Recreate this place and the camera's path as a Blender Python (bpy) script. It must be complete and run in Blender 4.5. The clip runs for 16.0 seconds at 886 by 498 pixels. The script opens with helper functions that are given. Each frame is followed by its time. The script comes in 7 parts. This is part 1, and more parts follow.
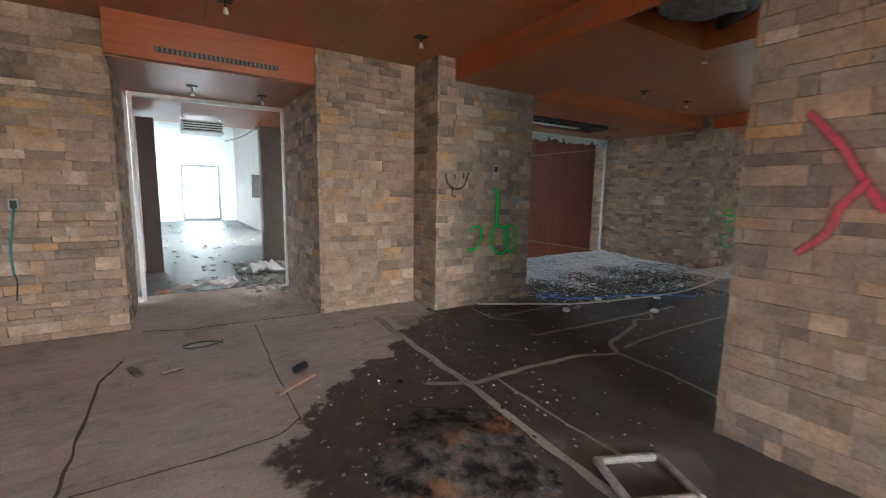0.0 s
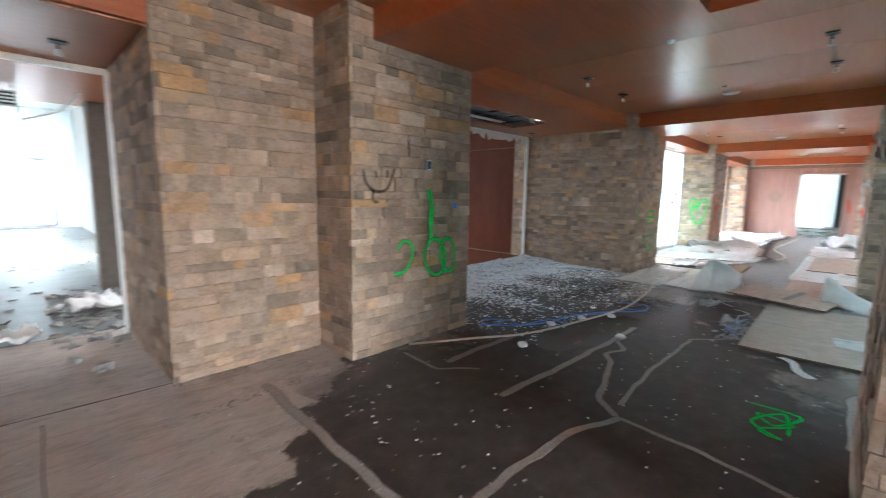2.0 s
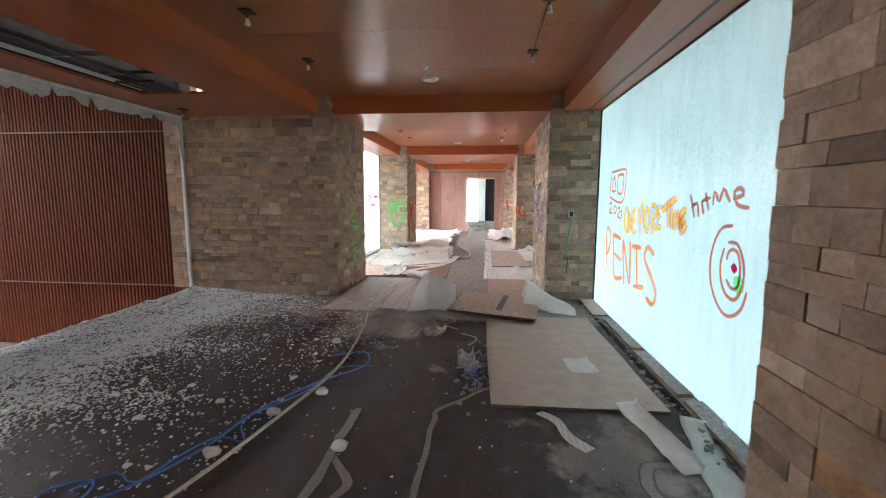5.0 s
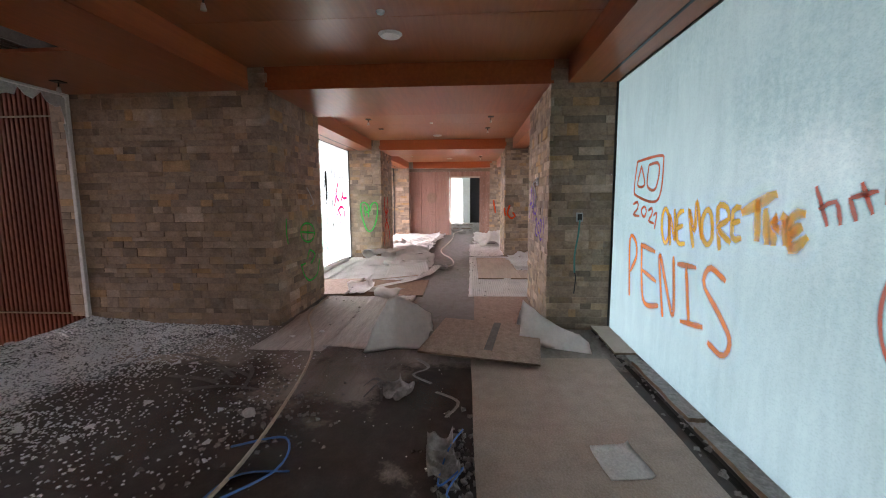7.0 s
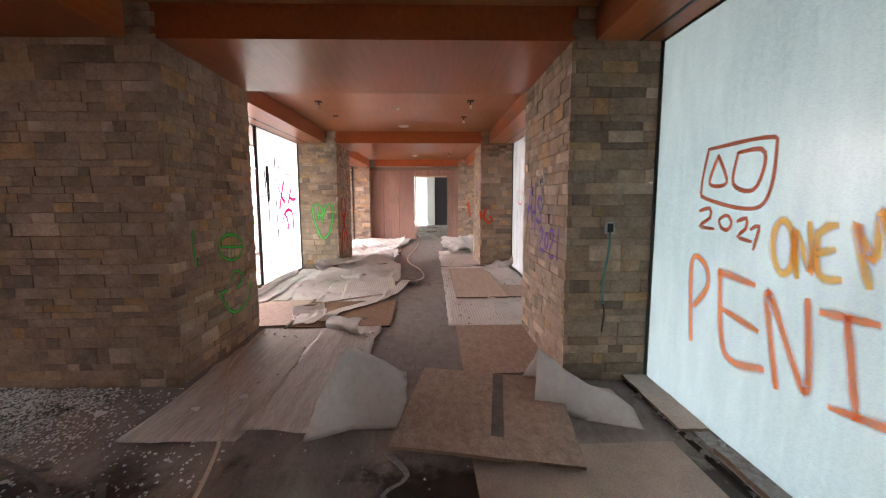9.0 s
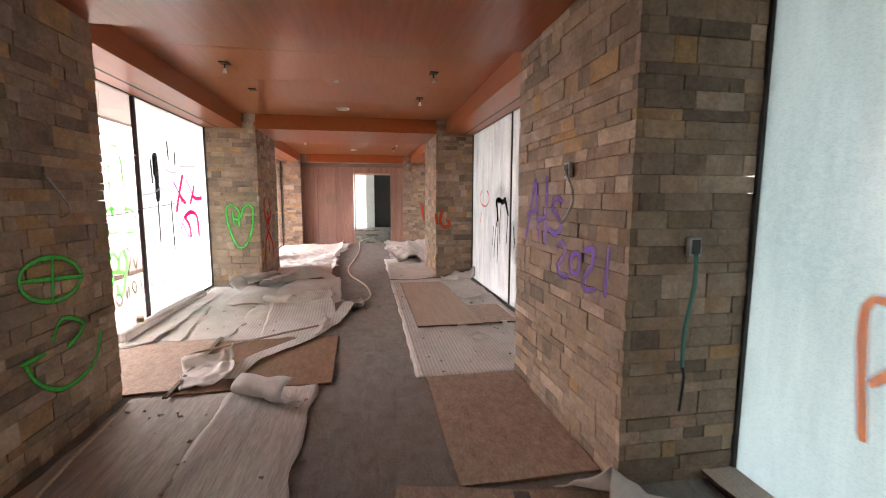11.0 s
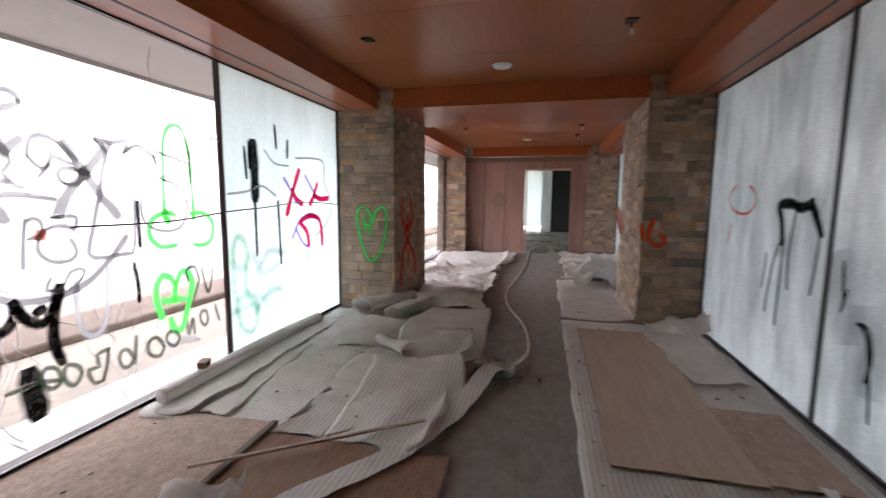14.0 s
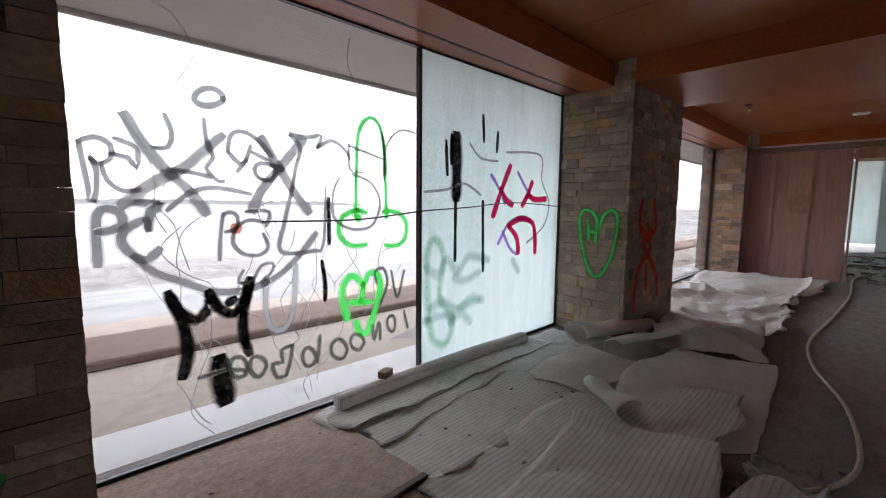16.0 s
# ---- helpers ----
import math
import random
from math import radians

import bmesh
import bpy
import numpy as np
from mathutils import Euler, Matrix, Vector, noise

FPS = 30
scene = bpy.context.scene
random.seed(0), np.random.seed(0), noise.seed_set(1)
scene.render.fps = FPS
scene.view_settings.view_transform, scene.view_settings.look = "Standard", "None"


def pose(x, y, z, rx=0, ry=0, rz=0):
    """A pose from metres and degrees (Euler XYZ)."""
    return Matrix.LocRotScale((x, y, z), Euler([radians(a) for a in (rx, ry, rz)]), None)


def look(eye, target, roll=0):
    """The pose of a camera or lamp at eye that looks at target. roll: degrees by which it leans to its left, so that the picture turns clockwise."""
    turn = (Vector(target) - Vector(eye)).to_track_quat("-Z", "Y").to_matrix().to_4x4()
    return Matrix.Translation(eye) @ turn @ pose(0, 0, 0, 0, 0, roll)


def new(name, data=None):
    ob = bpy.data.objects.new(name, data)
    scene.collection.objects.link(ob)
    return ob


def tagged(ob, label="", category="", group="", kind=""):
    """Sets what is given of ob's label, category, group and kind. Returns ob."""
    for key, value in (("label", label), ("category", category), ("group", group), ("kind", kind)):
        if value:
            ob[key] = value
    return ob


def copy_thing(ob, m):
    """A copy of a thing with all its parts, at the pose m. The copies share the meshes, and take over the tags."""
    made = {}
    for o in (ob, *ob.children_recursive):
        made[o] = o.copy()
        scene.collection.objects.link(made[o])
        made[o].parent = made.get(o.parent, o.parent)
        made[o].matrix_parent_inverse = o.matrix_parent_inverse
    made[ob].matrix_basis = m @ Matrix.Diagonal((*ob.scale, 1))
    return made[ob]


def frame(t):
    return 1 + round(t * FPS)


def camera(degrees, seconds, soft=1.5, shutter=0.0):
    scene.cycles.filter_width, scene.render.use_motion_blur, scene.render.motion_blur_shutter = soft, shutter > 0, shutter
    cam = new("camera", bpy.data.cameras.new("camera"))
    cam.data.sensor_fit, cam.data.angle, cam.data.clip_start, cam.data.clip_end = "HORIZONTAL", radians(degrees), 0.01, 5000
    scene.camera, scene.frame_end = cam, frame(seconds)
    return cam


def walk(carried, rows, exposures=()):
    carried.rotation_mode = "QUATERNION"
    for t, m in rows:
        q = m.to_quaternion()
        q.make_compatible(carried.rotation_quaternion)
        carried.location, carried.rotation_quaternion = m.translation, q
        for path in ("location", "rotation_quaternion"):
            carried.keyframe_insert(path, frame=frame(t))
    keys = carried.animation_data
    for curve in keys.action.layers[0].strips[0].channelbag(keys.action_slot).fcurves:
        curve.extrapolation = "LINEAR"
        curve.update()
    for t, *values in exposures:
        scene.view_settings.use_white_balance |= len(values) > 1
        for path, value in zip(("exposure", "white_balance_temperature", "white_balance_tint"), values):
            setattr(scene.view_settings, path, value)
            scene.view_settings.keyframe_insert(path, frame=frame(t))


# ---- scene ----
cam = camera(92.6, 16.0, soft=1.0, shutter=0.35)
PATH = [
    (0, (0.031, -0.093, 1.443), (1.099, 1.578, 1.179), 0.9),
    (0.5, (0.042, 0.3, 1.456), (0.973, 2.049, 1.186), 1.0),
    (1, (0.169, 0.689, 1.504), (0.991, 2.491, 1.229), 0.9),
    (1.5, (0.361, 1.007, 1.529), (1.376, 2.707, 1.247), 1.3),
    (2, (0.662, 1.183, 1.487), (2.086, 2.562, 1.224), 0.9),
    (2.5, (1.048, 1.481, 1.484), (2.742, 2.513, 1.231), 0.8),
    (3, (1.398, 1.689, 1.492), (3.256, 2.385, 1.245), 0.6),
    (3.5, (1.749, 1.792, 1.477), (3.686, 2.226, 1.235), 0.5),
    (4, (2.068, 1.847, 1.498), (4.011, 2.26, 1.258), 0.5),
    (4.5, (2.394, 1.933, 1.518), (4.349, 2.28, 1.277), 0.4),
    (5, (2.697, 1.953, 1.526), (4.673, 2.148, 1.285), 0.2),
    (7.5, (4.495, 1.932, 1.513), (6.478, 2.029, 1.279), -0.4),
    (8, (4.822, 1.99, 1.53), (6.809, 2.011, 1.297), -0.0),
    (8.5, (5.212, 2.03, 1.542), (7.198, 1.988, 1.308), 0.1),
    (9, (5.579, 2.16, 1.535), (7.565, 2.106, 1.301), -0.2),
    (9.5, (5.926, 2.289, 1.54), (7.909, 2.167, 1.307), 0.1),
    (10, (6.355, 2.333, 1.52), (8.323, 2.06, 1.29), 0.2),
    (10.2, (6.486, 2.357, 1.522), (8.447, 2.034, 1.293), 0.3),
    (12.3, (8.178, 2.21, 1.543), (10.132, 1.853, 1.311), 0.1),
    (12.5, (8.336, 2.169, 1.528), (10.296, 1.843, 1.297), 0.1),
    (13, (8.754, 2.129, 1.569), (10.734, 1.976, 1.333), 0.0),
    (13.5, (9.153, 2.155, 1.565), (11.136, 2.248, 1.326), 0.3),
    (14, (9.517, 2.193, 1.545), (11.447, 2.659, 1.312), 0.4),
    (14.5, (9.865, 2.238, 1.438), (11.624, 3.167, 1.239), -0.2),
    (15, (10.099, 2.331, 1.459), (11.687, 3.531, 1.254), 0.1),
    (15.5, (10.303, 2.374, 1.456), (11.793, 3.692, 1.253), 0.5),
    (16, (10.475, 2.352, 1.475), (11.861, 3.778, 1.266), 0.5),
]
EXPOSURES = [(0, 4.6, 6050, 8), (1.5, 4.85, 5950, 8), (2.5, 5.5, 5900, 9), (3.5, 5.7, 6150, 12), (4.5, 5.05, 6500, 16), (5.2, 4.65, 7000, 22),
             (7.5, 3.95, 7250, 29), (9.5, 4.0, 8000, 34), (12.3, 3.9, 8100, 28), (13, 3.8, 7800, 27), (14, 2.95, 7000, 23), (14.5, 2.6, 6800, 20), (16, 2.0, 6750, 19)]
walk(cam, [(t, look(eye, target, roll)) for t, eye, target, roll in PATH], EXPOSURES)

# world: white overcast sky over a lake
world = bpy.data.worlds.new("overcast")
scene.world = world
world.use_nodes = True
wn, wl = world.node_tree.nodes, world.node_tree.links
sky = wn.new("ShaderNodeTexSky")
sky.sky_type = "NISHITA"
sky.sun_disc = False
sky.sun_elevation = radians(40)
sky.sun_rotation = radians(180)
sky.air_density = 1.0
sky.dust_density = 4.0
cloud = wn.new("ShaderNodeMix")
cloud.data_type = "RGBA"
cloud.inputs["Factor"].default_value = 0.75
cloud.inputs["B"].default_value = (9.0, 9.5, 9.9, 1)
wl.new(sky.outputs[0], cloud.inputs["A"])
wl.new(cloud.outputs["Result"], wn["Background"].inputs["Color"])
wn["Background"].inputs["Strength"].default_value = 0.175
sun_data = bpy.data.lights.new("sun", "SUN")
sun_data.energy, sun_data.angle, sun_data.color = 1.5, radians(30), (1.0, 0.97, 0.92)
sun = new("sun", sun_data)
sun.matrix_world = look((4, -30, 25.2), (6, 0, 0))


# ---- materials ----
def make_mat(name, base, rough=0.7, metal=0.0, spec=0.5):
    m = bpy.data.materials.new(name)
    m.use_nodes = True
    b = m.node_tree.nodes["Principled BSDF"]
    b.inputs["Base Color"].default_value = (*base, 1)
    b.inputs["Roughness"].default_value = rough
    b.inputs["Metallic"].default_value = metal
    b.inputs["Specular IOR Level"].default_value = spec
    return m


def node(m, kind, **values):
    n = m.node_tree.nodes.new(kind)
    for key, value in values.items():
        n.inputs[key].default_value = value
    return n


def join(m, a, b):
    m.node_tree.links.new(a, b)


def coords(m, scale=(1, 1, 1), world_space=True):
    if world_space:
        src = node(m, "ShaderNodeNewGeometry").outputs["Position"]
    else:
        src = node(m, "ShaderNodeTexCoord").outputs["Object"]
    mp = node(m, "ShaderNodeMapping")
    mp.inputs["Scale"].default_value = scale
    join(m, src, mp.inputs["Vector"])
    return mp.outputs["Vector"]


def ramp(m, src, stops):
    r = m.node_tree.nodes.new("ShaderNodeValToRGB")
    el = r.color_ramp.elements
    while len(el) < len(stops):
        el.new(0.5)
    for e, (p, c) in zip(el, stops):
        e.position = p
        e.color = (*c, 1) if len(c) == 3 else c
    join(m, src, r.inputs["Fac"])
    return r.outputs["Color"]


def noise_tex(m, vec, scale, detail=4.0, rough=0.6, distort=0.0):
    n = node(m, "ShaderNodeTexNoise", Scale=scale, Detail=detail, Roughness=rough, Distortion=distort)
    join(m, vec, n.inputs["Vector"])
    return n.outputs["Fac"]


def mix(m, fac, a, b, mode="MIX"):
    n = m.node_tree.nodes.new("ShaderNodeMix")
    n.data_type, n.blend_type = "RGBA", mode
    for src, sock in ((fac, n.inputs["Factor"]), (a, n.inputs["A"]), (b, n.inputs["B"])):
        if isinstance(src, (int, float)):
            sock.default_value = src
        elif isinstance(src, tuple):
            sock.default_value = (*src, 1)
        else:
            join(m, src, sock)
    return n.outputs["Result"]


def bump(m, height, strength=0.3, dist=0.01):
    n = node(m, "ShaderNodeBump", Strength=strength, Distance=dist)
    join(m, height, n.inputs["Height"])
    join(m, n.outputs["Normal"], m.node_tree.nodes["Principled BSDF"].inputs["Normal"])


def bsdf(m):
    return m.node_tree.nodes["Principled BSDF"].inputs


def grainy(name, dark, light, scale=6.0, rough=0.8, stretch=(1, 1, 1), fine=60.0, relief=0.25, dist=0.004, spec=0.4, metal=0.0):
    """A surface with blotches, fine grain and slight relief."""
    m = make_mat(name, dark, rough, metal, spec)
    v = coords(m, stretch)
    big = noise_tex(m, v, scale, 5)
    small = noise_tex(m, v, fine, 3)
    c = ramp(m, big, [(0.3, dark), (0.7, light)])
    c = mix(m, 0.35, c, ramp(m, small, [(0.3, tuple(a * 0.55 for a in dark)), (0.7, tuple(min(1, a * 1.25) for a in light))]))
    join(m, c, bsdf(m)["Base Color"])
    bump(m, small, relief, dist)
    return m


def stone_mat():
    m = make_mat("ledger_stone", (0.2, 0.17, 0.13), 0.85, 0, 0.3)
    info = node(m, "ShaderNodeObjectInfo")
    tint = ramp(m, info.outputs["Random"], [
        (0.0, (0.198, 0.152, 0.121)), (0.16, (0.282, 0.212, 0.164)), (0.34, (0.356, 0.268, 0.204)), (0.5, (0.305, 0.236, 0.189)),
        (0.64, (0.395, 0.290, 0.212)), (0.78, (0.339, 0.245, 0.179)), (0.88, (0.520, 0.405, 0.317)), (0.95, (0.452, 0.275, 0.138)), (1.0, (0.384, 0.270, 0.202))])
    v = coords(m, (1, 1, 1.1))
    big, small = noise_tex(m, v, 5.0, 5, 0.6), noise_tex(m, v, 42, 4, 0.65)
    # each stone has its own drift of tone, cut off at its edges
    shift = node(m, "ShaderNodeVectorMath")
    shift.operation = "ADD"
    join(m, v, shift.inputs[0])
    offset = node(m, "ShaderNodeMath")
    offset.operation = "MULTIPLY"
    join(m, info.outputs["Random"], offset.inputs[0])
    offset.inputs[1].default_value = 90.0
    join(m, offset.outputs[0], shift.inputs[1])
    own = noise_tex(m, shift.outputs[0], 4.5, 5, 0.6)
    c = mix(m, 1.0, tint, ramp(m, own, [(0.28, (0.66, 0.65, 0.64)), (0.72, (1.28, 1.26, 1.24))]), "MULTIPLY")
    c = mix(m, 1.0, c, ramp(m, small, [(0.25, (0.72, 0.71, 0.70)), (0.75, (1.2, 1.2, 1.19))]), "MULTIPLY")
    rust = noise_tex(m, shift.outputs[0], 2.3, 4)
    c = mix(m, ramp(m, big, [(0.56, (0, 0, 0)), (0.76, (0.38,) * 3)]), c, (0.47, 0.425, 0.38))
    c = mix(m, ramp(m, rust, [(0.55, (0, 0, 0)), (0.70, (0.45,) * 3)]), c, (0.385, 0.25, 0.115))
    join(m, c, bsdf(m)["Base Color"])
    bump(m, small, 0.5, 0.010)
    return m


def veneer_mat(name, dark, light, rough):
    m = make_mat(name, dark, rough, 0, 0.5)
    v = coords(m, (0.6, 9, 9))
    grain = noise_tex(m, v, 3.0, 5, 0.6, 0.1)
    island = node(m, "ShaderNodeNewGeometry").outputs["Random Per Island"]
    c = ramp(m, grain, [(0.25, dark), (0.75, light)])
    c = mix(m, 1.0, c, ramp(m, island, [(0.0, (0.9, 0.88, 0.88)), (1.0, (1.08, 1.06, 1.05))]), "MULTIPLY")
    join(m, c, bsdf(m)["Base Color"])
    smudge = noise_tex(m, coords(m), 2.2, 4)
    join(m, ramp(m, smudge, [(0.3, (rough * 0.99,) * 3), (0.7, (rough * 1.02,) * 3)]), bsdf(m)["Roughness"])
    return m


def floor_mat():
    """Bare concrete with a torn edge of black bitumen and a burnt patch."""
    m = make_mat("bare_concrete", (0.3, 0.27, 0.25), 0.75, 0, 0.35)
    v = coords(m)
    big, mid, fine = noise_tex(m, v, 0.9, 5), noise_tex(m, v, 7, 6, 0.65), noise_tex(m, v, 70, 3)
    pale = ramp(m, big, [(0.3, (0.37, 0.315, 0.275)), (0.7, (0.53, 0.465, 0.41))])
    grey = ramp(m, mid, [(0.3, (0.22, 0.205, 0.195)), (0.7, (0.31, 0.29, 0.275))])
    sep = node(m, "ShaderNodeSeparateXYZ")
    join(m, v, sep.inputs[0])

    def calc(op, a, b):
        n = m.node_tree.nodes.new("ShaderNodeMath")
        n.operation = op
        for s, k in ((a, 0), (b, 1)):
            if isinstance(s, (int, float)):
                n.inputs[k].default_value = s
            else:
                join(m, s, n.inputs[k])
        return n.outputs[0]

    def clamp01(src, lo, hi):
        n = node(m, "ShaderNodeMapRange")
        n.inputs["From Min"].default_value, n.inputs["From Max"].default_value = lo, hi
        join(m, src, n.inputs["Value"])
        return n.outputs["Result"]

    x, y = sep.outputs[0], sep.outputs[1]
    ragged = calc("MULTIPLY", calc("SUBTRACT", noise_tex(m, v, 2.6, 7, 0.68), 0.5), 1.5)
    # the bitumen starts on a slanted line and ends before the second piers
    start = calc("ADD", calc("ADD", calc("MULTIPLY", y, -1.1), x), ragged)
    side = calc("ADD", calc("MULTIPLY", ragged, 0.6), x)
    finish = calc("ADD", calc("MULTIPLY", ragged, 0.7), x)
    tar = calc("MULTIPLY", calc("MULTIPLY", clamp01(start, -2.12, -2.04), clamp01(side, 0.42, 0.5)), calc("SUBTRACT", 1.0, clamp01(finish, 7.75, 7.95)))
    base = mix(m, clamp01(x, 7.6, 8.4), pale, grey)

    def worn(cx, cy, reach):
        dx, dy = calc("SUBTRACT", x, cx), calc("SUBTRACT", y, cy)
        d = calc("SQRT", calc("ADD", calc("MULTIPLY", dx, dx), calc("MULTIPLY", dy, dy)), 0.0)
        return clamp01(calc("ADD", calc("SUBTRACT", reach, d), calc("MULTIPLY", ragged, 1.3)), 0.0, 0.25)

    for spot in ((5.05, 1.15, 0.5), (3.6, 4.15, 0.35), (7.6, 3.1, 0.7), (6.2, 2.1, 0.12)):
        tar = calc("MULTIPLY", tar, calc("SUBTRACT", 1.0, calc("MULTIPLY", worn(*spot), 0.75)))
    tarcol = ramp(m, mid, [(0.3, (0.046, 0.038, 0.034)), (0.62, (0.082, 0.068, 0.060)), (0.8, (0.15, 0.128, 0.112))])
    # trowel sweeps, damp stains and scuffs on the bare concrete
    sweep = noise_tex(m, coords(m, (2.2, 6.5, 1)), 1.6, 7, 0.72, 1.2)
    base = mix(m, 1.0, base, ramp(m, sweep, [(0.3, (0.74, 0.72, 0.70)), (0.5, (1.0, 1.0, 1.0)), (0.72, (1.16, 1.15, 1.14))]), "MULTIPLY")
    damp = noise_tex(m, v, 1.7, 8, 0.7, 0.6)
    base = mix(m, ramp(m, damp, [(0.56, (0, 0, 0)), (0.64, (0.45,) * 3), (0.8, (0.7,) * 3)]), base, (0.20, 0.165, 0.14))
    scuff = noise_tex(m, coords(m, (1, 1, 1)), 22, 6, 0.75)
    base = mix(m, ramp(m, scuff, [(0.63, (0, 0, 0)), (0.7, (0.8,) * 3)]), base, (0.15, 0.125, 0.11))
    c = mix(m, tar, base, tarcol)
    c = mix(m, 1.0, c, ramp(m, fine, [(0.3, (0.82, 0.82, 0.82)), (0.7, (1.12, 1.12, 1.12))]), "MULTIPLY")
    join(m, c, bsdf(m)["Base Color"])
    join(m, ramp(m, tar, [(0, (0.72,) * 3), (1, (0.55,) * 3)]), bsdf(m)["Roughness"])
    bump(m, mid, 0.25, 0.006)
    return m


def pane_mat(name, clear, tint=(0.5, 0.6, 0.6), grime=0.0):
    """Glass: a clear or a crazed, light-scattering pane."""
    m = bpy.data.materials.new(name)
    m.use_nodes = True
    t = m.node_tree
    t.nodes.remove(t.nodes["Principled BSDF"])
    out = t.nodes["Material Output"]
    gloss = node(m, "ShaderNodeBsdfGlossy", Roughness=0.03 if clear else 0.22)
    mixer = t.nodes.new("ShaderNodeMixShader")
    if clear:
        back = node(m, "ShaderNodeBsdfTransparent")
        back.inputs["Color"].default_value = (0.75, 0.76, 0.765, 1)
        facing = node(m, "ShaderNodeLayerWeight", Blend=0.5)
        join(m, ramp(m, facing.outputs["Facing"], [(0.0, (0.04,) * 3), (0.6, (0.08,) * 3), (0.85, (0.38,) * 3), (1.0, (0.95,) * 3)]), mixer.inputs[0])
    else:
        v = coords(m)
        streak = noise_tex(m, coords(m, (3, 3, 0.5)), 3, 6, 0.7)
        crack = node(m, "ShaderNodeTexVoronoi", Scale=95.0)
        join(m, v, crack.inputs["Vector"])
        cc = mix(m, 0.5, tint, ramp(m, streak, [(0.3, tuple(a * 0.8 for a in tint)), (0.7, tuple(min(1, a * 1.12) for a in tint))]))
        cc = mix(m, 1.0, cc, ramp(m, crack.outputs["Distance"], [(0.0, (0.8, 0.82, 0.82)), (0.5, (1.0, 1.0, 1.0))]), "MULTIPLY")
        # cloudy patches with a grain of fine cracks
        cloud_patch = ramp(m, noise_tex(m, v, 0.75, 3, 0.5), [(0.42, (1, 1, 1)), (0.68, (0.0, 0.0, 0.0))])
        grain = ramp(m, noise_tex(m, v, 34, 3, 0.7), [(0.35, (0.8, 0.86, 0.875)), (0.62, (1.0, 1.0, 1.0))])
        cc = mix(m, 1.0, cc, mix(m, cloud_patch, grain, (1.0, 1.0, 1.0)), "MULTIPLY")
        if grime:
            runs = noise_tex(m, coords(m, (1.5, 1.5, 0.35)), 3.2, 6, 0.68)
            weave = noise_tex(m, coords(m, (3, 3, 22)), 6, 3, 0.6)
            cc = mix(m, 1.0, cc, ramp(m, runs, [(0.34, (1 - grime,) * 3), (0.6, (1.03,) * 3)]), "MULTIPLY")
            cc = mix(m, 1.0, cc, ramp(m, weave, [(0.3, (1 - grime * 0.5,) * 3), (0.6, (1.0,) * 3)]), "MULTIPLY")
        back = node(m, "ShaderNodeBsdfTranslucent")
        join(m, cc, back.inputs["Color"])
        mixer.inputs[0].default_value = 0.05
    join(m, back.outputs[0], mixer.inputs[1])
    join(m, gloss.outputs[0], mixer.inputs[2])
    join(m, mixer.outputs[0], out.inputs["Surface"])
    return m


STONE = stone_mat()
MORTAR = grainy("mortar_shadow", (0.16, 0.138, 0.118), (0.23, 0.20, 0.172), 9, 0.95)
CEIL = veneer_mat("cherry_veneer", (0.29, 0.092, 0.033), (0.39, 0.130, 0.048), 0.33)
BEAM = veneer_mat("beam_veneer", (0.32, 0.080, 0.024), (0.45, 0.120, 0.036), 0.35)
# near-black colour carries the shade of the open ceiling voids
DARKVOID = grainy("plenum_shade", (0.02, 0.018, 0.016), (0.05, 0.045, 0.04), 4, 0.95)
FLOOR = floor_mat()
CLEAR = pane_mat("clear_glass", True)
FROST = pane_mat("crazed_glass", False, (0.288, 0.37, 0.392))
# lit copy of the crazed glass: the stronger daylight is put into its tint
FROST_LIT = pane_mat("crazed_glass_lit", False, (0.60, 0.66, 0.66))
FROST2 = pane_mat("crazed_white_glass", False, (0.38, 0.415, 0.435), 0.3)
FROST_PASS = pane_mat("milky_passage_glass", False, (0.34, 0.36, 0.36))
BLACKMETAL = grainy("black_anodised", (0.015, 0.015, 0.016), (0.03, 0.03, 0.031), 8, 0.4, fine=90)
SLAT = grainy("red_brown_slat", (0.12, 0.034, 0.018), (0.185, 0.056, 0.030), 3, 0.65, (1, 1, 0.2), 40, spec=0.15)
PLASTER = grainy("white_plaster", (0.66, 0.66, 0.64), (0.8, 0.8, 0.78), 2, 0.8)
GREYWALL = grainy("grey_wall", (0.30, 0.27, 0.25), (0.4, 0.37, 0.34), 2, 0.85)
WHITEMETAL = grainy("white_strip", (0.7, 0.7, 0.69), (0.82, 0.82, 0.8), 5, 0.5)
OSB = grainy("strand_board", (0.33, 0.235, 0.185), (0.56, 0.42, 0.34), 11, 0.85, (1, 1.6, 1), 38, 0.4)
OSB_DARK = grainy("damp_strand_board", (0.18, 0.10, 0.063), (0.35, 0.21, 0.135), 9, 0.75, (1, 2.5, 1), 48, 0.4)
PARTICLE = grainy("particle_board", (0.42, 0.33, 0.275), (0.58, 0.475, 0.405), 8, 0.85, (1, 1, 1), 80, 0.3)
PLY = grainy("plywood", (0.44, 0.335, 0.26), (0.60, 0.475, 0.38), 4, 0.8, (0.4, 4, 1), 50, 0.2)
SPLINTER = grainy("raw_wood_edge", (0.16, 0.105, 0.07), (0.27, 0.19, 0.13), 20, 0.9)
PLYRED = grainy("red_brown_plywood", (0.24, 0.115, 0.08), (0.46, 0.25, 0.185), 3, 0.8, (1, 3, 0.25), 30, 0.2)
PAPER = grainy("crumpled_paper", (0.62, 0.61, 0.6), (0.78, 0.77, 0.75), 12, 0.9)
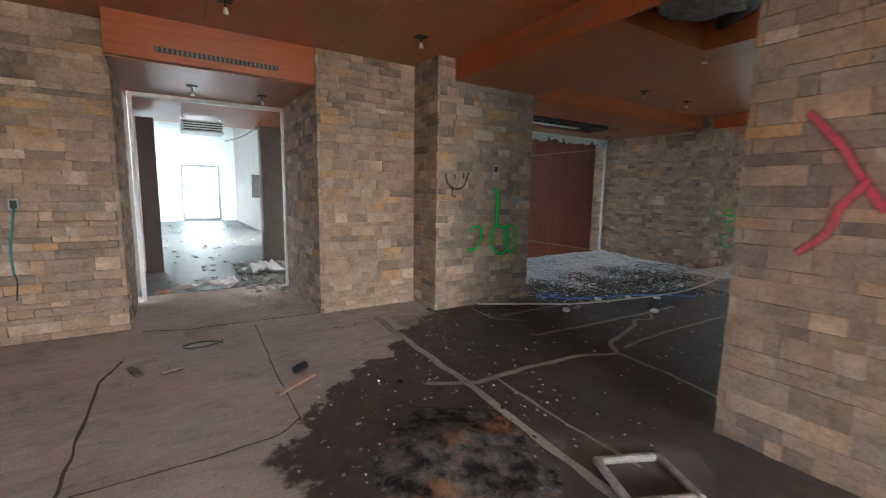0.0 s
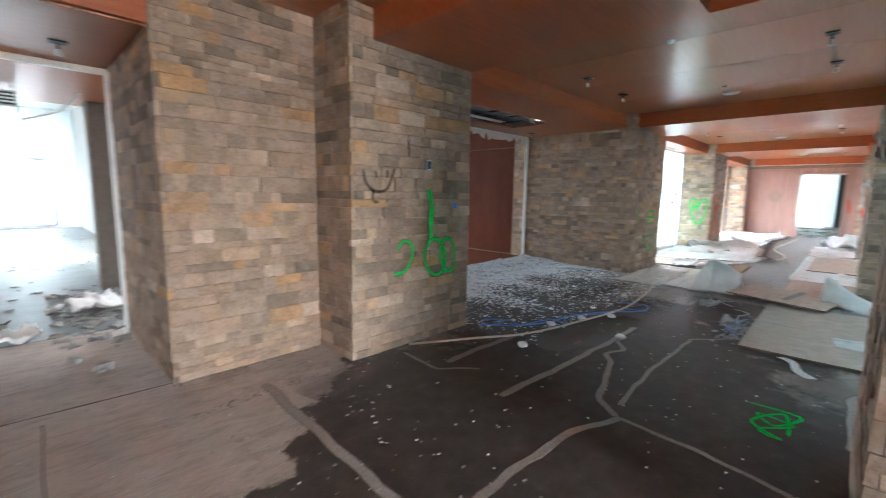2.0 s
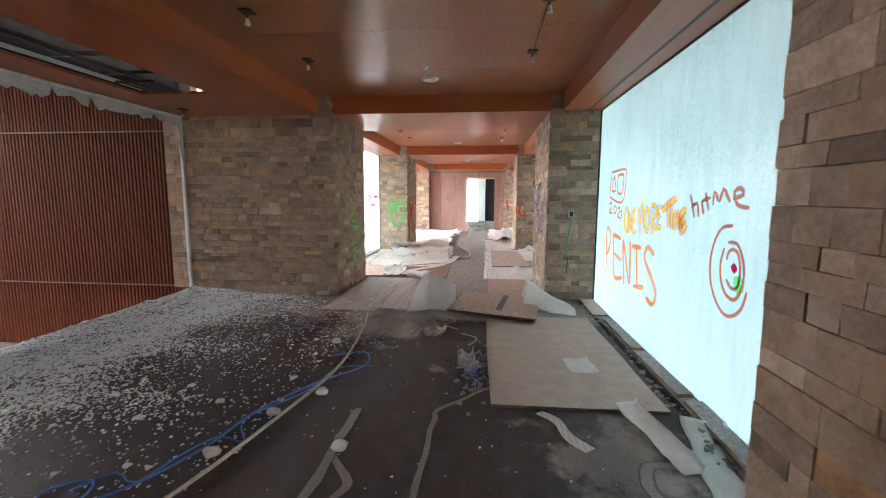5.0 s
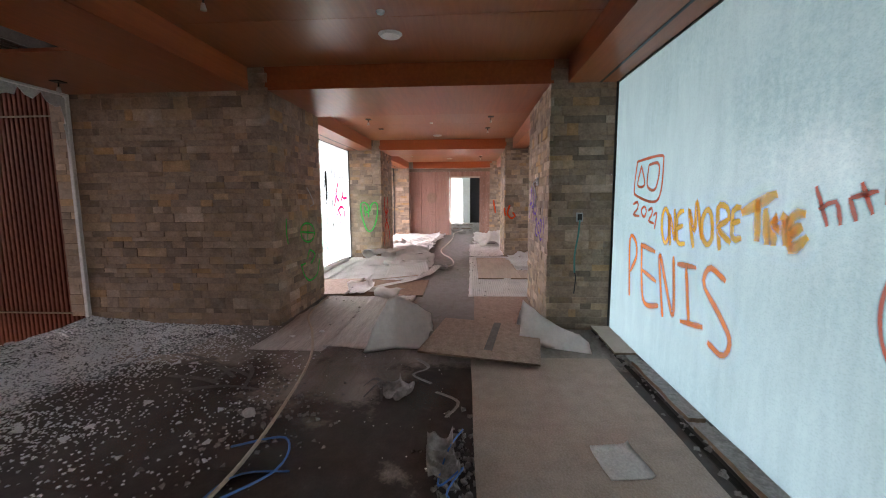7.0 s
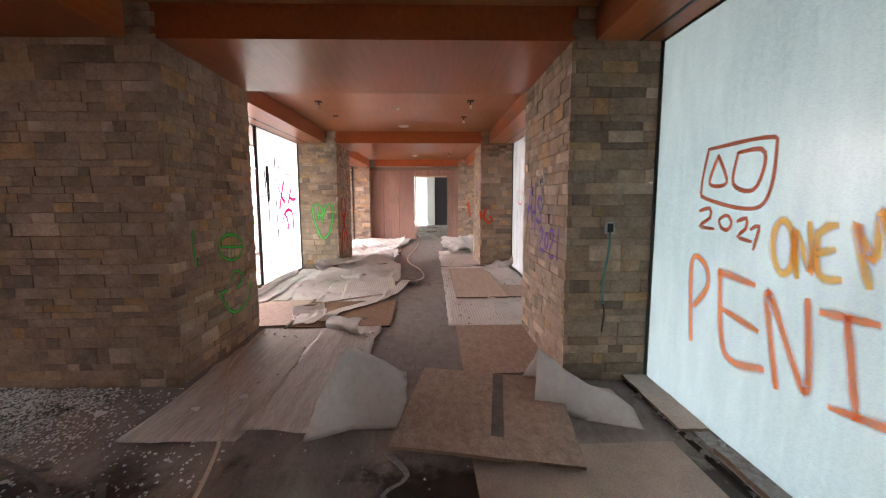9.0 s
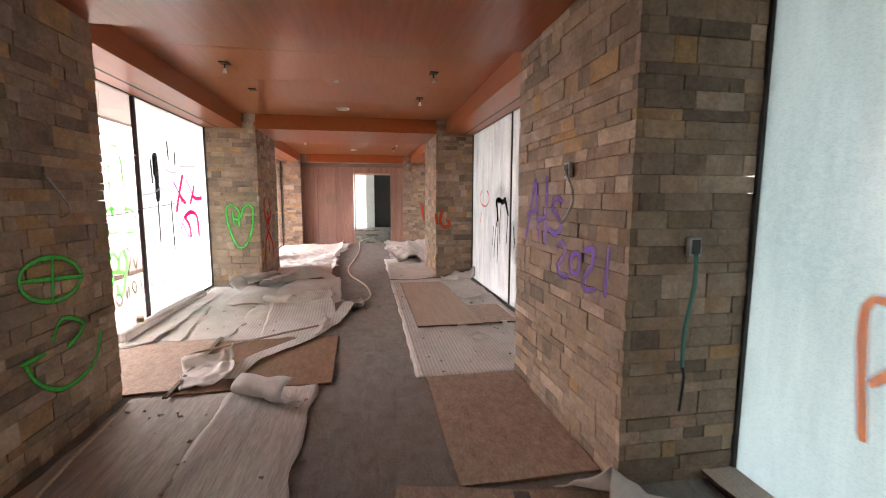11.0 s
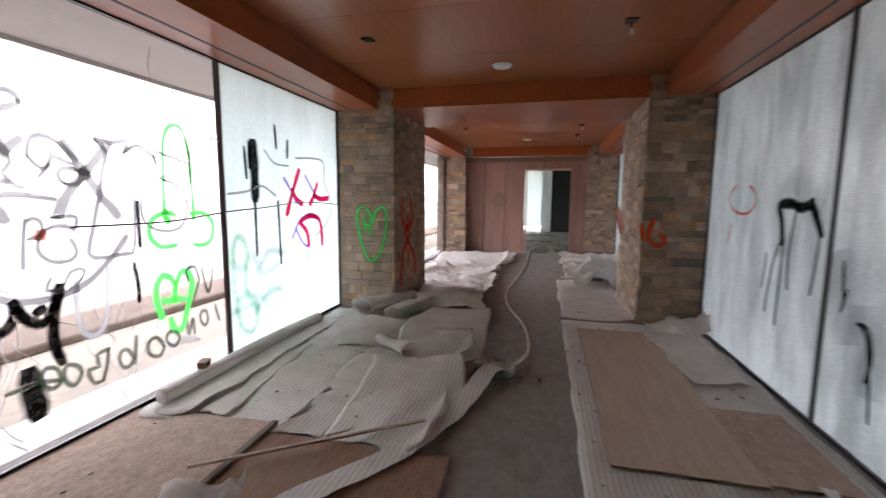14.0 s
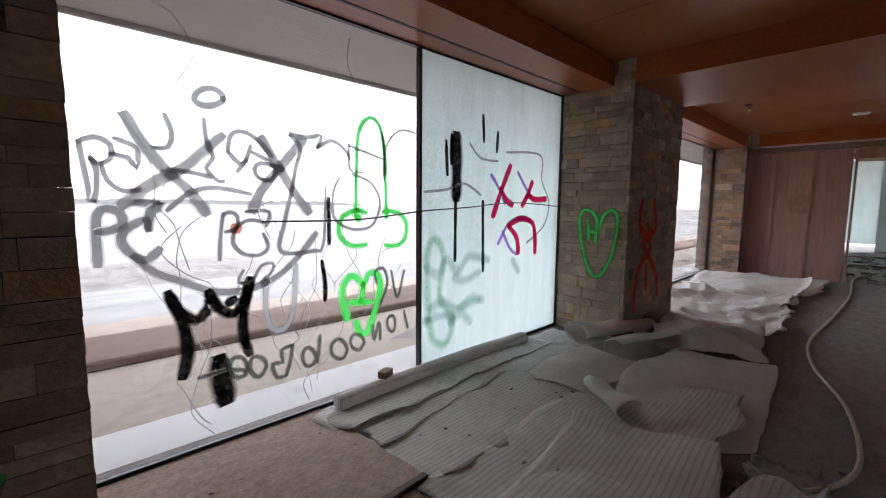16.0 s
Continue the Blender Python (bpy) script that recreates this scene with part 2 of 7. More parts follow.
GREENCRUMB = grainy("safety_glass_crumbs", (0.55, 0.6, 0.62), (0.85, 0.89, 0.9), 30, 0.25, fine=140, relief=0.6, spec=0.6)
gaps = ramp(GREENCRUMB, noise_tex(GREENCRUMB, coords(GREENCRUMB), 48, 4, 0.8), [(0.42, (0.16,) * 3), (0.6, (1.05,) * 3)])
drift = ramp(GREENCRUMB, noise_tex(GREENCRUMB, coords(GREENCRUMB), 3.0, 5, 0.7), [(0.36, (0.2,) * 3), (0.52, (1.0,) * 3)])
join(GREENCRUMB, mix(GREENCRUMB, 1.0, mix(GREENCRUMB, 1.0, (0.86, 0.93, 0.97), gaps, "MULTIPLY"), drift, "MULTIPLY"), bsdf(GREENCRUMB)["Base Color"])
CRUMB = grainy("loose_glass_crumbs", (0.78, 0.85, 0.9), (0.93, 0.96, 0.98), 30, 0.3, fine=140, relief=0.4, spec=0.6)
HOSE = grainy("cream_hose", (0.55, 0.47, 0.38), (0.66, 0.58, 0.48), 6, 0.55)
BLUEWIRE = make_mat("blue_wire", (0.06, 0.22, 0.62), 0.4)
TEAL = make_mat("teal_conduit", (0.06, 0.26, 0.23), 0.5)
GREYBOX = grainy("zinc_box", (0.35, 0.36, 0.37), (0.5, 0.51, 0.52), 20, 0.4, metal=0.6)
BULB = make_mat("white_glass_bulb", (0.8, 0.78, 0.74), 0.2)
ORANGE = make_mat("orange_plastic", (0.75, 0.12, 0.03), 0.5)
WHITEPLASTIC = grainy("white_plastic", (0.66, 0.66, 0.65), (0.8, 0.8, 0.79), 8, 0.4)
RUBBLE = grainy("grey_rubble", (0.17, 0.16, 0.15), (0.42, 0.4, 0.38), 18, 0.9)
ASH = grainy("ash_and_char", (0.018, 0.015, 0.014), (0.15, 0.125, 0.11), 3.0, 0.95, fine=30, relief=0.7, dist=0.02)
ember = noise_tex(ASH, coords(ASH), 3.1, 4)
flake = noise_tex(ASH, coords(ASH), 7.0, 6, 0.7)
grey_ash = mix(ASH, ramp(ASH, flake, [(0.42, (0, 0, 0)), (0.66, (1, 1, 1))]), (0.008, 0.007, 0.006), (0.15, 0.135, 0.122))
join(ASH, mix(ASH, ramp(ASH, ember, [(0.57, (0, 0, 0)), (0.68, (0.75,) * 3)]), grey_ash, (0.30, 0.14, 0.06)), bsdf(ASH)["Base Color"])
STRAP = grainy("grey_strap", (0.07, 0.066, 0.064), (0.2, 0.19, 0.185), 12, 0.5, fine=50)
POLISHED = grainy("worn_grey_floor_tile", (0.07, 0.075, 0.072), (0.15, 0.158, 0.152), 2.5, 0.5, fine=30, relief=0.05)
TARCRACK = grainy("dirt_in_joint", (0.07, 0.058, 0.05), (0.12, 0.1, 0.088), 9, 0.95)
DARKDOOR = grainy("dark_maroon_door", (0.045, 0.018, 0.014), (0.075, 0.032, 0.025), 3, 0.5, (1, 1, 0.3), 40, 0.1)
SAND = grainy("sand", (0.29, 0.25, 0.21), (0.38, 0.335, 0.29), 0.5, 0.95, fine=6)
MUD = grainy("brown_bank", (0.13, 0.095, 0.078), (0.19, 0.145, 0.12), 0.4, 0.95, fine=4)
SNOW = grainy("pale_terrace", (0.27, 0.26, 0.25), (0.36, 0.35, 0.34), 1.5, 0.8)
litter = ramp(SNOW, noise_tex(SNOW, coords(SNOW), 0.8, 9, 0.72), [(0.5, (0, 0, 0)), (0.58, (0.9,) * 3)])
join(SNOW, mix(SNOW, litter, (0.86, 0.86, 0.86), (0.62, 0.6, 0.58)), bsdf(SNOW)["Base Color"])
LAKE = grainy("pale_lake", (0.27, 0.275, 0.283), (0.305, 0.31, 0.317), 0.02, 0.9, (1, 6, 1), 0.4, 0.05, spec=0.05)
SHORE = grainy("wet_grey_shore", (0.12, 0.118, 0.116), (0.27, 0.265, 0.26), 1.2, 0.95, fine=5)
# distance haze is put into this pale, even shore colour
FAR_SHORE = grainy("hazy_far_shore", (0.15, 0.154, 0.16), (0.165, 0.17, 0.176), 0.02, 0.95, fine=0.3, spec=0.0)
EAVE = grainy("eave_board", (0.64, 0.625, 0.61), (0.74, 0.725, 0.71), 3, 0.8, (1, 8, 1))
DECK = grainy("steel_deck", (0.3, 0.3, 0.31), (0.45, 0.45, 0.46), 6, 0.45, metal=0.7)


def foam_mat(ribbed=True):
    """Thin ribbed white foam underlay, slightly dirty, lets light through."""
    m = make_mat("foam_underlay" if ribbed else "soft_foam", (0.62, 0.6, 0.58), 0.75, 0, 0.3)
    v = coords(m)
    big, fine = noise_tex(m, v, 2.5, 5), noise_tex(m, v, 30, 4)
    c = ramp(m, big, [(0.28, (0.72, 0.69, 0.665)), (0.6, (0.86, 0.84, 0.82))])
    c = mix(m, 1.0, c, ramp(m, fine, [(0.25, (0.93, 0.925, 0.92)), (0.6, (1.03, 1.03, 1.03))]), "MULTIPLY")
    join(m, c, bsdf(m)["Base Color"])
    glow = node(m, "ShaderNodeBsdfTranslucent")
    join(m, c, glow.inputs["Color"])
    both = m.node_tree.nodes.new("ShaderNodeMixShader")
    both.inputs[0].default_value = 0.3
    join(m, m.node_tree.nodes["Principled BSDF"].outputs[0], both.inputs[1])
    join(m, glow.outputs[0], both.inputs[2])
    join(m, both.outputs[0], m.node_tree.nodes["Material Output"].inputs["Surface"])
    if not ribbed:
        bump(m, noise_tex(m, v, 9, 5), 0.35, 0.012)
        return m
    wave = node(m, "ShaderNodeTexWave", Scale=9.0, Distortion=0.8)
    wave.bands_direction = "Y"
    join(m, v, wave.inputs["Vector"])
    # groove shade between the ribs is multiplied into the foam colour
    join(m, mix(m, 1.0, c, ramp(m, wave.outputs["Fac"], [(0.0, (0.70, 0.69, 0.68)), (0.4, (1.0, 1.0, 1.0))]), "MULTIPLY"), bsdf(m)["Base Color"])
    bump(m, wave.outputs["Fac"], 0.3, 0.005)
    return m


def film_mat():
    """Dusty clear plastic sheet."""
    m = bpy.data.materials.new("plastic_film")
    m.use_nodes = True
    b = bsdf(m)
    b["Base Color"].default_value, b["Roughness"].default_value = (0.75, 0.68, 0.66, 1), 0.25
    fold = noise_tex(m, coords(m, (6, 6, 0.6)), 2.5, 6, 0.7)
    join(m, ramp(m, fold, [(0.35, (0.04,) * 3), (0.62, (0.10,) * 3), (0.75, (0.4,) * 3)]), b["Alpha"])
    bump(m, fold, 0.8, 0.05)
    return m


def spray_mat(name, colour, on_glass, strength=1.0, rim_width=0.36):
    """Sprayed paint: solid in the middle of a stroke, misty at its rim."""
    m = bpy.data.materials.new(name)
    m.use_nodes = True
    t = m.node_tree
    t.nodes.remove(t.nodes["Principled BSDF"])
    uv = node(m, "ShaderNodeUVMap")
    uv.uv_map = "across"
    sep = node(m, "ShaderNodeSeparateXYZ")
    join(m, uv.outputs[0], sep.inputs[0])
    speck = noise_tex(m, coords(m), 60 if not on_glass else 25, 3)
    rim = ramp(m, sep.outputs[0], [(0.0, (0, 0, 0)), (rim_width, (strength,) * 3), (1 - rim_width, (strength,) * 3), (1.0, (0, 0, 0))])
    cover = mix(m, 1.0, rim, ramp(m, speck, [(0.25, (0.95 if on_glass else 0.65,) * 3), (0.6, (1, 1, 1))]), "MULTIPLY")
    paint = node(m, "ShaderNodeBsdfDiffuse")
    paint.inputs["Color"].default_value = (*colour, 1)
    solid = paint.outputs[0]
    if on_glass:
        through_paint = node(m, "ShaderNodeBsdfTranslucent")
        through_paint.inputs["Color"].default_value = (*colour, 1)
        both = t.nodes.new("ShaderNodeMixShader")
        both.inputs[0].default_value = 0.96 if max(colour) > 0.12 else 0.12
        join(m, solid, both.inputs[1])
        join(m, through_paint.outputs[0], both.inputs[2])
        solid = both.outputs[0]
    clear = node(m, "ShaderNodeBsdfTransparent")
    mixer = t.nodes.new("ShaderNodeMixShader")
    join(m, cover, mixer.inputs[0])
    join(m, clear.outputs[0], mixer.inputs[1])
    join(m, solid, mixer.inputs[2])
    join(m, mixer.outputs[0], t.nodes["Material Output"].inputs["Surface"])
    return m


FOAM = foam_mat()
FOAM_SOFT = foam_mat(False)
FOAM_DIRTY = grainy("dusty_grey_foam", (0.40, 0.37, 0.35), (0.70, 0.675, 0.65), 3.5, 0.6, (0.35, 3.5, 1), 26, 0.35)
SPRAY_ADHESIVE = spray_mat("pale_adhesive_smear", (0.42, 0.385, 0.35), False, 0.85, 0.2)
SPRAY_DUST = spray_mat("faint_dust_smear", (0.27, 0.25, 0.235), False, 0.4)
FILM = film_mat()
FILM_GREY = grainy("grey_plastic_film", (0.2, 0.195, 0.19), (0.46, 0.45, 0.44), 9, 0.3, fine=40)
SPRAY_GREEN = spray_mat("green_spray", (0.03, 0.62, 0.11), False)
SPRAY_BROWN = spray_mat("brown_spray", (0.05, 0.03, 0.02), False, 0.8)
SPRAY_RED = spray_mat("red_spray", (0.75, 0.05, 0.02), False, 0.95)
SPRAY_ORANGE = spray_mat("orange_spray", (0.8, 0.09, 0.02), False)
SPRAY_PURPLE = spray_mat("purple_spray", (0.23, 0.13, 0.56), False, 0.75)
SPRAY_PINK = spray_mat("pink_spray", (0.7, 0.10, 0.15), False, 0.8)
SPRAY_GREEN_GLASS = spray_mat("green_spray_on_glass", (0.05, 0.8, 0.13), True)
SPRAY_PALEGREEN_GLASS = spray_mat("faint_green_on_glass", (0.10, 0.5, 0.24), True, 0.55)
SPRAY_RED_GLASS = spray_mat("red_spray_on_glass", (0.6, 0.06, 0.03), True, 0.85)
SPRAY_ORANGE_GLASS = spray_mat("orange_spray_on_glass", (1.0, 0.15, 0.008), True, 0.86)
SPRAY_DARKRED_GLASS = spray_mat("dark_red_on_glass", (0.6, 0.1, 0.05), True, 0.95, 0.22)
SPRAY_OCHRE_GLASS = spray_mat("ochre_on_glass", (1.0, 0.38, 0.012), True, 0.85)
SPRAY_CRIMSON_GLASS = spray_mat("crimson_on_glass", (0.62, 0.003, 0.07), True, 1.0, 0.2)
SPRAY_VIOLET_GLASS = spray_mat("violet_on_glass", (0.26, 0.06, 0.6), True, 0.85)
SPRAY_GREY_GLASS = spray_mat("grey_marker_on_glass", (0.23, 0.23, 0.24), True, 0.93, 0.28)
SPRAY_PALE_GLASS = spray_mat("pale_marker_on_glass", (0.4, 0.42, 0.44), True, 0.8)
SPRAY_BLACK_GLASS = spray_mat("black_paint_on_glass", (0.005, 0.005, 0.006), True, 1.0, 0.22)
SPRAY_DKGREEN_GLASS = spray_mat("dark_green_on_glass", (0.02, 0.09, 0.05), True, 0.84, 0.3)
SPRAY_SMOKE_GLASS = spray_mat("grey_overspray_on_glass", (0.03, 0.03, 0.035), True, 0.28)
SPRAY_TEAL_GLASS = spray_mat("teal_smear_on_glass", (0.1, 0.35, 0.3), True, 0.45)
SPRAY_BLUE_GLASS = spray_mat("blue_on_glass", (0.03, 0.35, 0.5), True, 0.85)


# ---- building helpers ----
def mesh_of(name, bm, material, smooth=False):
    me = bpy.data.meshes.new(name)
    bm.to_mesh(me)
    bm.free()
    for mt in (material if isinstance(material, (list, tuple)) else [material]):
        me.materials.append(mt)
    if smooth:
        for p in me.polygons:
            p.use_smooth = True
    return me


def add_box(bm, x0, x1, y0, y1, z0, z1, mat=0):
    vs = [bm.verts.new((x, y, z)) for z in (z0, z1) for y in (y0, y1) for x in (x0, x1)]
    for q in ((0, 2, 3, 1), (4, 5, 7, 6), (0, 1, 5, 4), (2, 6, 7, 3), (1, 3, 7, 5), (0, 4, 6, 2)):
        bm.faces.new([vs[i] for i in q]).material_index = mat
    return vs


def box_bm(*b):
    bm = bmesh.new()
    add_box(bm, *b)
    return bm


def soft_box(b, bevel=0.004):
    bm = box_bm(*b)
    bmesh.ops.bevel(bm, geom=bm.edges[:], offset=bevel, segments=1, affect="EDGES")
    return bm


def cyl(bm, p, r, h, axis="z", seg=16, r2=None):
    """A cylinder or cone from p along axis."""
    ring = bmesh.ops.create_cone(bm, cap_ends=True, segments=seg, radius1=r, radius2=r if r2 is None else r2, depth=h)["verts"]
    turn = {"z": Matrix(), "x": Matrix.Rotation(radians(90), 4, "Y"), "y": Matrix.Rotation(radians(-90), 4, "X")}[axis]
    shift = {"z": Vector((0, 0, h / 2)), "x": Vector((h / 2, 0, 0)), "y": Vector((0, h / 2, 0))}[axis]
    bmesh.ops.transform(bm, matrix=Matrix.Translation(Vector(p) + shift) @ turn, verts=ring)


def thing(name, bm, material, label, category, group="", kind="", smooth=False):
    return tagged(new(name, mesh_of(name, bm, material, smooth)), label, category, group, kind)


def part(name, bm, material, parent, label="", smooth=False):
    ob = new(name, mesh_of(name, bm, material, smooth))
    ob.parent = parent
    return tagged(ob, label) if label else ob


def empty(name, at, label, category, group="", kind="", rz=0.0):
    ob = new(name)
    ob.matrix_world = pose(*at, 0, 0, rz)
    return tagged(ob, label, category, group, kind)


def structure(name, bm, material, label, category):
    return thing(name, bm, material, label, category, kind="structure")


def smooth_line(pts, step=0.05):
    """Points along a soft curve through pts (2D or 3D)."""
    ps = [Vector(p) for p in pts]
    if len(ps) == 2:
        return [ps[0].lerp(ps[1], i / 4) for i in range(5)]
    out = []
    for i in range(len(ps) - 1):
        a, b, c, d = ps[max(i - 1, 0)], ps[i], ps[i + 1], ps[min(i + 2, len(ps) - 1)]
        n = max(2, int((c - b).length / step))
        for k in range(n):
            t = k / n
            out.append(0.5 * (2 * b + (c - a) * t + (2 * a - 5 * b + 4 * c - d) * t * t + (3 * b - a - 3 * c + d) * t ** 3))
    out.append(ps[-1])
    return out


def polyline(pts, step=0.1):
    """Even points along straight runs between pts."""
    out = []
    for a, b in zip(pts, pts[1:]):
        n = max(1, int(math.dist(a, b) / step))
        out += [tuple(p + (q - p) * k / n for p, q in zip(a, b)) for k in range(n)]
    return out + [tuple(pts[-1])]


def tube_bm(pts, r, seg=8, step=0.06, bm=None):
    bm = bm or bmesh.new()
    line = smooth_line(pts, step)
    rings = []
    for i, p in enumerate(line):
        d = (line[min(i + 1, len(line) - 1)] - line[max(i - 1, 0)]).normalized()
        side = d.cross(Vector((0, 0, 1)) if abs(d.z) < 0.9 else Vector((1, 0, 0))).normalized()
        up = side.cross(d)
        rings.append([bm.verts.new(p + r * (math.cos(a) * side + math.sin(a) * up)) for a in (2 * math.pi * k / seg for k in range(seg))])
    for a, b in zip(rings, rings[1:]):
        for k in range(seg):
            bm.faces.new((a[k], a[(k + 1) % seg], b[(k + 1) % seg], b[k])).smooth = True
    bm.faces.new(rings[0][::-1]), bm.faces.new(rings[-1])
    return bm


# heights and lines of the plan
ZC, ZB = 3.0, 2.75
YL, YLB, YGL = 4.23, 4.45, 5.07
YR, YRB, YGR = 1.06, 0.876, 0.34
YF = 6.62
B1, B2, B3 = (4.2, 8.99), (10.58, 15.05), (16.6, 21.6)   # the bays between piers

# ---- floor, ceilings ----
bm = bmesh.new()
add_box(bm, -6, 2.0, -6, YF, -0.3, 0)
add_box(bm, 2.0, 10.58, -0.3, YF, -0.3, 0)
add_box(bm, 2.0, 4.2, -6, -0.3, -0.3, 0)
add_box(bm, 10.58, 34, 0.1, 5.2, -0.3, 0)
add_box(bm, -0.6, 3.2, YF, 26, -0.3, 0)
structure("floor", bm, FLOOR, "bare concrete slab floor with torn black bitumen", "floor")

CLAB = "glossy cherry wood veneer ceiling panels"


def panel_ceiling(name, x0, x1, y0, y1, z, step, mat=CEIL):
    bm = bmesh.new()
    n = max(1, round((x1 - x0) / step))
    w = (x1 - x0) / n
    for i in range(n):
        add_box(bm, x0 + i * w + 0.002, x0 + (i + 1) * w - 0.002, y0, y1, z, z + 0.02)
    add_box(bm, x0, x1, y0, y1, z + 0.022, z + 0.1)
    return structure(name, bm, mat, CLAB, "ceiling")


panel_ceiling("ceiling_lobby", -6, 2.93, -6, 4.86, ZC, 1.3)
panel_ceiling("ceiling_lobby_nook", -6, -0.4, 4.864, 5.3, ZC, 1.3)
structure("roof_slab", box_bm(-6.2, 22.2, -6.2, YF + 0.1, 3.6, 3.8), DARKVOID, "near-black roof slab above the ceilings", "roof")
panel_ceiling("ceiling_lobby_east", 2.93, 4.2, -6, 0.9, ZC, 1.3)
for nm, (x0, x1) in (("ceiling_bay_1", B1), ("ceiling_bay_2", B2), ("ceiling_bay_3", B3)):
    panel_ceiling(nm, x0, x1, YRB, YLB, ZC, 1.2)
BLAB = "cherry wood veneer beam with a glossy underside"
structure("beam_cross_1", box_bm(2.93, 4.2, 2.05, YL + 0.22, ZB, ZC + 0.1), BEAM, BLAB, "beam")
bm = bmesh.new()
add_box(bm, 2.93, 2.955, YR - 0.18, 2.05, ZB, ZC + 0.1)
add_box(bm, 4.175, 4.2, YR - 0.18, 2.05, ZB, ZC + 0.1)
structure("beam_cross_1_open", bm, BEAM, "cherry veneer beam sides left open underneath", "beam")
structure("plenum_1", box_bm(2.955, 4.175, YR - 0.18, 2.05, 3.0, 3.12), DARKVOID, "lid over the torn beam, void shade put into its near-black colour", "ceiling void")
for nm, x0, x1 in (("beam_cross_2", 9.0, 10.58), ("beam_cross_3", 15.06, 16.6), ("beam_cross_4", 21.6, 22.2)):
    structure(nm, box_bm(x0, x1, YR - 0.03, YL + 0.03, ZB, ZC + 0.1), BEAM, BLAB, "beam")
for side, (x0, x1) in (("2", B2), ("3", B3)):
    structure("beam_left_" + side, box_bm(x0, x1, YLB, YGL + 0.02, ZB, ZC + 0.1), BEAM, BLAB, "beam")
for side, (x0, x1) in (("1", B1), ("2", B2), ("3", B3)):
    structure("beam_right_" + side, box_bm(x0, x1, YGR - 0.02, YRB, ZB, ZC + 0.1), BEAM, BLAB, "beam")
    bm = bmesh.new()
    add_box(bm, x0, x1, 0.52, 0.545, ZB - 0.004, ZB + 0.002)
    structure("slot_right_" + side, bm, BLACKMETAL, "black linear air slot in the soffit", "air slot")
for side, (x0, x1) in (("2", B2), ("3", B3)):
    structure("slot_left_" + side, box_bm(x0, x1, 4.82, 4.845, ZB - 0.004, ZB + 0.002), BLACKMETAL, "black linear air slot in the soffit", "air slot")
structure("beam_opening", box_bm(-0.4, 1.45, 4.82, 6.5, 2.62, ZC + 0.1), BEAM, "cherry veneer beam over the opening", "beam")
structure("ceiling_opening", box_bm(-0.4, 1.45, 4.86, 6.44, 2.604, 2.616), CEIL, "glossy cherry veneer soffit before the opening", "ceiling")

# broken alcove ceiling with an open void
bm = bmesh.new()
add_box(bm, 4.2, 8.99, YLB, 5.25, ZB, ZB + 0.06)
add_box(bm, 4.2, 8.99, YLB, YLB + 0.03, ZB + 0.06, ZC + 0.1)
structure("beam_left_1", bm, BEAM, BLAB, "beam")
bm = bmesh.new()
add_box(bm, 7.62, 8.99, 5.254, YF, ZB, ZB + 0.03)
add_box(bm, 4.2, 7.62, 6.12, YF, ZB, ZB + 0.03)
structure("ceiling_alcove", bm, CEIL, "torn brown alcove ceiling with missing panels", "ceiling")
structure("plenum_alcove", box_bm(4.2, 8.99, YLB + 0.05, YF + 0.1, 3.42, 3.5), DARKVOID, "underside above missing panels, void shade put into its near-black colour", "ceiling void")
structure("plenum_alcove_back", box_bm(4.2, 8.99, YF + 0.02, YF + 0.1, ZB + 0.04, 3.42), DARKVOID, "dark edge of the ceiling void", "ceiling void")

# ---- stone piers ----
PLAB = "pier clad in split ledger stone in mixed browns"
SKIN = 0.036


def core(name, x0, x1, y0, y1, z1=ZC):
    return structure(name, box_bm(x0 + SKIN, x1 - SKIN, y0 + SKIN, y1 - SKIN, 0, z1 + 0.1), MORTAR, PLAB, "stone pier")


def stone_meshes():
    rnd = random.Random(5)
    out = []
    for k in range(8):
        bm = bmesh.new()
        j = lambda s: rnd.uniform(-s, s)
        back = [bm.verts.new((x, 0.5, z)) for x, z in ((-0.5, -0.5), (0.5, -0.5), (0.5, 0.5), (-0.5, 0.5))]
        mid = [bm.verts.new((x + j(0.012), -0.42 + j(0.05), z + j(0.02))) for x, z in ((-0.495, -0.49), (0.495, -0.49), (0.495, 0.49), (-0.495, 0.49))]
        front = [bm.verts.new((x + j(0.012), -0.5 + j(0.07), z + j(0.014))) for x, z in ((-0.494, -0.486), (0.494, -0.486), (0.494, 0.486), (-0.494, 0.486))]
        centre = bm.verts.new((j(0.25), -0.53 + j(0.08), j(0.2)))
        for a, b in ((back, mid), (mid, front)):
            for i in range(4):
                bm.faces.new((a[i], a[(i + 1) % 4], b[(i + 1) % 4], b[i]))
        for i in range(4):
            bm.faces.new((front[i], front[(i + 1) % 4], centre))
        out.append(mesh_of("stone", bm, STONE))
    return out


STONES = stone_meshes()


def courses(seed, z1):
    rnd, zs = random.Random(seed), [0.0]
    while zs[-1] < z1 - 0.05:
        zs.append(zs[-1] + rnd.choice((0.055, 0.07, 0.08, 0.09, 0.105, 0.13)) * (1.2 if seed == 7 else 1.0))
    zs[-1] = z1
    return zs


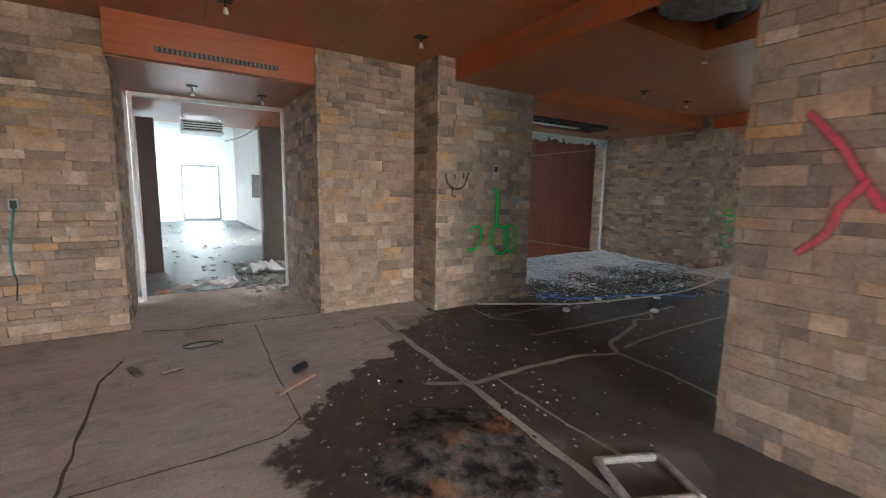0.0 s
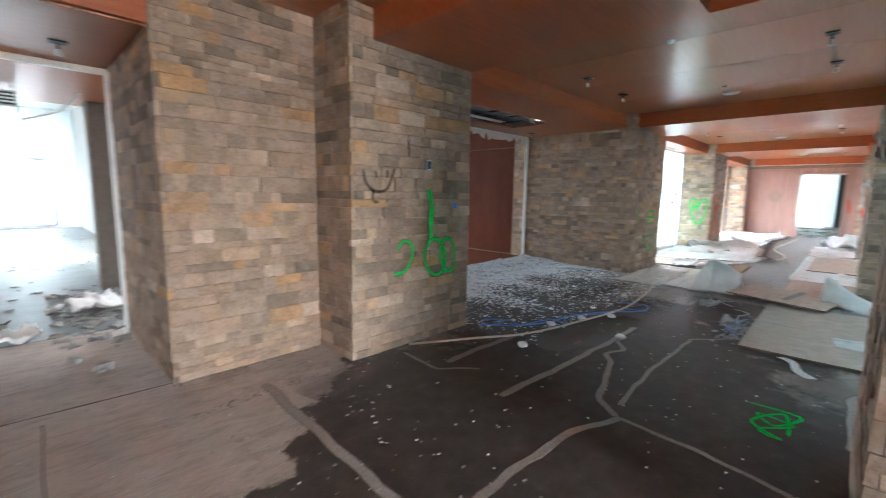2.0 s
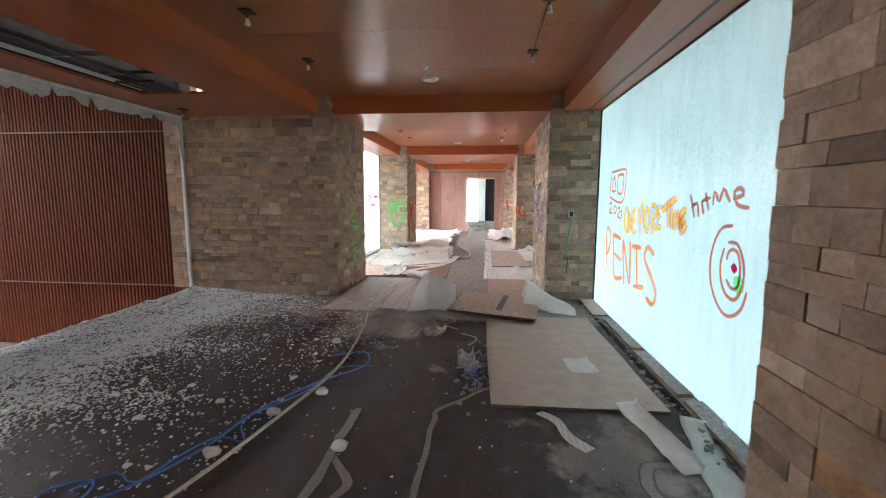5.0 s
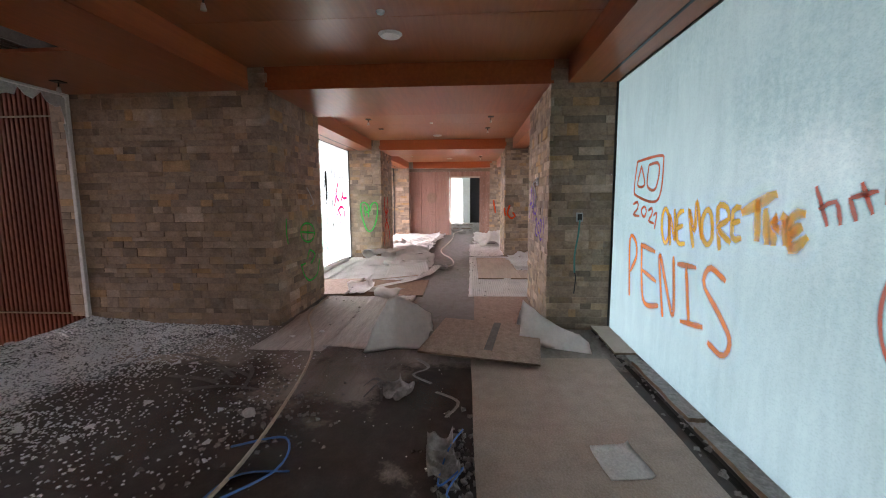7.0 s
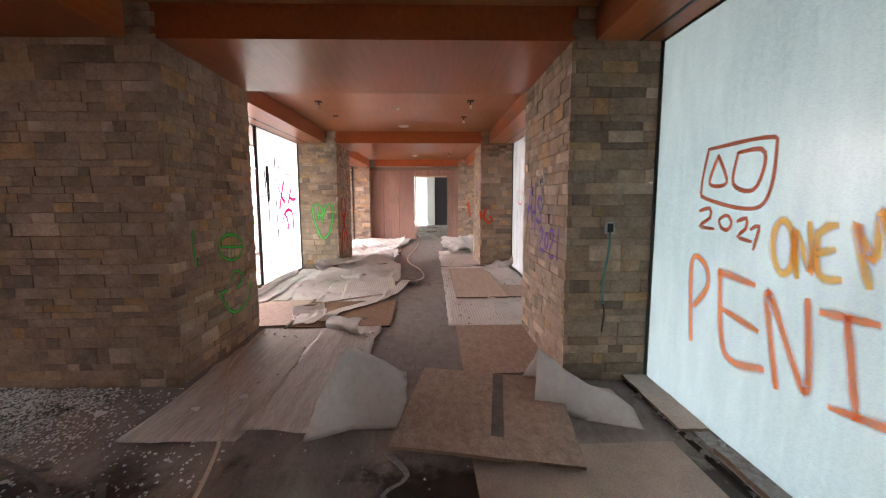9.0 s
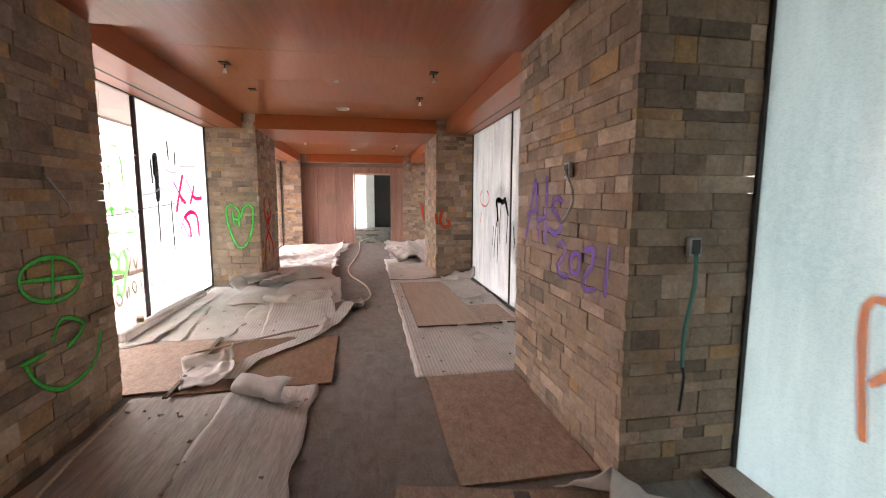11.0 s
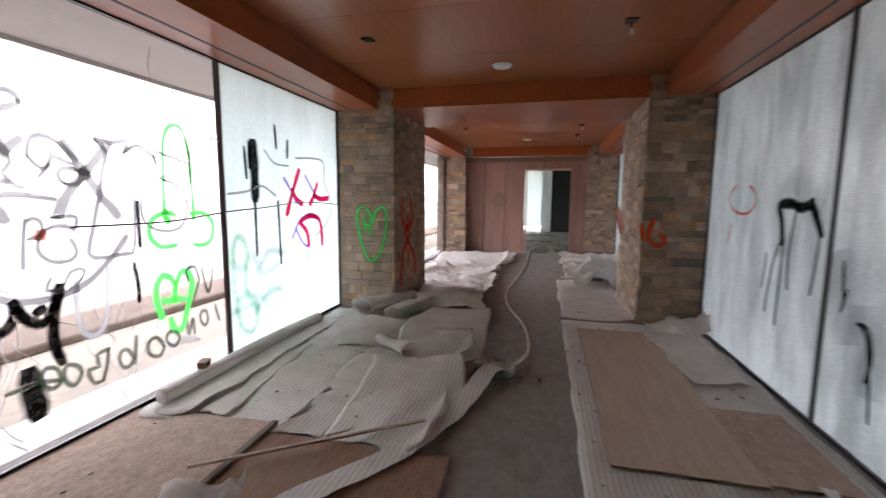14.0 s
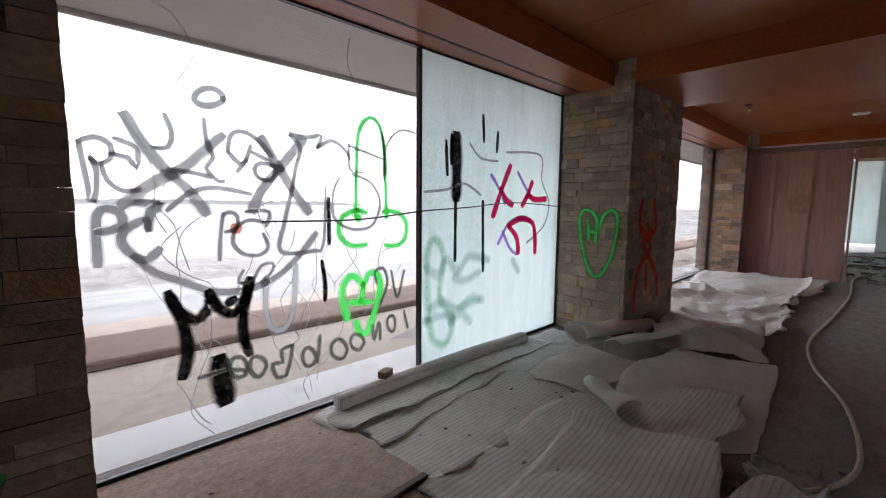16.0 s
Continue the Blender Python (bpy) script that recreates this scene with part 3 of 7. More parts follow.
def clad(pier, seed, axis, plane, a0, a1, z1, out, end0=0, end1=0, big=0.84, zmin=0.0):
    """Lay stones on one face. out: +1 or -1, the way the face looks along axis. end0/end1: 1 or 2 where the courses turn the corner in turns."""
    rnd = random.Random(seed * 77 + int(plane * 100) + (3 if axis == "x" else 0))
    zs = courses(seed, z1)
    for i, (lo, hi) in enumerate(zip(zs, zs[1:])):
        if hi <= zmin:
            continue
        s = a0 + (SKIN + 0.004 if end0 and (i + end0) % 2 else 0.0)
        e = a1 - (SKIN + 0.004 if end1 and (i + end1) % 2 else 0.0)
        at = s
        while at < e - 0.01:
            w = rnd.choice((0.11, 0.15, 0.19, 0.23, 0.28, 0.34, 0.42)) * big * rnd.uniform(0.9, 1.1)
            if e - (at + w) < 0.1:
                w = e - at
            gap, h = 0.0012, hi - lo - 0.0012
            depth = SKIN + rnd.uniform(-0.004, 0.006)
            ob = new("stone", rnd.choice(STONES))
            mid_a, mid_z = at + w / 2, (lo + hi) / 2
            off = plane - out * SKIN + out * (depth / 2)
            if axis == "y":
                m = pose(mid_a, off, mid_z, 0, 0, 0 if out < 0 else 180)
            else:
                m = pose(off, mid_a, mid_z, 0, 0, -90 if out < 0 else 90)
            ob.matrix_world = m @ Matrix.Diagonal((w - gap, depth, h, 1))
            ob.parent = pier
            at += w


# ---- window frames and glass ----
def window(name, panes, y, label, inward):
    """panes: (x0, x1, material, text); a slim black frame stands round each pane."""
    x0, x1 = panes[0][0], panes[-1][1]
    w = empty(name, (x0, y, 0), label, "window", kind="structure")
    for a, b, mt, text in panes:
        p = part("pane", box_bm(a - x0 + 0.012, b - x0 - 0.012, -0.005, 0.005, 0.03, ZB - 0.01), mt, w, text)
        if mt is CLEAR:
            p.visible_shadow = False
    edges = [x0] + [p[1] for p in panes]
    for e in edges:
        part("mullion", box_bm(e - x0 - 0.011, e - x0 + 0.011, -0.025, 0.025, 0.0, ZB), BLACKMETAL, w)
    part("bottom_channel", box_bm(0.011, x1 - x0 - 0.011, -0.02, 0.02, 0.0, 0.028), BLACKMETAL, w)
    part("top_channel", box_bm(0.011, x1 - x0 - 0.011, -0.02, 0.02, ZB - 0.012, ZB), BLACKMETAL, w)
    return w


window("window_left_2", [(10.59, 12.83, CLEAR, "clear pane covered in marker tags"), (12.83, 15.04, FROST_LIT, "crazed white pane")], YGL, "full-height glass wall, one pane crazed", -1)
window("window_left_3", [(16.62, 21.58, CLEAR, "clear pane")], YGL, "full-height clear glass wall", -1)
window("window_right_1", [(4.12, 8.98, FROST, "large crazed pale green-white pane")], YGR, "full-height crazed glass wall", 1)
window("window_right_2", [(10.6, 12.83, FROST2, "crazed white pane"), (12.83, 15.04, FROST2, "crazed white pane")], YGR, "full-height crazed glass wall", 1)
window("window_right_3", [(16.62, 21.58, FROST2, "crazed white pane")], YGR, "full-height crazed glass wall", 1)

# ---- lobby shell behind the walk ----
def pierced(name, fixed, a0, a1, holes, axis, z1=ZC):
    bm = bmesh.new()
    cuts = [a0]
    for h0, h1 in holes:
        cuts += [h0, h1]
    cuts.append(a1)
    lo, hi = fixed
    bx = (lambda p, q, u, v: add_box(bm, p, q, lo, hi, u, v)) if axis == "x" else (lambda p, q, u, v: add_box(bm, lo, hi, p, q, u, v))
    for i in range(0, len(cuts), 2):
        bx(cuts[i], cuts[i + 1], 0, z1)
    for h0, h1 in holes:
        bx(h0, h1, 2.85, z1)
    return structure(name, bm, GREYWALL, "plain grey unseen wall with openings added to let daylight in", "wall")


# openings are made up, out of view, sized to light the lobby stone
pierced("wall_lobby_south", (-6.2, -6), -6, 4.2, [(0.6, 2.8)], "x")
pierced("wall_lobby_west", (-6.2, -6), -6, 6.6, [(-1.2, -0.5)], "y")
structure("wall_lobby_east", box_bm(4.0, 4.2, -6, -0.3, 0, ZC), GREYWALL, "plain grey wall", "wall")
structure("wall_lobby_north", box_bm(-6, -2.3, 5.2, 5.4, 0, ZC), GREYWALL, "plain grey wall", "wall")

# ---- passage beyond the left opening ----
structure("wall_passage_left", box_bm(-0.62, -0.42, 6.6, 9.3, 0, 4.2), PLASTER, "white panelled passage wall", "wall")
# frosted side wall added so that daylight brightens the passage
structure("lightwall_passage_left", box_bm(-0.52, -0.5, 9.3, 22, 0, 4.2), FROST_PASS, "long frosted wall added to light the passage", "window")
structure("wall_passage_right", box_bm(2.6, 2.8, 9.2, 24, 0, 4.2), GREYWALL, "grey passage wall", "wall")
structure("ceiling_passage", box_bm(-0.6, 3.0, 6.5, 9.5, 2.66, 2.8), CEIL, "glossy lowered passage ceiling", "ceiling")
bm = bmesh.new()
add_box(bm, -0.62, 3.0, 9.5, 24, 4.2, 4.3)
structure("ceiling_passage_high", bm, PLASTER, "white high passage ceiling", "ceiling")
bm = bmesh.new()
add_box(bm, -0.62, 0.4, 22, 22.02, 0, 4.2)
add_box(bm, 1.95, 2.8, 22, 22.02, 0, 4.2)
add_box(bm, 0.4, 1.95, 22, 22.02, 2.5, 4.2)
structure("window_passage_end", bm, FROST_PASS, "frosted end wall round a glazed door", "window")

structure("floor_passage", box_bm(-0.5, 2.6, YF + 0.1, 22, 0.0, 0.004), POLISHED, "worn glossy grey passage floor", "floor")

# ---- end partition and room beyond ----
structure("window_room_beyond_north", box_bm(22.2, 34, 5.2, 5.22, 0, 3.1), FROST_LIT, "frosted window wall of the room beyond", "window")
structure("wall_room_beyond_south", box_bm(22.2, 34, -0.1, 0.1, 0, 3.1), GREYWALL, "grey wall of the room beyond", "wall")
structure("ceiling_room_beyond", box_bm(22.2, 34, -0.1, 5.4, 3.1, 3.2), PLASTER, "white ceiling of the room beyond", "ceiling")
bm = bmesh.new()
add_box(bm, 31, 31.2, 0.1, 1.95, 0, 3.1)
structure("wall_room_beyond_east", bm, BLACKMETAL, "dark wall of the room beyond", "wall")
structure("window_room_beyond", box_bm(31.05, 31.07, 2.4, 5.2, 0.25, 3.1), FROST_LIT, "tall frosted window of the room beyond", "window")
structure("wall_room_beyond_column", box_bm(30.9, 31.2, 1.95, 2.4, 0, 3.1), PLASTER, "pale column beside the frosted window", "column")


# ---- outside ----
structure("ground", box_bm(-400, 500, -400, 900, -1.3, -1.2), SAND, "sandy ground reaching to the lake", "ground")
structure("terrace", box_bm(10.58, 40, 5.12, 5.8, -0.25, -0.06), SNOW, "white ledge along the outside of the glass", "ledge")
structure("yard", box_bm(10.0, 90, 5.8, 12.3, -1.3, -0.8), SAND, "pale sandy yard below the terrace", "ground")
structure("bank_wall", soft_box((10.0, 90, 9.5, 10.9, -0.81, -0.66), 0.03), MUD, "low brown earth bank along the shore", "bank")
structure("lake", box_bm(-400, 500, 12.3, 900, -1.21, -1.17), LAKE, "calm pale lake under overcast sky", "lake")


def ridge(name, x0, x1, y, depth, height, seed, mat, label, cat):
    rnd = random.Random(seed)
    bm = bmesh.new()
    n, rows = 110, 6
    grid = []
    for r in range(rows + 1):
        row = []
        for i in range(n + 1):
            f = math.sin(math.pi * r / rows) * (0.55 + 0.45 * rnd.random()) * min(1, 6 * i / n, 6 * (n - i) / n)
            row.append(bm.verts.new((x0 + (x1 - x0) * i / n, y + depth * r / rows, -1.19 + height * f)))
        grid.append(row)
    for r in range(rows):
        for i in range(n):
            bm.faces.new((grid[r][i], grid[r][i + 1], grid[r + 1][i + 1], grid[r + 1][i]))
    return structure(name, bm, mat, label, cat)


ridge("spit", -8, 18, 18.2, 7, 0.34, 3, SHORE, "grey ice and stone spit in the lake", "shore")
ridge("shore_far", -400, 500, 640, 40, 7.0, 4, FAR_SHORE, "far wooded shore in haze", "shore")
ridge("bank_rubble", 10, 40, 7.3, 1.3, 0.5, 6, RUBBLE, "grey rubble in the sandy yard", "bank")
ridge("bank_edge", 10, 60, 10.8, 1.4, 0.44, 5, SAND, "uneven sandy edge before the lake", "bank")

structure("eave_north", box_bm(10.58, 40, 5.12, 6.65, 2.9, 3.05), EAVE, "pale boarded roof overhang outside the glass", "roof")
structure("eave_edge_north", box_bm(10.58, 40, 6.654, 6.7, 2.86, 3.2), EAVE, "roof edge board", "roof")
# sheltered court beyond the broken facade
# this roof is added, and sized to keep sky light off the slats
structure("court_roof_blocker", box_bm(4.2, 9.5, YF + 0.12, 14.6, 3.5, 3.7), DARKVOID, "dark roof added over the side court to hold off daylight", "roof")
structure("court_wall_west", box_bm(3.9, 4.2, YF, 13.5, -1.2, 3.5), GREYWALL, "plain grey wall, out of view, closing the court", "wall")
# unseen wall, added to cut the daylight entering from the north
structure("court_wall_blocker", box_bm(3.9, 9.8, 14.6, 14.8, -1.2, 2.5), GREYWALL, "plain grey wall, out of view, closing the court", "wall")
slatted = empty("wall_slatted", (9.55, 7.2, 0), "red-brown wall of narrow vertical slats", "slatted wall", kind="structure")
part("backing", box_bm(0.02, 0.25, 0, 6.4, -1.2, 5.0), SLAT, slatted)
slat_me = mesh_of("slat", soft_box((-0.03, 0.018, 0.0, 0.042, -1.2, 4.95), 0.006), SLAT)
for i in range(92):
    s = new("slat", slat_me)
    s.parent = slatted
    s.location = (0, 0.01 + i * 0.068, 0)
for z in (-0.02, 2.62):
    part("rail", soft_box((-0.048, -0.031, 0, 6.4, z - 0.012, z + 0.012), 0.003), SPLINTER, slatted)


# ---- broken facade of the alcove ----
facade = empty("broken_window", (4.2, YF, 0), "window wall with its glass shattered out", "window", kind="structure")
part("jamb", soft_box((4.79 - 0.05, 4.79, 0.0, 0.045, 0.02, ZB), 0.004), WHITEMETAL, facade, "white side strip")
part("sill", soft_box((0, 4.79, -0.03, 0.06, 0, 0.035), 0.006), WHITEMETAL, facade, "pale sill edge")
part("head", soft_box((0, 4.74, -0.01, 0.03, ZB - 0.03, ZB), 0.004), WHITEMETAL, facade)
rnd = random.Random(11)
bm = bmesh.new()
prev, xx = None, 0.02
while xx < 4.74:
    depth = 0.05 + 0.17 * abs(noise.noise(Vector((xx * 2.1, 3.7, 0)))) + 0.07 * rnd.random()
    if rnd.random() < 0.08:
        depth = 0.015
    ring = [bm.verts.new((xx, y, z)) for y, z in ((0.006, ZB - 0.03), (0.006, ZB - 0.03 - depth), (0.012, ZB - 0.03 - depth), (0.012, ZB - 0.03))]
    if prev:
        for k in range(4):
            bm.faces.new((prev[k], prev[(k + 1) % 4], ring[(k + 1) % 4], ring[k]))
    prev, xx = ring, xx + rnd.uniform(0.03, 0.1)
for z0, w in ((2.5, 0.09), (2.2, 0.05)):
    v = [bm.verts.new(p) for p in ((4.74, 0.008, z0 + 0.2), (4.74 - w, 0.008, z0 + 0.2), (4.74, 0.008, z0 - 0.15))]
    bm.faces.new(v)
part("shards_in_head", bm, PAPER, facade, "jagged remains of white crazed glass")

# rails, deck and grille in the open ceiling void
deck = bmesh.new()
for i in range(24):
    add_box(deck, 4.25 + i * 0.14, 4.25 + i * 0.14 + 0.07, 5.27, 6.1, 3.36, 3.39)
    add_box(deck, 4.32 + i * 0.14, 4.32 + i * 0.14 + 0.07, 5.27, 6.1, 3.39, 3.421)
thing("ceiling_deck", deck, DECK, "ribbed bare steel deck above missing ceiling panels", "steel deck")
for y in (5.3, 5.72, 6.08):
    thing("ceiling_rail", soft_box((4.22, 7.6, y - 0.012, y + 0.012, 2.79, 2.83), 0.003), WHITEMETAL if y > 6 else BLACKMETAL, "metal ceiling rail hanging bare in the void", "rail", "rails in the ceiling void")
for x in (5.6, 6.5, 7.1):
    thing("ceiling_rail", soft_box((x - 0.02, x + 0.02, 5.27, 6.1, 2.835, 2.87), 0.003), BLACKMETAL, "metal ceiling rail hanging bare in the void", "rail", "rails in the ceiling void")
gr = empty("ceiling_grille", (7.15, 5.55, 2.76), "black metal air grille beside the hole", "air grille")
for k in range(5):
    part("blade", soft_box((0, 0.42, k * 0.09, k * 0.09 + 0.05, 0.0, 0.012), 0.002), BLACKMETAL, gr)
part("frame", soft_box((-0.03, 0.0, -0.02, 0.44, -0.005, 0.02), 0.002), BLACKMETAL, gr)


def torn_sheet(name, pts_w, at, mat, label, cat, seed, lift=0.06, ribs=0, rz=0.0, nx=34, ny=22, curl=0.0, ragged=0.06, thick=0.004, folds=1.0, tip=0.0):
    """A thin sheet pts_w = (length, width) with ripples, curled ends and a ragged rim, lying at at."""
    rnd = random.Random(seed)
    lx, ly = pts_w
    bm = bmesh.new()
    o = Vector((seed * 3.1, seed * 1.7, 0))
    top = []
    for i in range(nx + 1):
        row = []
        for j in range(ny + 1):
            u, v = i / nx, j / ny
            x, y = u * lx, v * ly
            edge = min(u, 1 - u, v, 1 - v)
            if edge == 0:
                k = ragged * noise.noise(Vector((x * 3, y * 3, seed)))
                x += k if u in (0, 1) else 0
                y += k if v in (0, 1) else 0
            n1 = noise.noise(Vector((x * 1.1, y * 1.6, 0)) + o)
            n2 = noise.noise(Vector((x * 3.3 * folds, y * 4.1 * folds, 5)) + o)
            ridge_a = 1 - min(1, abs(noise.noise(Vector((x * 1.5 * folds + 0.4 * n2, y * 2.0 * folds, 9)) + o)) * 3.2)
            ridge_b = 1 - min(1, abs(noise.noise(Vector((x * 3.1 * folds, y * 2.6 * folds + 0.3 * n1, 15)) + o)) * 3.6)
            h = lift * max(0.0, 0.12 + 0.7 * n1 + 0.2 * n2 + 0.5 * ridge_a * max(0, n1 + 0.35) + 0.28 * ridge_b)
            h += curl * (max(0, (u - 0.82) / 0.18) ** 2 + max(0, (0.12 - v) / 0.12) ** 2)
            h += tip * max(0, 1 - abs(u - 0.5 + 0.15 * n1) / 0.48) * max(0, 1 - abs(v - 0.55 + 0.1 * n2) / 0.45)
            row.append(bm.verts.new((x, y, h + thick)))
        top.append(row)
    for i in range(nx):
        for j in range(ny):
            bm.faces.new((top[i][j], top[i + 1][j], top[i + 1][j + 1], top[i][j + 1]))
    # underside and rim close the sheet
    low = [[bm.verts.new((v.co.x, v.co.y, max(0.0, v.co.z - thick))) for v in row] for row in top]
    for i in range(nx):
        for j in range(ny):
            bm.faces.new((low[i][j], low[i][j + 1], low[i + 1][j + 1], low[i + 1][j]))
    for i in range(nx):
        bm.faces.new((low[i][0], low[i + 1][0], top[i + 1][0], top[i][0]))
        bm.faces.new((top[i][ny], top[i + 1][ny], low[i + 1][ny], low[i][ny]))
    for j in range(ny):
        bm.faces.new((top[0][j], top[0][j + 1], low[0][j + 1], low[0][j]))
        bm.faces.new((low[nx][j], low[nx][j + 1], top[nx][j + 1], top[nx][j]))
    ob = thing(name, bm, mat, label, cat, "foam underlay sheets" if mat is FOAM else "", smooth=True)
    ob.matrix_world = pose(*at, 0, 0, rz)
    return ob


FLAB = "white ribbed foam underlay sheet, torn and dusty, on the floor"
CLABEL = "crumpled white foam underlay thrown over the floor"
# between the second piers
torn_sheet("foam_sheet", (2.4, 0.75), (8.15, 3.42, 0.001), FOAM_DIRTY, "dusty brownish plastic film lying on the floor", "foam sheet", 1, 0.02, 16)
torn_sheet("foam_sheet", (2.3, 0.66), (8.25, 2.78, 0.001), FOAM_DIRTY, "dusty brownish plastic film lying on the floor", "foam sheet", 2, 0.03, 14)
def folded_sheet(rows, label, seed, fine=7, rough=0.02):
    """A thin foam sheet creased along the lines between its few corner points."""
    nr, nc = len(rows) - 1, len(rows[0]) - 1
    bm = bmesh.new()
    sheets = []
    for low in (0.0, 0.004):
        sheet = []
        for i in range(nr * fine + 1):
            a, f = divmod(i, fine)
            a, f = (a, f / fine) if a < nr else (nr - 1, 1.0)
            row = []
            for j in range(nc * fine + 1):
                b, g = divmod(j, fine)
                b, g = (b, g / fine) if b < nc else (nc - 1, 1.0)
                p = Vector(rows[a][b]).lerp(Vector(rows[a][b + 1]), g).lerp(Vector(rows[a + 1][b]).lerp(Vector(rows[a + 1][b + 1]), g), f)
                s = rough * (1 if p.z > 0.04 else 0.3)
                p += Vector([s * noise.noise(p * 5 + Vector((k * 9, seed, 0))) + s * 0.5 * noise.noise(p * 14 + Vector((k * 7, seed, 3))) for k in range(3)])
                p.x += low
                p.z = max(p.z, 0.003) + low
                row.append(bm.verts.new(p))
            sheet.append(row)
        sheets.append(sheet)
    s0, s1 = sheets
    m, n = nr * fine, nc * fine
    for i in range(m):
        for j in range(n):
            bm.faces.new((s0[i][j], s0[i][j + 1], s0[i + 1][j + 1], s0[i + 1][j]))
            bm.faces.new((s1[i][j], s1[i + 1][j], s1[i + 1][j + 1], s1[i][j + 1]))
    for i in range(m):
        for j in (0, n):
            bm.faces.new((s0[i][j], s0[i + 1][j], s1[i + 1][j], s1[i][j]))
    for j in range(n):
        for i in (0, m):
            bm.faces.new((s0[i][j], s1[i][j], s1[i][j + 1], s0[i][j + 1]))
    return thing("foam_sheet", bm, FOAM_SOFT, label, "foam sheet", "foam underlay sheets", smooth=True)


folded_sheet([[(8.12, 2.99, 0), (8.27, 2.70, 0), (8.27, 2.40, 0)], [(8.22, 2.90, 0.26), (8.36, 2.70, 0.29), (8.31, 2.33, 0.2)],
              [(8.36, 2.76, 0.5), (8.4, 2.70, 0.52), (8.4, 2.34, 0.34)], [(8.8, 2.82, 0.02), (8.85, 2.6, 0.04), (8.8, 2.36, 0.02)]], "stiff creased foam sheet standing up in a peak", 3)
folded_sheet([[(8.5, 1.42, 0.02), (8.34, 1.1, 0.0), (8.2, 0.75, 0.0)], [(8.55, 1.38, 0.44), (8.52, 1.1, 0.24), (8.42, 0.72, 0.04)],
              [(9.03, 1.40, 0.02), (9.0, 1.14, 0.02), (8.8, 0.72, 0.0)]], "creased white foam sheet tilted against the boards", 4)
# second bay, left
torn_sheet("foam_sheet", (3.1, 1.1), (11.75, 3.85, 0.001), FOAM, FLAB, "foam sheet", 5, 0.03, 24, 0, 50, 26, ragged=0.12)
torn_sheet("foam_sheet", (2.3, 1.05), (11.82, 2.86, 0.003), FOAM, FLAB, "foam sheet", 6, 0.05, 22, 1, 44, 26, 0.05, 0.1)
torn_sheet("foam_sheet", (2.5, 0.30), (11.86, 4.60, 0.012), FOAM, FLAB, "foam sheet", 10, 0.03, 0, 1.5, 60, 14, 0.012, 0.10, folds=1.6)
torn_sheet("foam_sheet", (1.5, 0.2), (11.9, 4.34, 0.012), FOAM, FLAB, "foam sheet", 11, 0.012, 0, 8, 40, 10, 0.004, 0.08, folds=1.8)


def along(ps, n):
    """Even steps of a soft curve through ps, n to each span."""
    out = []
    for i in range(len(ps) - 1):
        a, b, c, d = ps[max(i - 1, 0)], ps[i], ps[i + 1], ps[min(i + 2, len(ps) - 1)]
        for k in range(n):
            t = k / n
            out.append(0.5 * (2 * b + (c - a) * t + (2 * a - 5 * b + 4 * c - d) * t * t + (3 * b - a - 3 * c + d) * t ** 3))
    return out + [ps[-1]]


def shell(grid, material, label, thick=0.004):
    """A thin closed sheet over a grid of points."""
    bm = bmesh.new()
    m, n = len(grid) - 1, len(grid[0]) - 1
    s0 = [[bm.verts.new(p) for p in row] for row in grid]
    s1 = [[bm.verts.new(p + Vector((0, 0, thick))) for p in row] for row in grid]
    for i in range(m):
        for j in range(n):
            bm.faces.new((s0[i][j], s0[i][j + 1], s0[i + 1][j + 1], s0[i + 1][j]))
            bm.faces.new((s1[i][j], s1[i + 1][j], s1[i + 1][j + 1], s1[i][j + 1]))
    for i in range(m):
        for j in (0, n):
            bm.faces.new((s0[i][j], s0[i + 1][j], s1[i + 1][j], s1[i][j]))
    for j in range(n):
        for i in (0, m):
            bm.faces.new((s0[i][j], s1[i][j], s1[i][j + 1], s0[i][j + 1]))
    bmesh.ops.recalc_face_normals(bm, faces=bm.faces)
    return thing("foam_sheet", bm, material, label, "foam sheet", "foam underlay sheets", smooth=True)


def draped(rows, label, seed, material, n=9, rough=0.014):
    """A soft sheet that bends smoothly over a few guiding points."""
    long = [along([Vector(p) for p in row], n) for row in rows]
    grid = [list(r) for r in zip(*[along([row[j] for row in long], n) for j in range(len(long[0]))])]
    for row in grid:
        for p in row:
            p += Vector([rough * noise.noise(p * 4 + Vector((k * 9, seed, 0))) + rough * 0.5 * noise.noise(p * 11 + Vector((k * 7, seed, 3))) for k in range(3)])
            p.z = max(p.z, 0.008)
    return shell(grid, material, label)


def foam_curl(a, b, r0, r1, start, turn, label, seed, material, floor_z=0.012):
    """A sheet end rolled round the line from a to b, open along one side; angles in degrees."""
    a, b = Vector((*a, 0)), Vector((*b, 0))
    d = (b - a).normalized()
    side = Vector((-d.y, d.x, 0))
    grid = []
    for i in range(17):
        f = i / 16
        r = r0 + (r1 - r0) * f + 0.015 * noise.noise(Vector((f * 3, seed, 0)))
        row = []
        for k in range(23):
            g = k / 22
            th = radians(start + turn * g)
            q = r * (1 - 0.22 * g) * (1 + 0.3 * noise.noise(Vector((f * 2.5, g * 3, seed))))
            p = a.lerp(b, f) + side * q * math.cos(th) * 1.35
            p.z = floor_z + r + q * math.sin(th) * 0.95
            row.append(p)
        grid.append(row)
    return shell(grid, material, label)


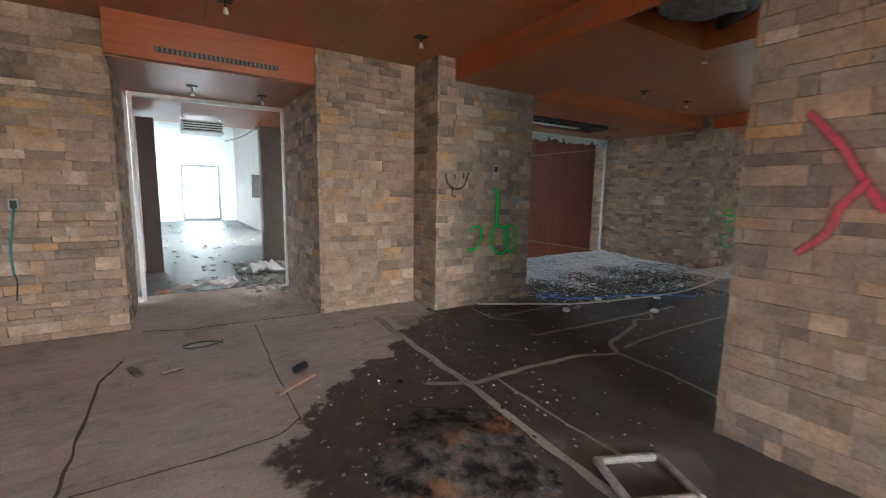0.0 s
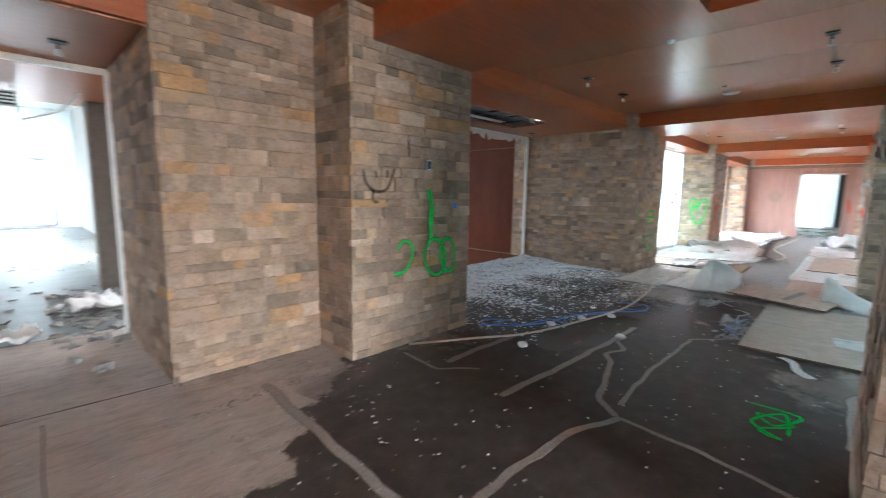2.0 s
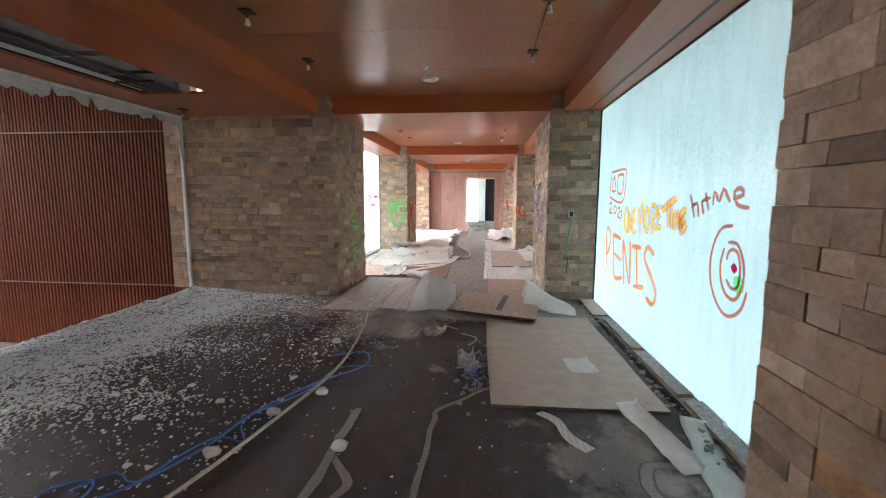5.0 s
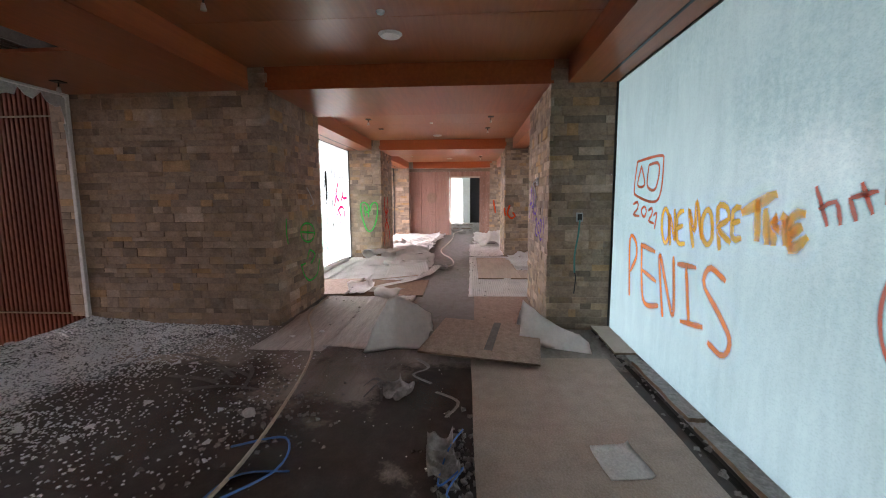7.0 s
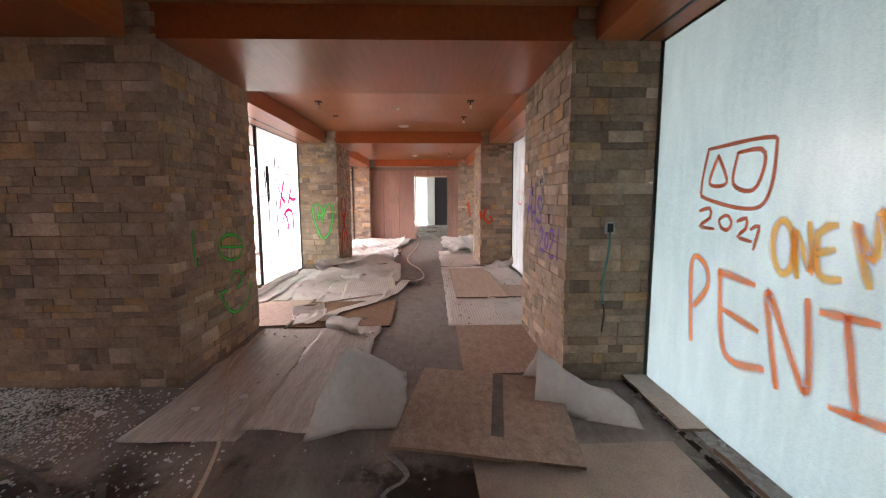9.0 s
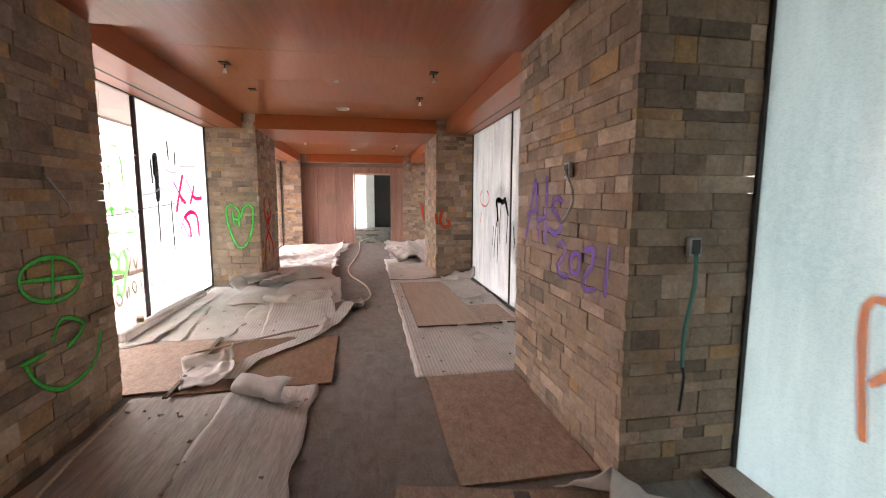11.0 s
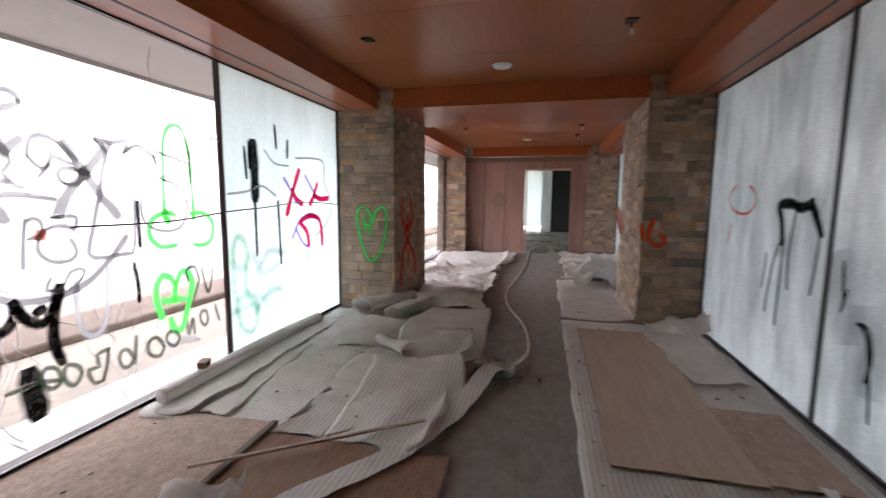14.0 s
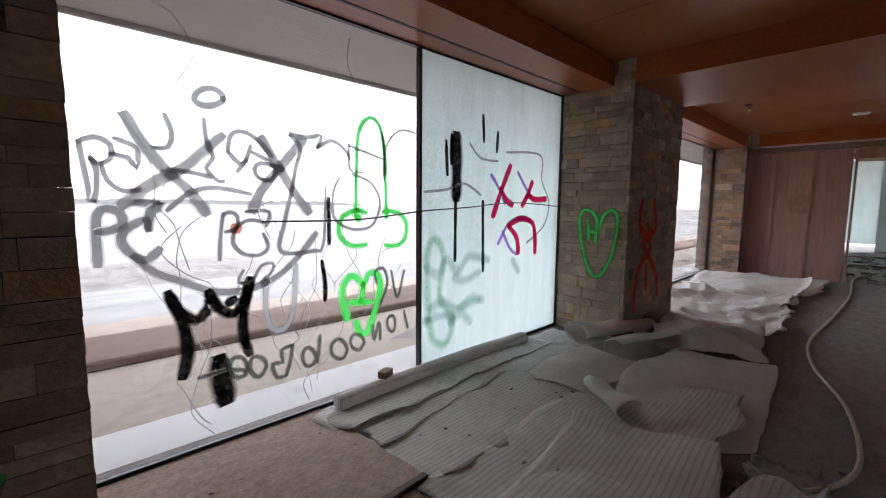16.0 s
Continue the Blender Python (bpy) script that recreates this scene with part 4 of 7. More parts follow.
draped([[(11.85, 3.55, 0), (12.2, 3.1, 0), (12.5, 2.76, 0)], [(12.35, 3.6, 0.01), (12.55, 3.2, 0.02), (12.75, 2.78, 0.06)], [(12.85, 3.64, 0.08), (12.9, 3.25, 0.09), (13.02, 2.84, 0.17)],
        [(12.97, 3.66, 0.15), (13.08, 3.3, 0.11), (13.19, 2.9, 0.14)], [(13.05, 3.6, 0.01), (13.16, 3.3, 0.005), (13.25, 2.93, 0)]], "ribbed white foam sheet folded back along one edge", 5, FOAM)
draped([[(13.05, 3.25, 0), (13.25, 3.0, 0.01), (13.48, 2.76, 0)], [(13.4, 3.55, 0.03), (13.6, 3.2, 0.03), (13.9, 2.78, 0.01)], [(14.0, 3.75, 0.1), (14.2, 3.3, 0.05), (14.5, 2.82, 0.03)],
        [(14.75, 3.6, 0.13), (14.85, 3.25, 0.11), (15.02, 2.86, 0.1)], [(15.0, 3.72, 0.02), (15.12, 3.3, 0), (15.2, 2.95, 0)]], "large white foam sheet lying in soft folds", 6, FOAM_SOFT)
draped([[(13.42, 4.42, 0), (13.45, 4.1, 0.03), (13.5, 3.8, 0.02)], [(13.75, 4.32, 0.1), (13.8, 4.05, 0.13), (13.7, 3.75, 0.07)], [(14.15, 4.2, 0.16), (14.15, 3.9, 0.12), (14.0, 3.6, 0.04)],
        [(14.35, 4.1, 0.02), (14.4, 3.85, 0.03), (14.3, 3.55, 0.02)]], "white foam sheet bulging over the underlay", 7, FOAM_SOFT)
draped([[(14.9, 3.85, 0.02), (15.1, 3.4, 0.1), (15.2, 2.95, 0.03)], [(15.3, 3.95, 0.2), (15.45, 3.5, 0.28), (15.5, 3.05, 0.12)], [(15.8, 4.05, 0.1), (15.9, 3.6, 0.12), (16.0, 3.1, 0.22)],
        [(16.3, 4.1, 0.03), (16.4, 3.6, 0.05), (16.5, 3.2, 0.02)]], "crumpled white foam heaped beside the stone pier", 8, FOAM_SOFT, rough=0.05)
foam_curl((13.3, 3.42), (13.62, 3.86), 0.085, 0.06, -80, 230, "torn end of white foam curled up off the floor", 1, FOAM_SOFT)
foam_curl((14.45, 4.45), (15.55, 4.12), 0.14, 0.09, -100, 290, "fat loose roll of white foam beside the stone pier", 2, FOAM_SOFT)
foam_curl((14.32, 3.98), (15.35, 3.68), 0.12, 0.11, -120, 250, "loose roll of white foam fallen open", 3, FOAM_SOFT)
foam_curl((10.28, 2.93), (10.52, 3.36), 0.10, 0.08, -95, 215, "end of a foam strip curled upright", 4, FOAM_SOFT)
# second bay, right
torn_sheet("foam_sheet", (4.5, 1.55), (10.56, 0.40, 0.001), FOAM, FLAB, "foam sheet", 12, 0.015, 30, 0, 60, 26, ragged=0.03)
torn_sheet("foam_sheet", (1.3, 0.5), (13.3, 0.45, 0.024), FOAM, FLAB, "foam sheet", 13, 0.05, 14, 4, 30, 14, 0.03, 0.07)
torn_sheet("foam_sheet", (0.8, 0.6), (14.5, 0.42, 0.02), FOAM_SOFT, CLABEL, "foam sheet", 14, 0.22, 0, -8, 30, 24, 0.08, 0.08, folds=1.3, tip=0.12)
# third bay
torn_sheet("foam_sheet", (2.4, 1.7), (16.3, 3.0, 0.002), FOAM_SOFT, CLABEL, "foam sheet", 15, 0.13, 0, 4, 60, 44, 0.06, 0.14, folds=1.5)
torn_sheet("foam_sheet", (2.6, 1.8), (18.0, 3.2, 0.002), FOAM_SOFT, CLABEL, "foam sheet", 16, 0.09, 0, -3, 50, 34, 0.1, 0.14)
torn_sheet("foam_sheet", (1.9, 1.9), (19.5, 2.95, 0.002), FOAM_SOFT, CLABEL, "foam sheet", 17, 0.06, 0, 0, 36, 30, 0.05, 0.16)
torn_sheet("foam_sheet", (2.6, 0.95), (15.15, 1.0, 0.002), FOAM, FLAB, "foam sheet", 18, 0.05, 18, 0, 40, 20, 0.03)
torn_sheet("foam_sheet", (2.4, 1.1), (17.2, 0.75, 0.002), FOAM_SOFT, CLABEL, "foam sheet", 19, 0.42, 0, -3, 46, 30, 0.1, 0.12, folds=0.9, tip=0.2)
torn_sheet("foam_sheet", (1.7, 1.2), (19.7, 0.6, 0.002), FOAM_SOFT, CLABEL, "foam sheet", 20, 0.14, 0, 0, 34, 24, 0.05, 0.12)
# first bay, beside the grey glass
torn_sheet("foam_sheet", (0.9, 0.26), (4.6, 0.58, 0.004), FOAM_SOFT, "thin white plastic strip curled on the floor", "plastic strip", 21, 0.05, 0, -14, 30, 10, 0.04, 0.06)
torn_sheet("foam_sheet", (0.7, 0.14), (5.0, 0.72, 0.02), FOAM_SOFT, "thin white plastic strip curled on the floor", "plastic strip", 22, 0.05, 0, 12, 30, 8, 0.04, 0.04)

# long rolls and strips of foam
thing("foam_roll", tube_bm([(11.95, 4.93, 0.06), (12.4, 4.93, 0.07), (13.4, 4.95, 0.07), (14.2, 4.93, 0.06)], 0.06, 12), FOAM, "long roll of white foam along the glass", "foam roll", smooth=True)


def strip(name, pts, width, mat, label, cat, twist=0.0, seed=1):
    """A flat ribbon on edge or lying, along pts (x, y, z)."""
    line = smooth_line(pts, 0.05)
    bm, prev = bmesh.new(), None
    for i, p in enumerate(line):
        d = (line[min(i + 1, len(line) - 1)] - line[max(i - 1, 0)]).normalized()
        a = twist * noise.noise(Vector((i * 0.12, seed, 0)))
        side = Vector((-d.y, d.x, 0)).normalized() * math.cos(a) + Vector((0, 0, 1)) * math.sin(a)
        w = width * (0.8 + 0.5 * noise.noise(Vector((i * 0.2, seed + 7, 0)))) / 2
        q = p.copy()
        q.z += abs(side.z) * w
        up = Vector((0, 0, 0.003))
        ring = [bm.verts.new(q - side * w), bm.verts.new(q + side * w), bm.verts.new(q + side * w + up), bm.verts.new(q - side * w + up)]
        if prev:
            for k in range(4):
                bm.faces.new((prev[k], prev[(k + 1) % 4], ring[(k + 1) % 4], ring[k]))
        prev = ring
    return thing(name, bm, mat, label, cat)


strip("foam_strip", [(10.75, 3.5, 0.035), (11.1, 3.45, 0.05), (11.35, 3.3, 0.045), (11.7, 3.05, 0.04), (12.1, 2.86, 0.04), (12.6, 2.72, 0.05), (13.0, 2.62, 0.1), (13.15, 2.52, 0.06)], 0.2, FOAM, "long curling strip of white foam across the boards", "foam strip", 0.06, 3)
torn_sheet("foam_sheet", (0.55, 0.4), (10.7, 3.45, 0.03), FOAM_SOFT, "folded end of white foam on the boards", "foam sheet", 61, 0.12, 0, 18, 26, 20, 0.08, 0.08, folds=1.8, tip=0.05)
strip("foam_strip", [(8.0, 2.45, 0.01), (7.75, 2.3, 0.02), (7.6, 2.42, 0.02), (7.45, 2.25, 0.01)], 0.035, FILM_GREY, "small torn strip of grey plastic", "foam strip", 0.4, 5)
strip("foam_strip", [(7.3, 2.2, 0.01), (7.1, 2.02, 0.03), (6.9, 2.1, 0.02)], 0.03, FILM_GREY, "small torn strip of grey plastic", "foam strip", 0.4, 6)
strip("foam_strip", [(5.6, 1.55, 0.01), (5.45, 1.45, 0.03), (5.3, 1.4, 0.01), (5.15, 1.3, 0.02)], 0.08, FOAM, "small torn strip of white foam", "foam strip", 0.8, 7)
thing("thin_batten", soft_box((-0.7, 0.7, -0.012, 0.012, 0, 0.018), 0.003), PLY, "thin raw wooden batten lying across the boards", "batten").matrix_world = pose(11.72, 3.5, 0.055, 0, 1, -53)


for k, (x0, x1, y0, y1, w) in enumerate(((10.7, 12.0, 0.85, 0.7, 0.1), (10.9, 11.9, 1.4, 1.25, 0.14))):
    pts = [(x0 + (x1 - x0) * f, y0 + (y1 - y0) * f + 0.05 * noise.noise(Vector((f * 4, k, 0))), 0.045 + 0.03 * noise.noise(Vector((f * 5, k, 3)))) for f in (0, 0.2, 0.4, 0.6, 0.8, 1)]
    strip("foam_strip", pts, w, FOAM, "torn strip of ribbed white foam on the underlay", "foam strip", 0.35, k + 30)


# ---- boards on the floor ----
def board(name, size, at, mat, label, rz=0.0, rx=0.0, ry=0.0, seed=1):
    rnd = random.Random(seed)
    lx, ly, h = size
    bm = bmesh.new()
    rim = []
    n = 7
    for k, (a, b) in enumerate((((0, 0), (lx, 0)), ((lx, 0), (lx, ly)), ((lx, ly), (0, ly)), ((0, ly), (0, 0)))):
        for i in range(n):
            t = i / n
            jit = 0.0 if i == 0 else rnd.uniform(-0.006, 0.006)
            rim.append((a[0] + (b[0] - a[0]) * t + (jit if k % 2 else 0), a[1] + (b[1] - a[1]) * t + (0 if k % 2 else jit)))
    low = [bm.verts.new((x, y, 0)) for x, y in rim]
    top = [bm.verts.new((x, y, h)) for x, y in rim]
    bm.faces.new(low[::-1])
    bm.faces.new(top)
    for i in range(len(rim)):
        f = bm.faces.new((low[i], low[(i + 1) % len(rim)], top[(i + 1) % len(rim)], top[i]))
        f.material_index = 1
    ob = thing(name, bm, [mat, SPLINTER], label, "board", "loose boards on the floor")
    ob.matrix_world = pose(*at, rx, ry, rz)
    return ob


board("particle_board", (2.35, 1.27, 0.022), (5.68, 0.62, 0.004), PARTICLE, "grey-beige particle board lying on the dark floor", 1, seed=2)
rest = board("strand_board", (1.22, 1.1, 0.018), (7.69, 1.33, 0.075), OSB, "reddish strand board resting on other boards", -9, 2.2, 1.5, seed=3)
tape_strip = thing("tape_strip", soft_box((0.22, 1.2, 0.44, 0.52, 0.0185, 0.0195), 0.0004), STRAP, "strip of worn grey tape stuck on a strand board", "tape")
tape_strip.matrix_world = rest.matrix_world.copy()
board("strand_board", (1.42, 0.8, 0.018), (9.12, 1.08, 0.004), OSB, "reddish strand board lying between the piers", 0, seed=4)
board("plywood_sheet", (2.7, 0.8, 0.018), (11.95, 0.98, 0.022), PLY, "pale plywood sheet on white foam underlay", 0, seed=5)
board("plywood_sheet", (0.88, 0.45, 0.018), (11.97, 0.53, 0.022), OSB, "small strand board on white foam underlay", 0, seed=6)
board("strand_board", (1.26, 1.24, 0.02), (10.56, 2.67, 0.004), OSB_DARK, "dark damp strand board lying on the floor", 1, seed=7)
board("particle_board", (1.3, 1.14, 0.02), (10.6, 3.9, 0.012), OSB, "light brown particle board beside the window", 1.5, -1.2, seed=8)
board("wood_edge_strip", (1.45, 0.035, 0.016), (10.45, 3.865, 0.03), MORTAR, "raw wooden edge strip lying on the boards", 2, seed=9)
board("curb_board", (0.86, 0.2, 0.02), (8.12, 0.365, 0.032), PARTICLE, "short rough board along the glass", -1, seed=10)
board("curb_board", (1.0, 0.11, 0.03), (6.9, 0.38, 0.032), RUBBLE, "broken grey stone sill piece", 0, seed=11)
board("curb_board", (0.9, 0.12, 0.03), (5.9, 0.37, 0.032), RUBBLE, "broken grey stone sill piece", 1, seed=12)
board("curb_board", (0.8, 0.13, 0.03), (5.0, 0.37, 0.032), RUBBLE, "broken grey stone sill piece", -1, seed=13)
structure("sill_base", box_bm(4.2, 8.97, 0.365, 0.47, 0, 0.03), RUBBLE, "rough mortar bed under the glass", "sill")
structure("sill_channel", box_bm(4.2, 8.97, 0.505, 0.545, 0, 0.008), DARKVOID, "dark floor channel along the glass", "channel")


def paper(at, size, rz, seed):
    ob = torn_sheet("paper_sheet", size, at, PAPER, "creased white paper sheet lying flat", "paper", seed, 0.015, 0, rz, 14, 10, 0.02, 0.01, 0.002)
    return ob


paper((6.3, 0.95, 0.03), (0.3, 0.24), 8, 31)
paper((11.4, 1.05, 0.03), (0.2, 0.14), 30, 32)

# ---- hoses and wires ----
thing("hose", tube_bm([(3.3, 4.17, 0.02), (3.85, 3.87, 0.02), (4.44, 3.55, 0.02), (5.3, 3.36, 0.02), (6.23, 3.24, 0.02), (7.2, 3.32, 0.02), (7.95, 3.45, 0.03), (8.6, 3.68, 0.05), (9.3, 3.98, 0.06), (10.4, 4.1, 0.04)], 0.012), HOSE, "cream cable hose curving over the dark floor", "hose", smooth=True)
thing("hose", tube_bm([(13.15, 2.56, 0.03), (13.45, 2.38, 0.03), (13.9, 2.32, 0.02), (14.7, 2.42, 0.02), (15.6, 2.68, 0.02), (16.6, 2.78, 0.02), (18.2, 2.68, 0.02), (20.2, 2.6, 0.02), (22.6, 2.62, 0.02), (24, 2.3, 0.02)], 0.015), HOSE, "cream cable hose winding along the passage", "hose", smooth=True)
bm = tube_bm([(4.3, 4.1, 0.01), (4.45, 3.95, 0.02), (4.6, 4.02, 0.02), (4.5, 4.2, 0.01), (4.35, 4.05, 0.02), (4.55, 3.8, 0.02), (4.96, 3.63, 0.01), (5.4, 3.54, 0.02), (5.9, 3.3, 0.02), (6.3, 3.02, 0.01), (6.6, 3.1, 0.02), (6.5, 3.4, 0.01)], 0.007, 6, 0.05)
thing("blue_wire", bm, BLUEWIRE, "thin blue wire tangled over the floor", "wire")
thing("blue_wire", tube_bm([(6.0, 1.95, 0.02), (6.1, 2.05, 0.05), (6.3, 1.97, 0.06), (6.2, 2.1, 0.02), (6.5, 2.06, 0.04), (6.7, 1.98, 0.05)], 0.006, 6, 0.04), BLUEWIRE, "thin blue wire tangled over the floor", "wire")
thing("blue_wire", tube_bm([(4.51, 4.07, 0.01), (4.66, 3.94, 0.03), (4.61, 3.78, 0.02), (4.89, 3.7, 0.02), (5.05, 3.59, 0.03), (5.04, 3.43, 0.01), (5.29, 3.56, 0.02), (5.7, 3.32, 0.03), (6.2, 3.23, 0.02), (6.29, 2.94, 0.01)], 0.005, 6, 0.05), BLUEWIRE, "thin blue wire tangled over the floor", "wire")
thing("wire_ring", tube_bm([(0.2 + 0.16 * math.cos(a * 0.7), 4.22 + 0.1 * math.sin(a * 0.7), 0.015 + 0.004 * a) for a in range(10)], 0.007, 6, 0.04), BLACKMETAL, "dark coil of wire on the concrete", "wire")
thing("glass_cable", tube_bm([(11.5, 5.02, 1.36), (12.2, 5.03, 1.36), (12.83, 5.01, 1.42), (13.4, 5.03, 1.45), (14.1, 5.03, 1.5), (15.03, 5.02, 1.46)], 0.006, 6), BLACKMETAL, "thin black cable strung across the glass", "cable")

for k, pts in enumerate(([(-0.4, 4.2), (-0.5, 3.8), (-0.51, 2.45), (-0.55, 1.5)], [(0.71, 4.7), (0.65, 3.3), (0.64, 2.53)], [(-0.46, 2.36), (0.15, 2.36), (0.5, 2.4), (0.64, 2.53)], [(-0.3, 5.02), (0.1, 4.87), (0.63, 4.86), (1.4, 4.82), (2.65, 4.8)])):
    strip("floor_joint", [(x + 0.012 * noise.noise(Vector((x * 6, y * 6, k))), y, 0.001) for x, y in polyline(pts, 0.15)], (0.02, 0.010, 0.012, 0.016)[k], TARCRACK, "dark open joint in the concrete floor", "floor joint", 0, k + 20)


# ---- crumbs, chips and rubble ----
def scatter(name, count, place, size, mat, label, cat, seed, flat=0.6):
    rnd = random.Random(seed)
    verts, faces = [], []
    while count > 0:
        spot = place(rnd)
        if not spot:
            continue
        count -= 1
        x, y, z = spot
        s, a = rnd.uniform(*size), rnd.uniform(0, 6.28)
        b = len(verts)
        for k in range(3):
            t = a + k * 2.09 + rnd.uniform(-0.5, 0.5)
            verts.append((x + s * math.cos(t), y + s * math.sin(t), z))
        for k in range(3):
            t = a + k * 2.09 + rnd.uniform(-0.5, 0.5)
            verts.append((x + 0.8 * s * math.cos(t), y + 0.8 * s * math.sin(t), z + s * flat * rnd.uniform(0.5, 1.4)))
        faces += [(b, b + 2, b + 1), (b + 3, b + 4, b + 5)]
        for k in range(3):
            j = (k + 1) % 3
            faces += [(b + k, b + j, b + 3 + j, b + 3 + k)]
    me = bpy.data.meshes.new(name)
    me.from_pydata(verts, [], faces)
    me.materials.append(mat)
    return tagged(new(name, me), label, cat, kind="stuff")


def heap_height(x, y):
    n = noise.noise(Vector((x * 1.3, y * 1.3, 2)))
    f = noise.noise(Vector((x * 5, y * 5, 8)))
    return max(0.0, 0.05 * (y - 5.35 + 0.75 * n) + 0.02 * f + 0.012 * (x - 6.5))


bm = bmesh.new()
nx, ny = 110, 52
grid = [[bm.verts.new((4.22 + 4.74 * i / nx, 4.3 + 2.3 * j / ny, heap_height(4.22 + 4.74 * i / nx, 4.3 + 2.3 * j / ny) - 0.006 + 0.008 * noise.noise(Vector((i * 1.7, j * 1.7, 0))))) for j in range(ny + 1)] for i in range(nx + 1)]
for i in range(nx):
    for j in range(ny):
        bm.faces.new((grid[i][j], grid[i + 1][j], grid[i + 1][j + 1], grid[i][j + 1]))
thing("glass_heap", bm, GREENCRUMB, "drift of shattered safety glass on the alcove floor", "broken glass", kind="stuff")


def crumb_spot(r):
    x, y = r.uniform(4.25, 8.95), r.uniform(3.4, 6.58)
    dense = 0.06 + 0.94 * min(1, max(0, (y - 4.1 + 1.1 * noise.noise(Vector((x * 1.2, y * 1.2, 6)))) / 1.5)) ** 2.3
    return (x, y, heap_height(x, y) if y > 4.3 else 0.0) if r.random() < dense else None


scatter("glass_crumbs", 30000, crumb_spot, (0.004, 0.014), CRUMB, "crumbs of shattered safety glass", "broken glass", 2)
scatter("glass_chunks", 260, crumb_spot, (0.02, 0.05), CRUMB, "clumps of shattered safety glass", "broken glass", 3, 0.35)
scatter("floor_chips", 420, lambda r: (r.uniform(0.8, 9), r.uniform(1.1, 4.2), 0.0), (0.003, 0.010), PAPER, "pale chips strewn over the dark floor", "debris", 4)
scatter("floor_crumbs", 500, lambda r: (r.uniform(-0.4, 2.5), r.uniform(1.2, 6.4), 0.0), (0.004, 0.012), RUBBLE, "small rubble on the concrete", "debris", 5)
scatter("foam_crumbs", 700, lambda r: (r.uniform(9, 21.5), r.choice((r.uniform(0.5, 2.0), r.uniform(2.6, 4.9))), 0.012), (0.006, 0.02), RUBBLE, "dark bits strewn over the underlay", "debris", 6)
scatter("sill_rubble", 260, lambda r: (r.uniform(4.2, 8.9), r.uniform(0.37, 0.62), 0.03), (0.006, 0.03), RUBBLE, "mortar rubble along the glass", "debris", 7)
scatter("cable_rubble", 120, lambda r: (13.2 + r.gauss(0, 0.13), 2.52 + r.gauss(0, 0.1), 0.0), (0.006, 0.026), RUBBLE, "grey scraps round the hose end", "debris", 8, 0.8)
scatter("wire_rubble", 150, lambda r: (6.3 + r.gauss(0, 0.3), 2.02 + r.gauss(0, 0.08), 0.0), (0.006, 0.026), RUBBLE, "grey scraps beside the board", "debris", 9, 0.8)
scatter("heap_rubble", 170, lambda r: (6.9 + r.gauss(0, 0.3), 3.35 + r.gauss(0, 0.22), 0.0), (0.005, 0.024), RUBBLE, "grey plastic and plaster scraps", "debris", 10, 0.7)
scatter("opening_rubble", 260, lambda r: (r.uniform(0.9, 2.5), 7.4 + r.gauss(0, 0.8), 0.0), (0.02, 0.10), RUBBLE, "rubble beyond the opening", "debris", 11, 0.5)
scatter("passage_rubble", 320, lambda r: (r.uniform(-0.4, 2.5), r.uniform(6.6, 23), 0.0), (0.01, 0.07), RUBBLE, "rubble strewn along the passage", "debris", 12, 0.4)
scatter("pier_foot_rubble", 240, lambda r: (r.uniform(1.4, 4.2), r.uniform(4.12, 4.22) if r.random() < 0.6 else r.uniform(4.66, 4.78), 0.0), (0.004, 0.014), MORTAR, "mortar crumbs along the foot of the stone", "debris", 13)
scatter("far_rubble", 300, lambda r: (r.uniform(22, 30), r.uniform(1.2, 4.5), 0.0), (0.02, 0.12), RUBBLE, "rubble on the floor of the room beyond", "debris", 14, 0.4)
for k, (x, y) in enumerate(((5.4, 3.42), (5.75, 3.2), (4.9, 3.55), (5.05, 2.82), (6.9, 3.5), (4.1, 3.4))):
    bm = bmesh.new()
    bmesh.ops.create_icosphere(bm, subdivisions=2, radius=0.05)
    for v in bm.verts:
        v.co *= 1 + 0.35 * noise.noise(v.co * 18 + Vector((k, 0, 0)))
        v.co.z = max(-0.02, v.co.z * 0.6)
    thing("foam_lump", bm, PAPER, "small pale lump of foam on the floor", "foam lump", "foam lumps", smooth=True).location = (x, y, 0.02)

thing("tape_square", soft_box((3.93, 3.985, 4.208, 4.212, 1.33, 1.385), 0.001), BLUEWIRE, "small square of blue tape on the stone", "tape")
torn_sheet("plastic_scrap", (0.2, 0.16), (7.2, 2.35, 0.002), FILM_GREY, "small crumpled grey plastic scrap on the floor", "plastic scrap", 73, 0.1, 0, 40, 20, 16, 0.05, 0.08, folds=3.0)
for k, (ax, ay, bx, by) in enumerate(((7.76, 4.61, 7.9, 4.35), (8.0, 4.75, 7.5, 3.95), (7.38, 4.07, 7.7, 4.05), (7.68, 4.3, 7.5, 3.8), (7.3, 3.75, 7.75, 3.95), (7.2, 4.2, 7.25, 3.6), (7.45, 4.5, 7.35, 4.0))):
    strip("plastic_strap", [(ax, ay, 0.004 + 0.004 * k), ((ax + bx) / 2 + 0.03, (ay + by) / 2 - 0.03, 0.02 + 0.01 * (k % 3)), (bx, by, 0.004 + 0.003 * k)], 0.045, STRAP, "grey plastic strap lying in a tangle on the floor", "plastic strap", 0.35, 20 + k)
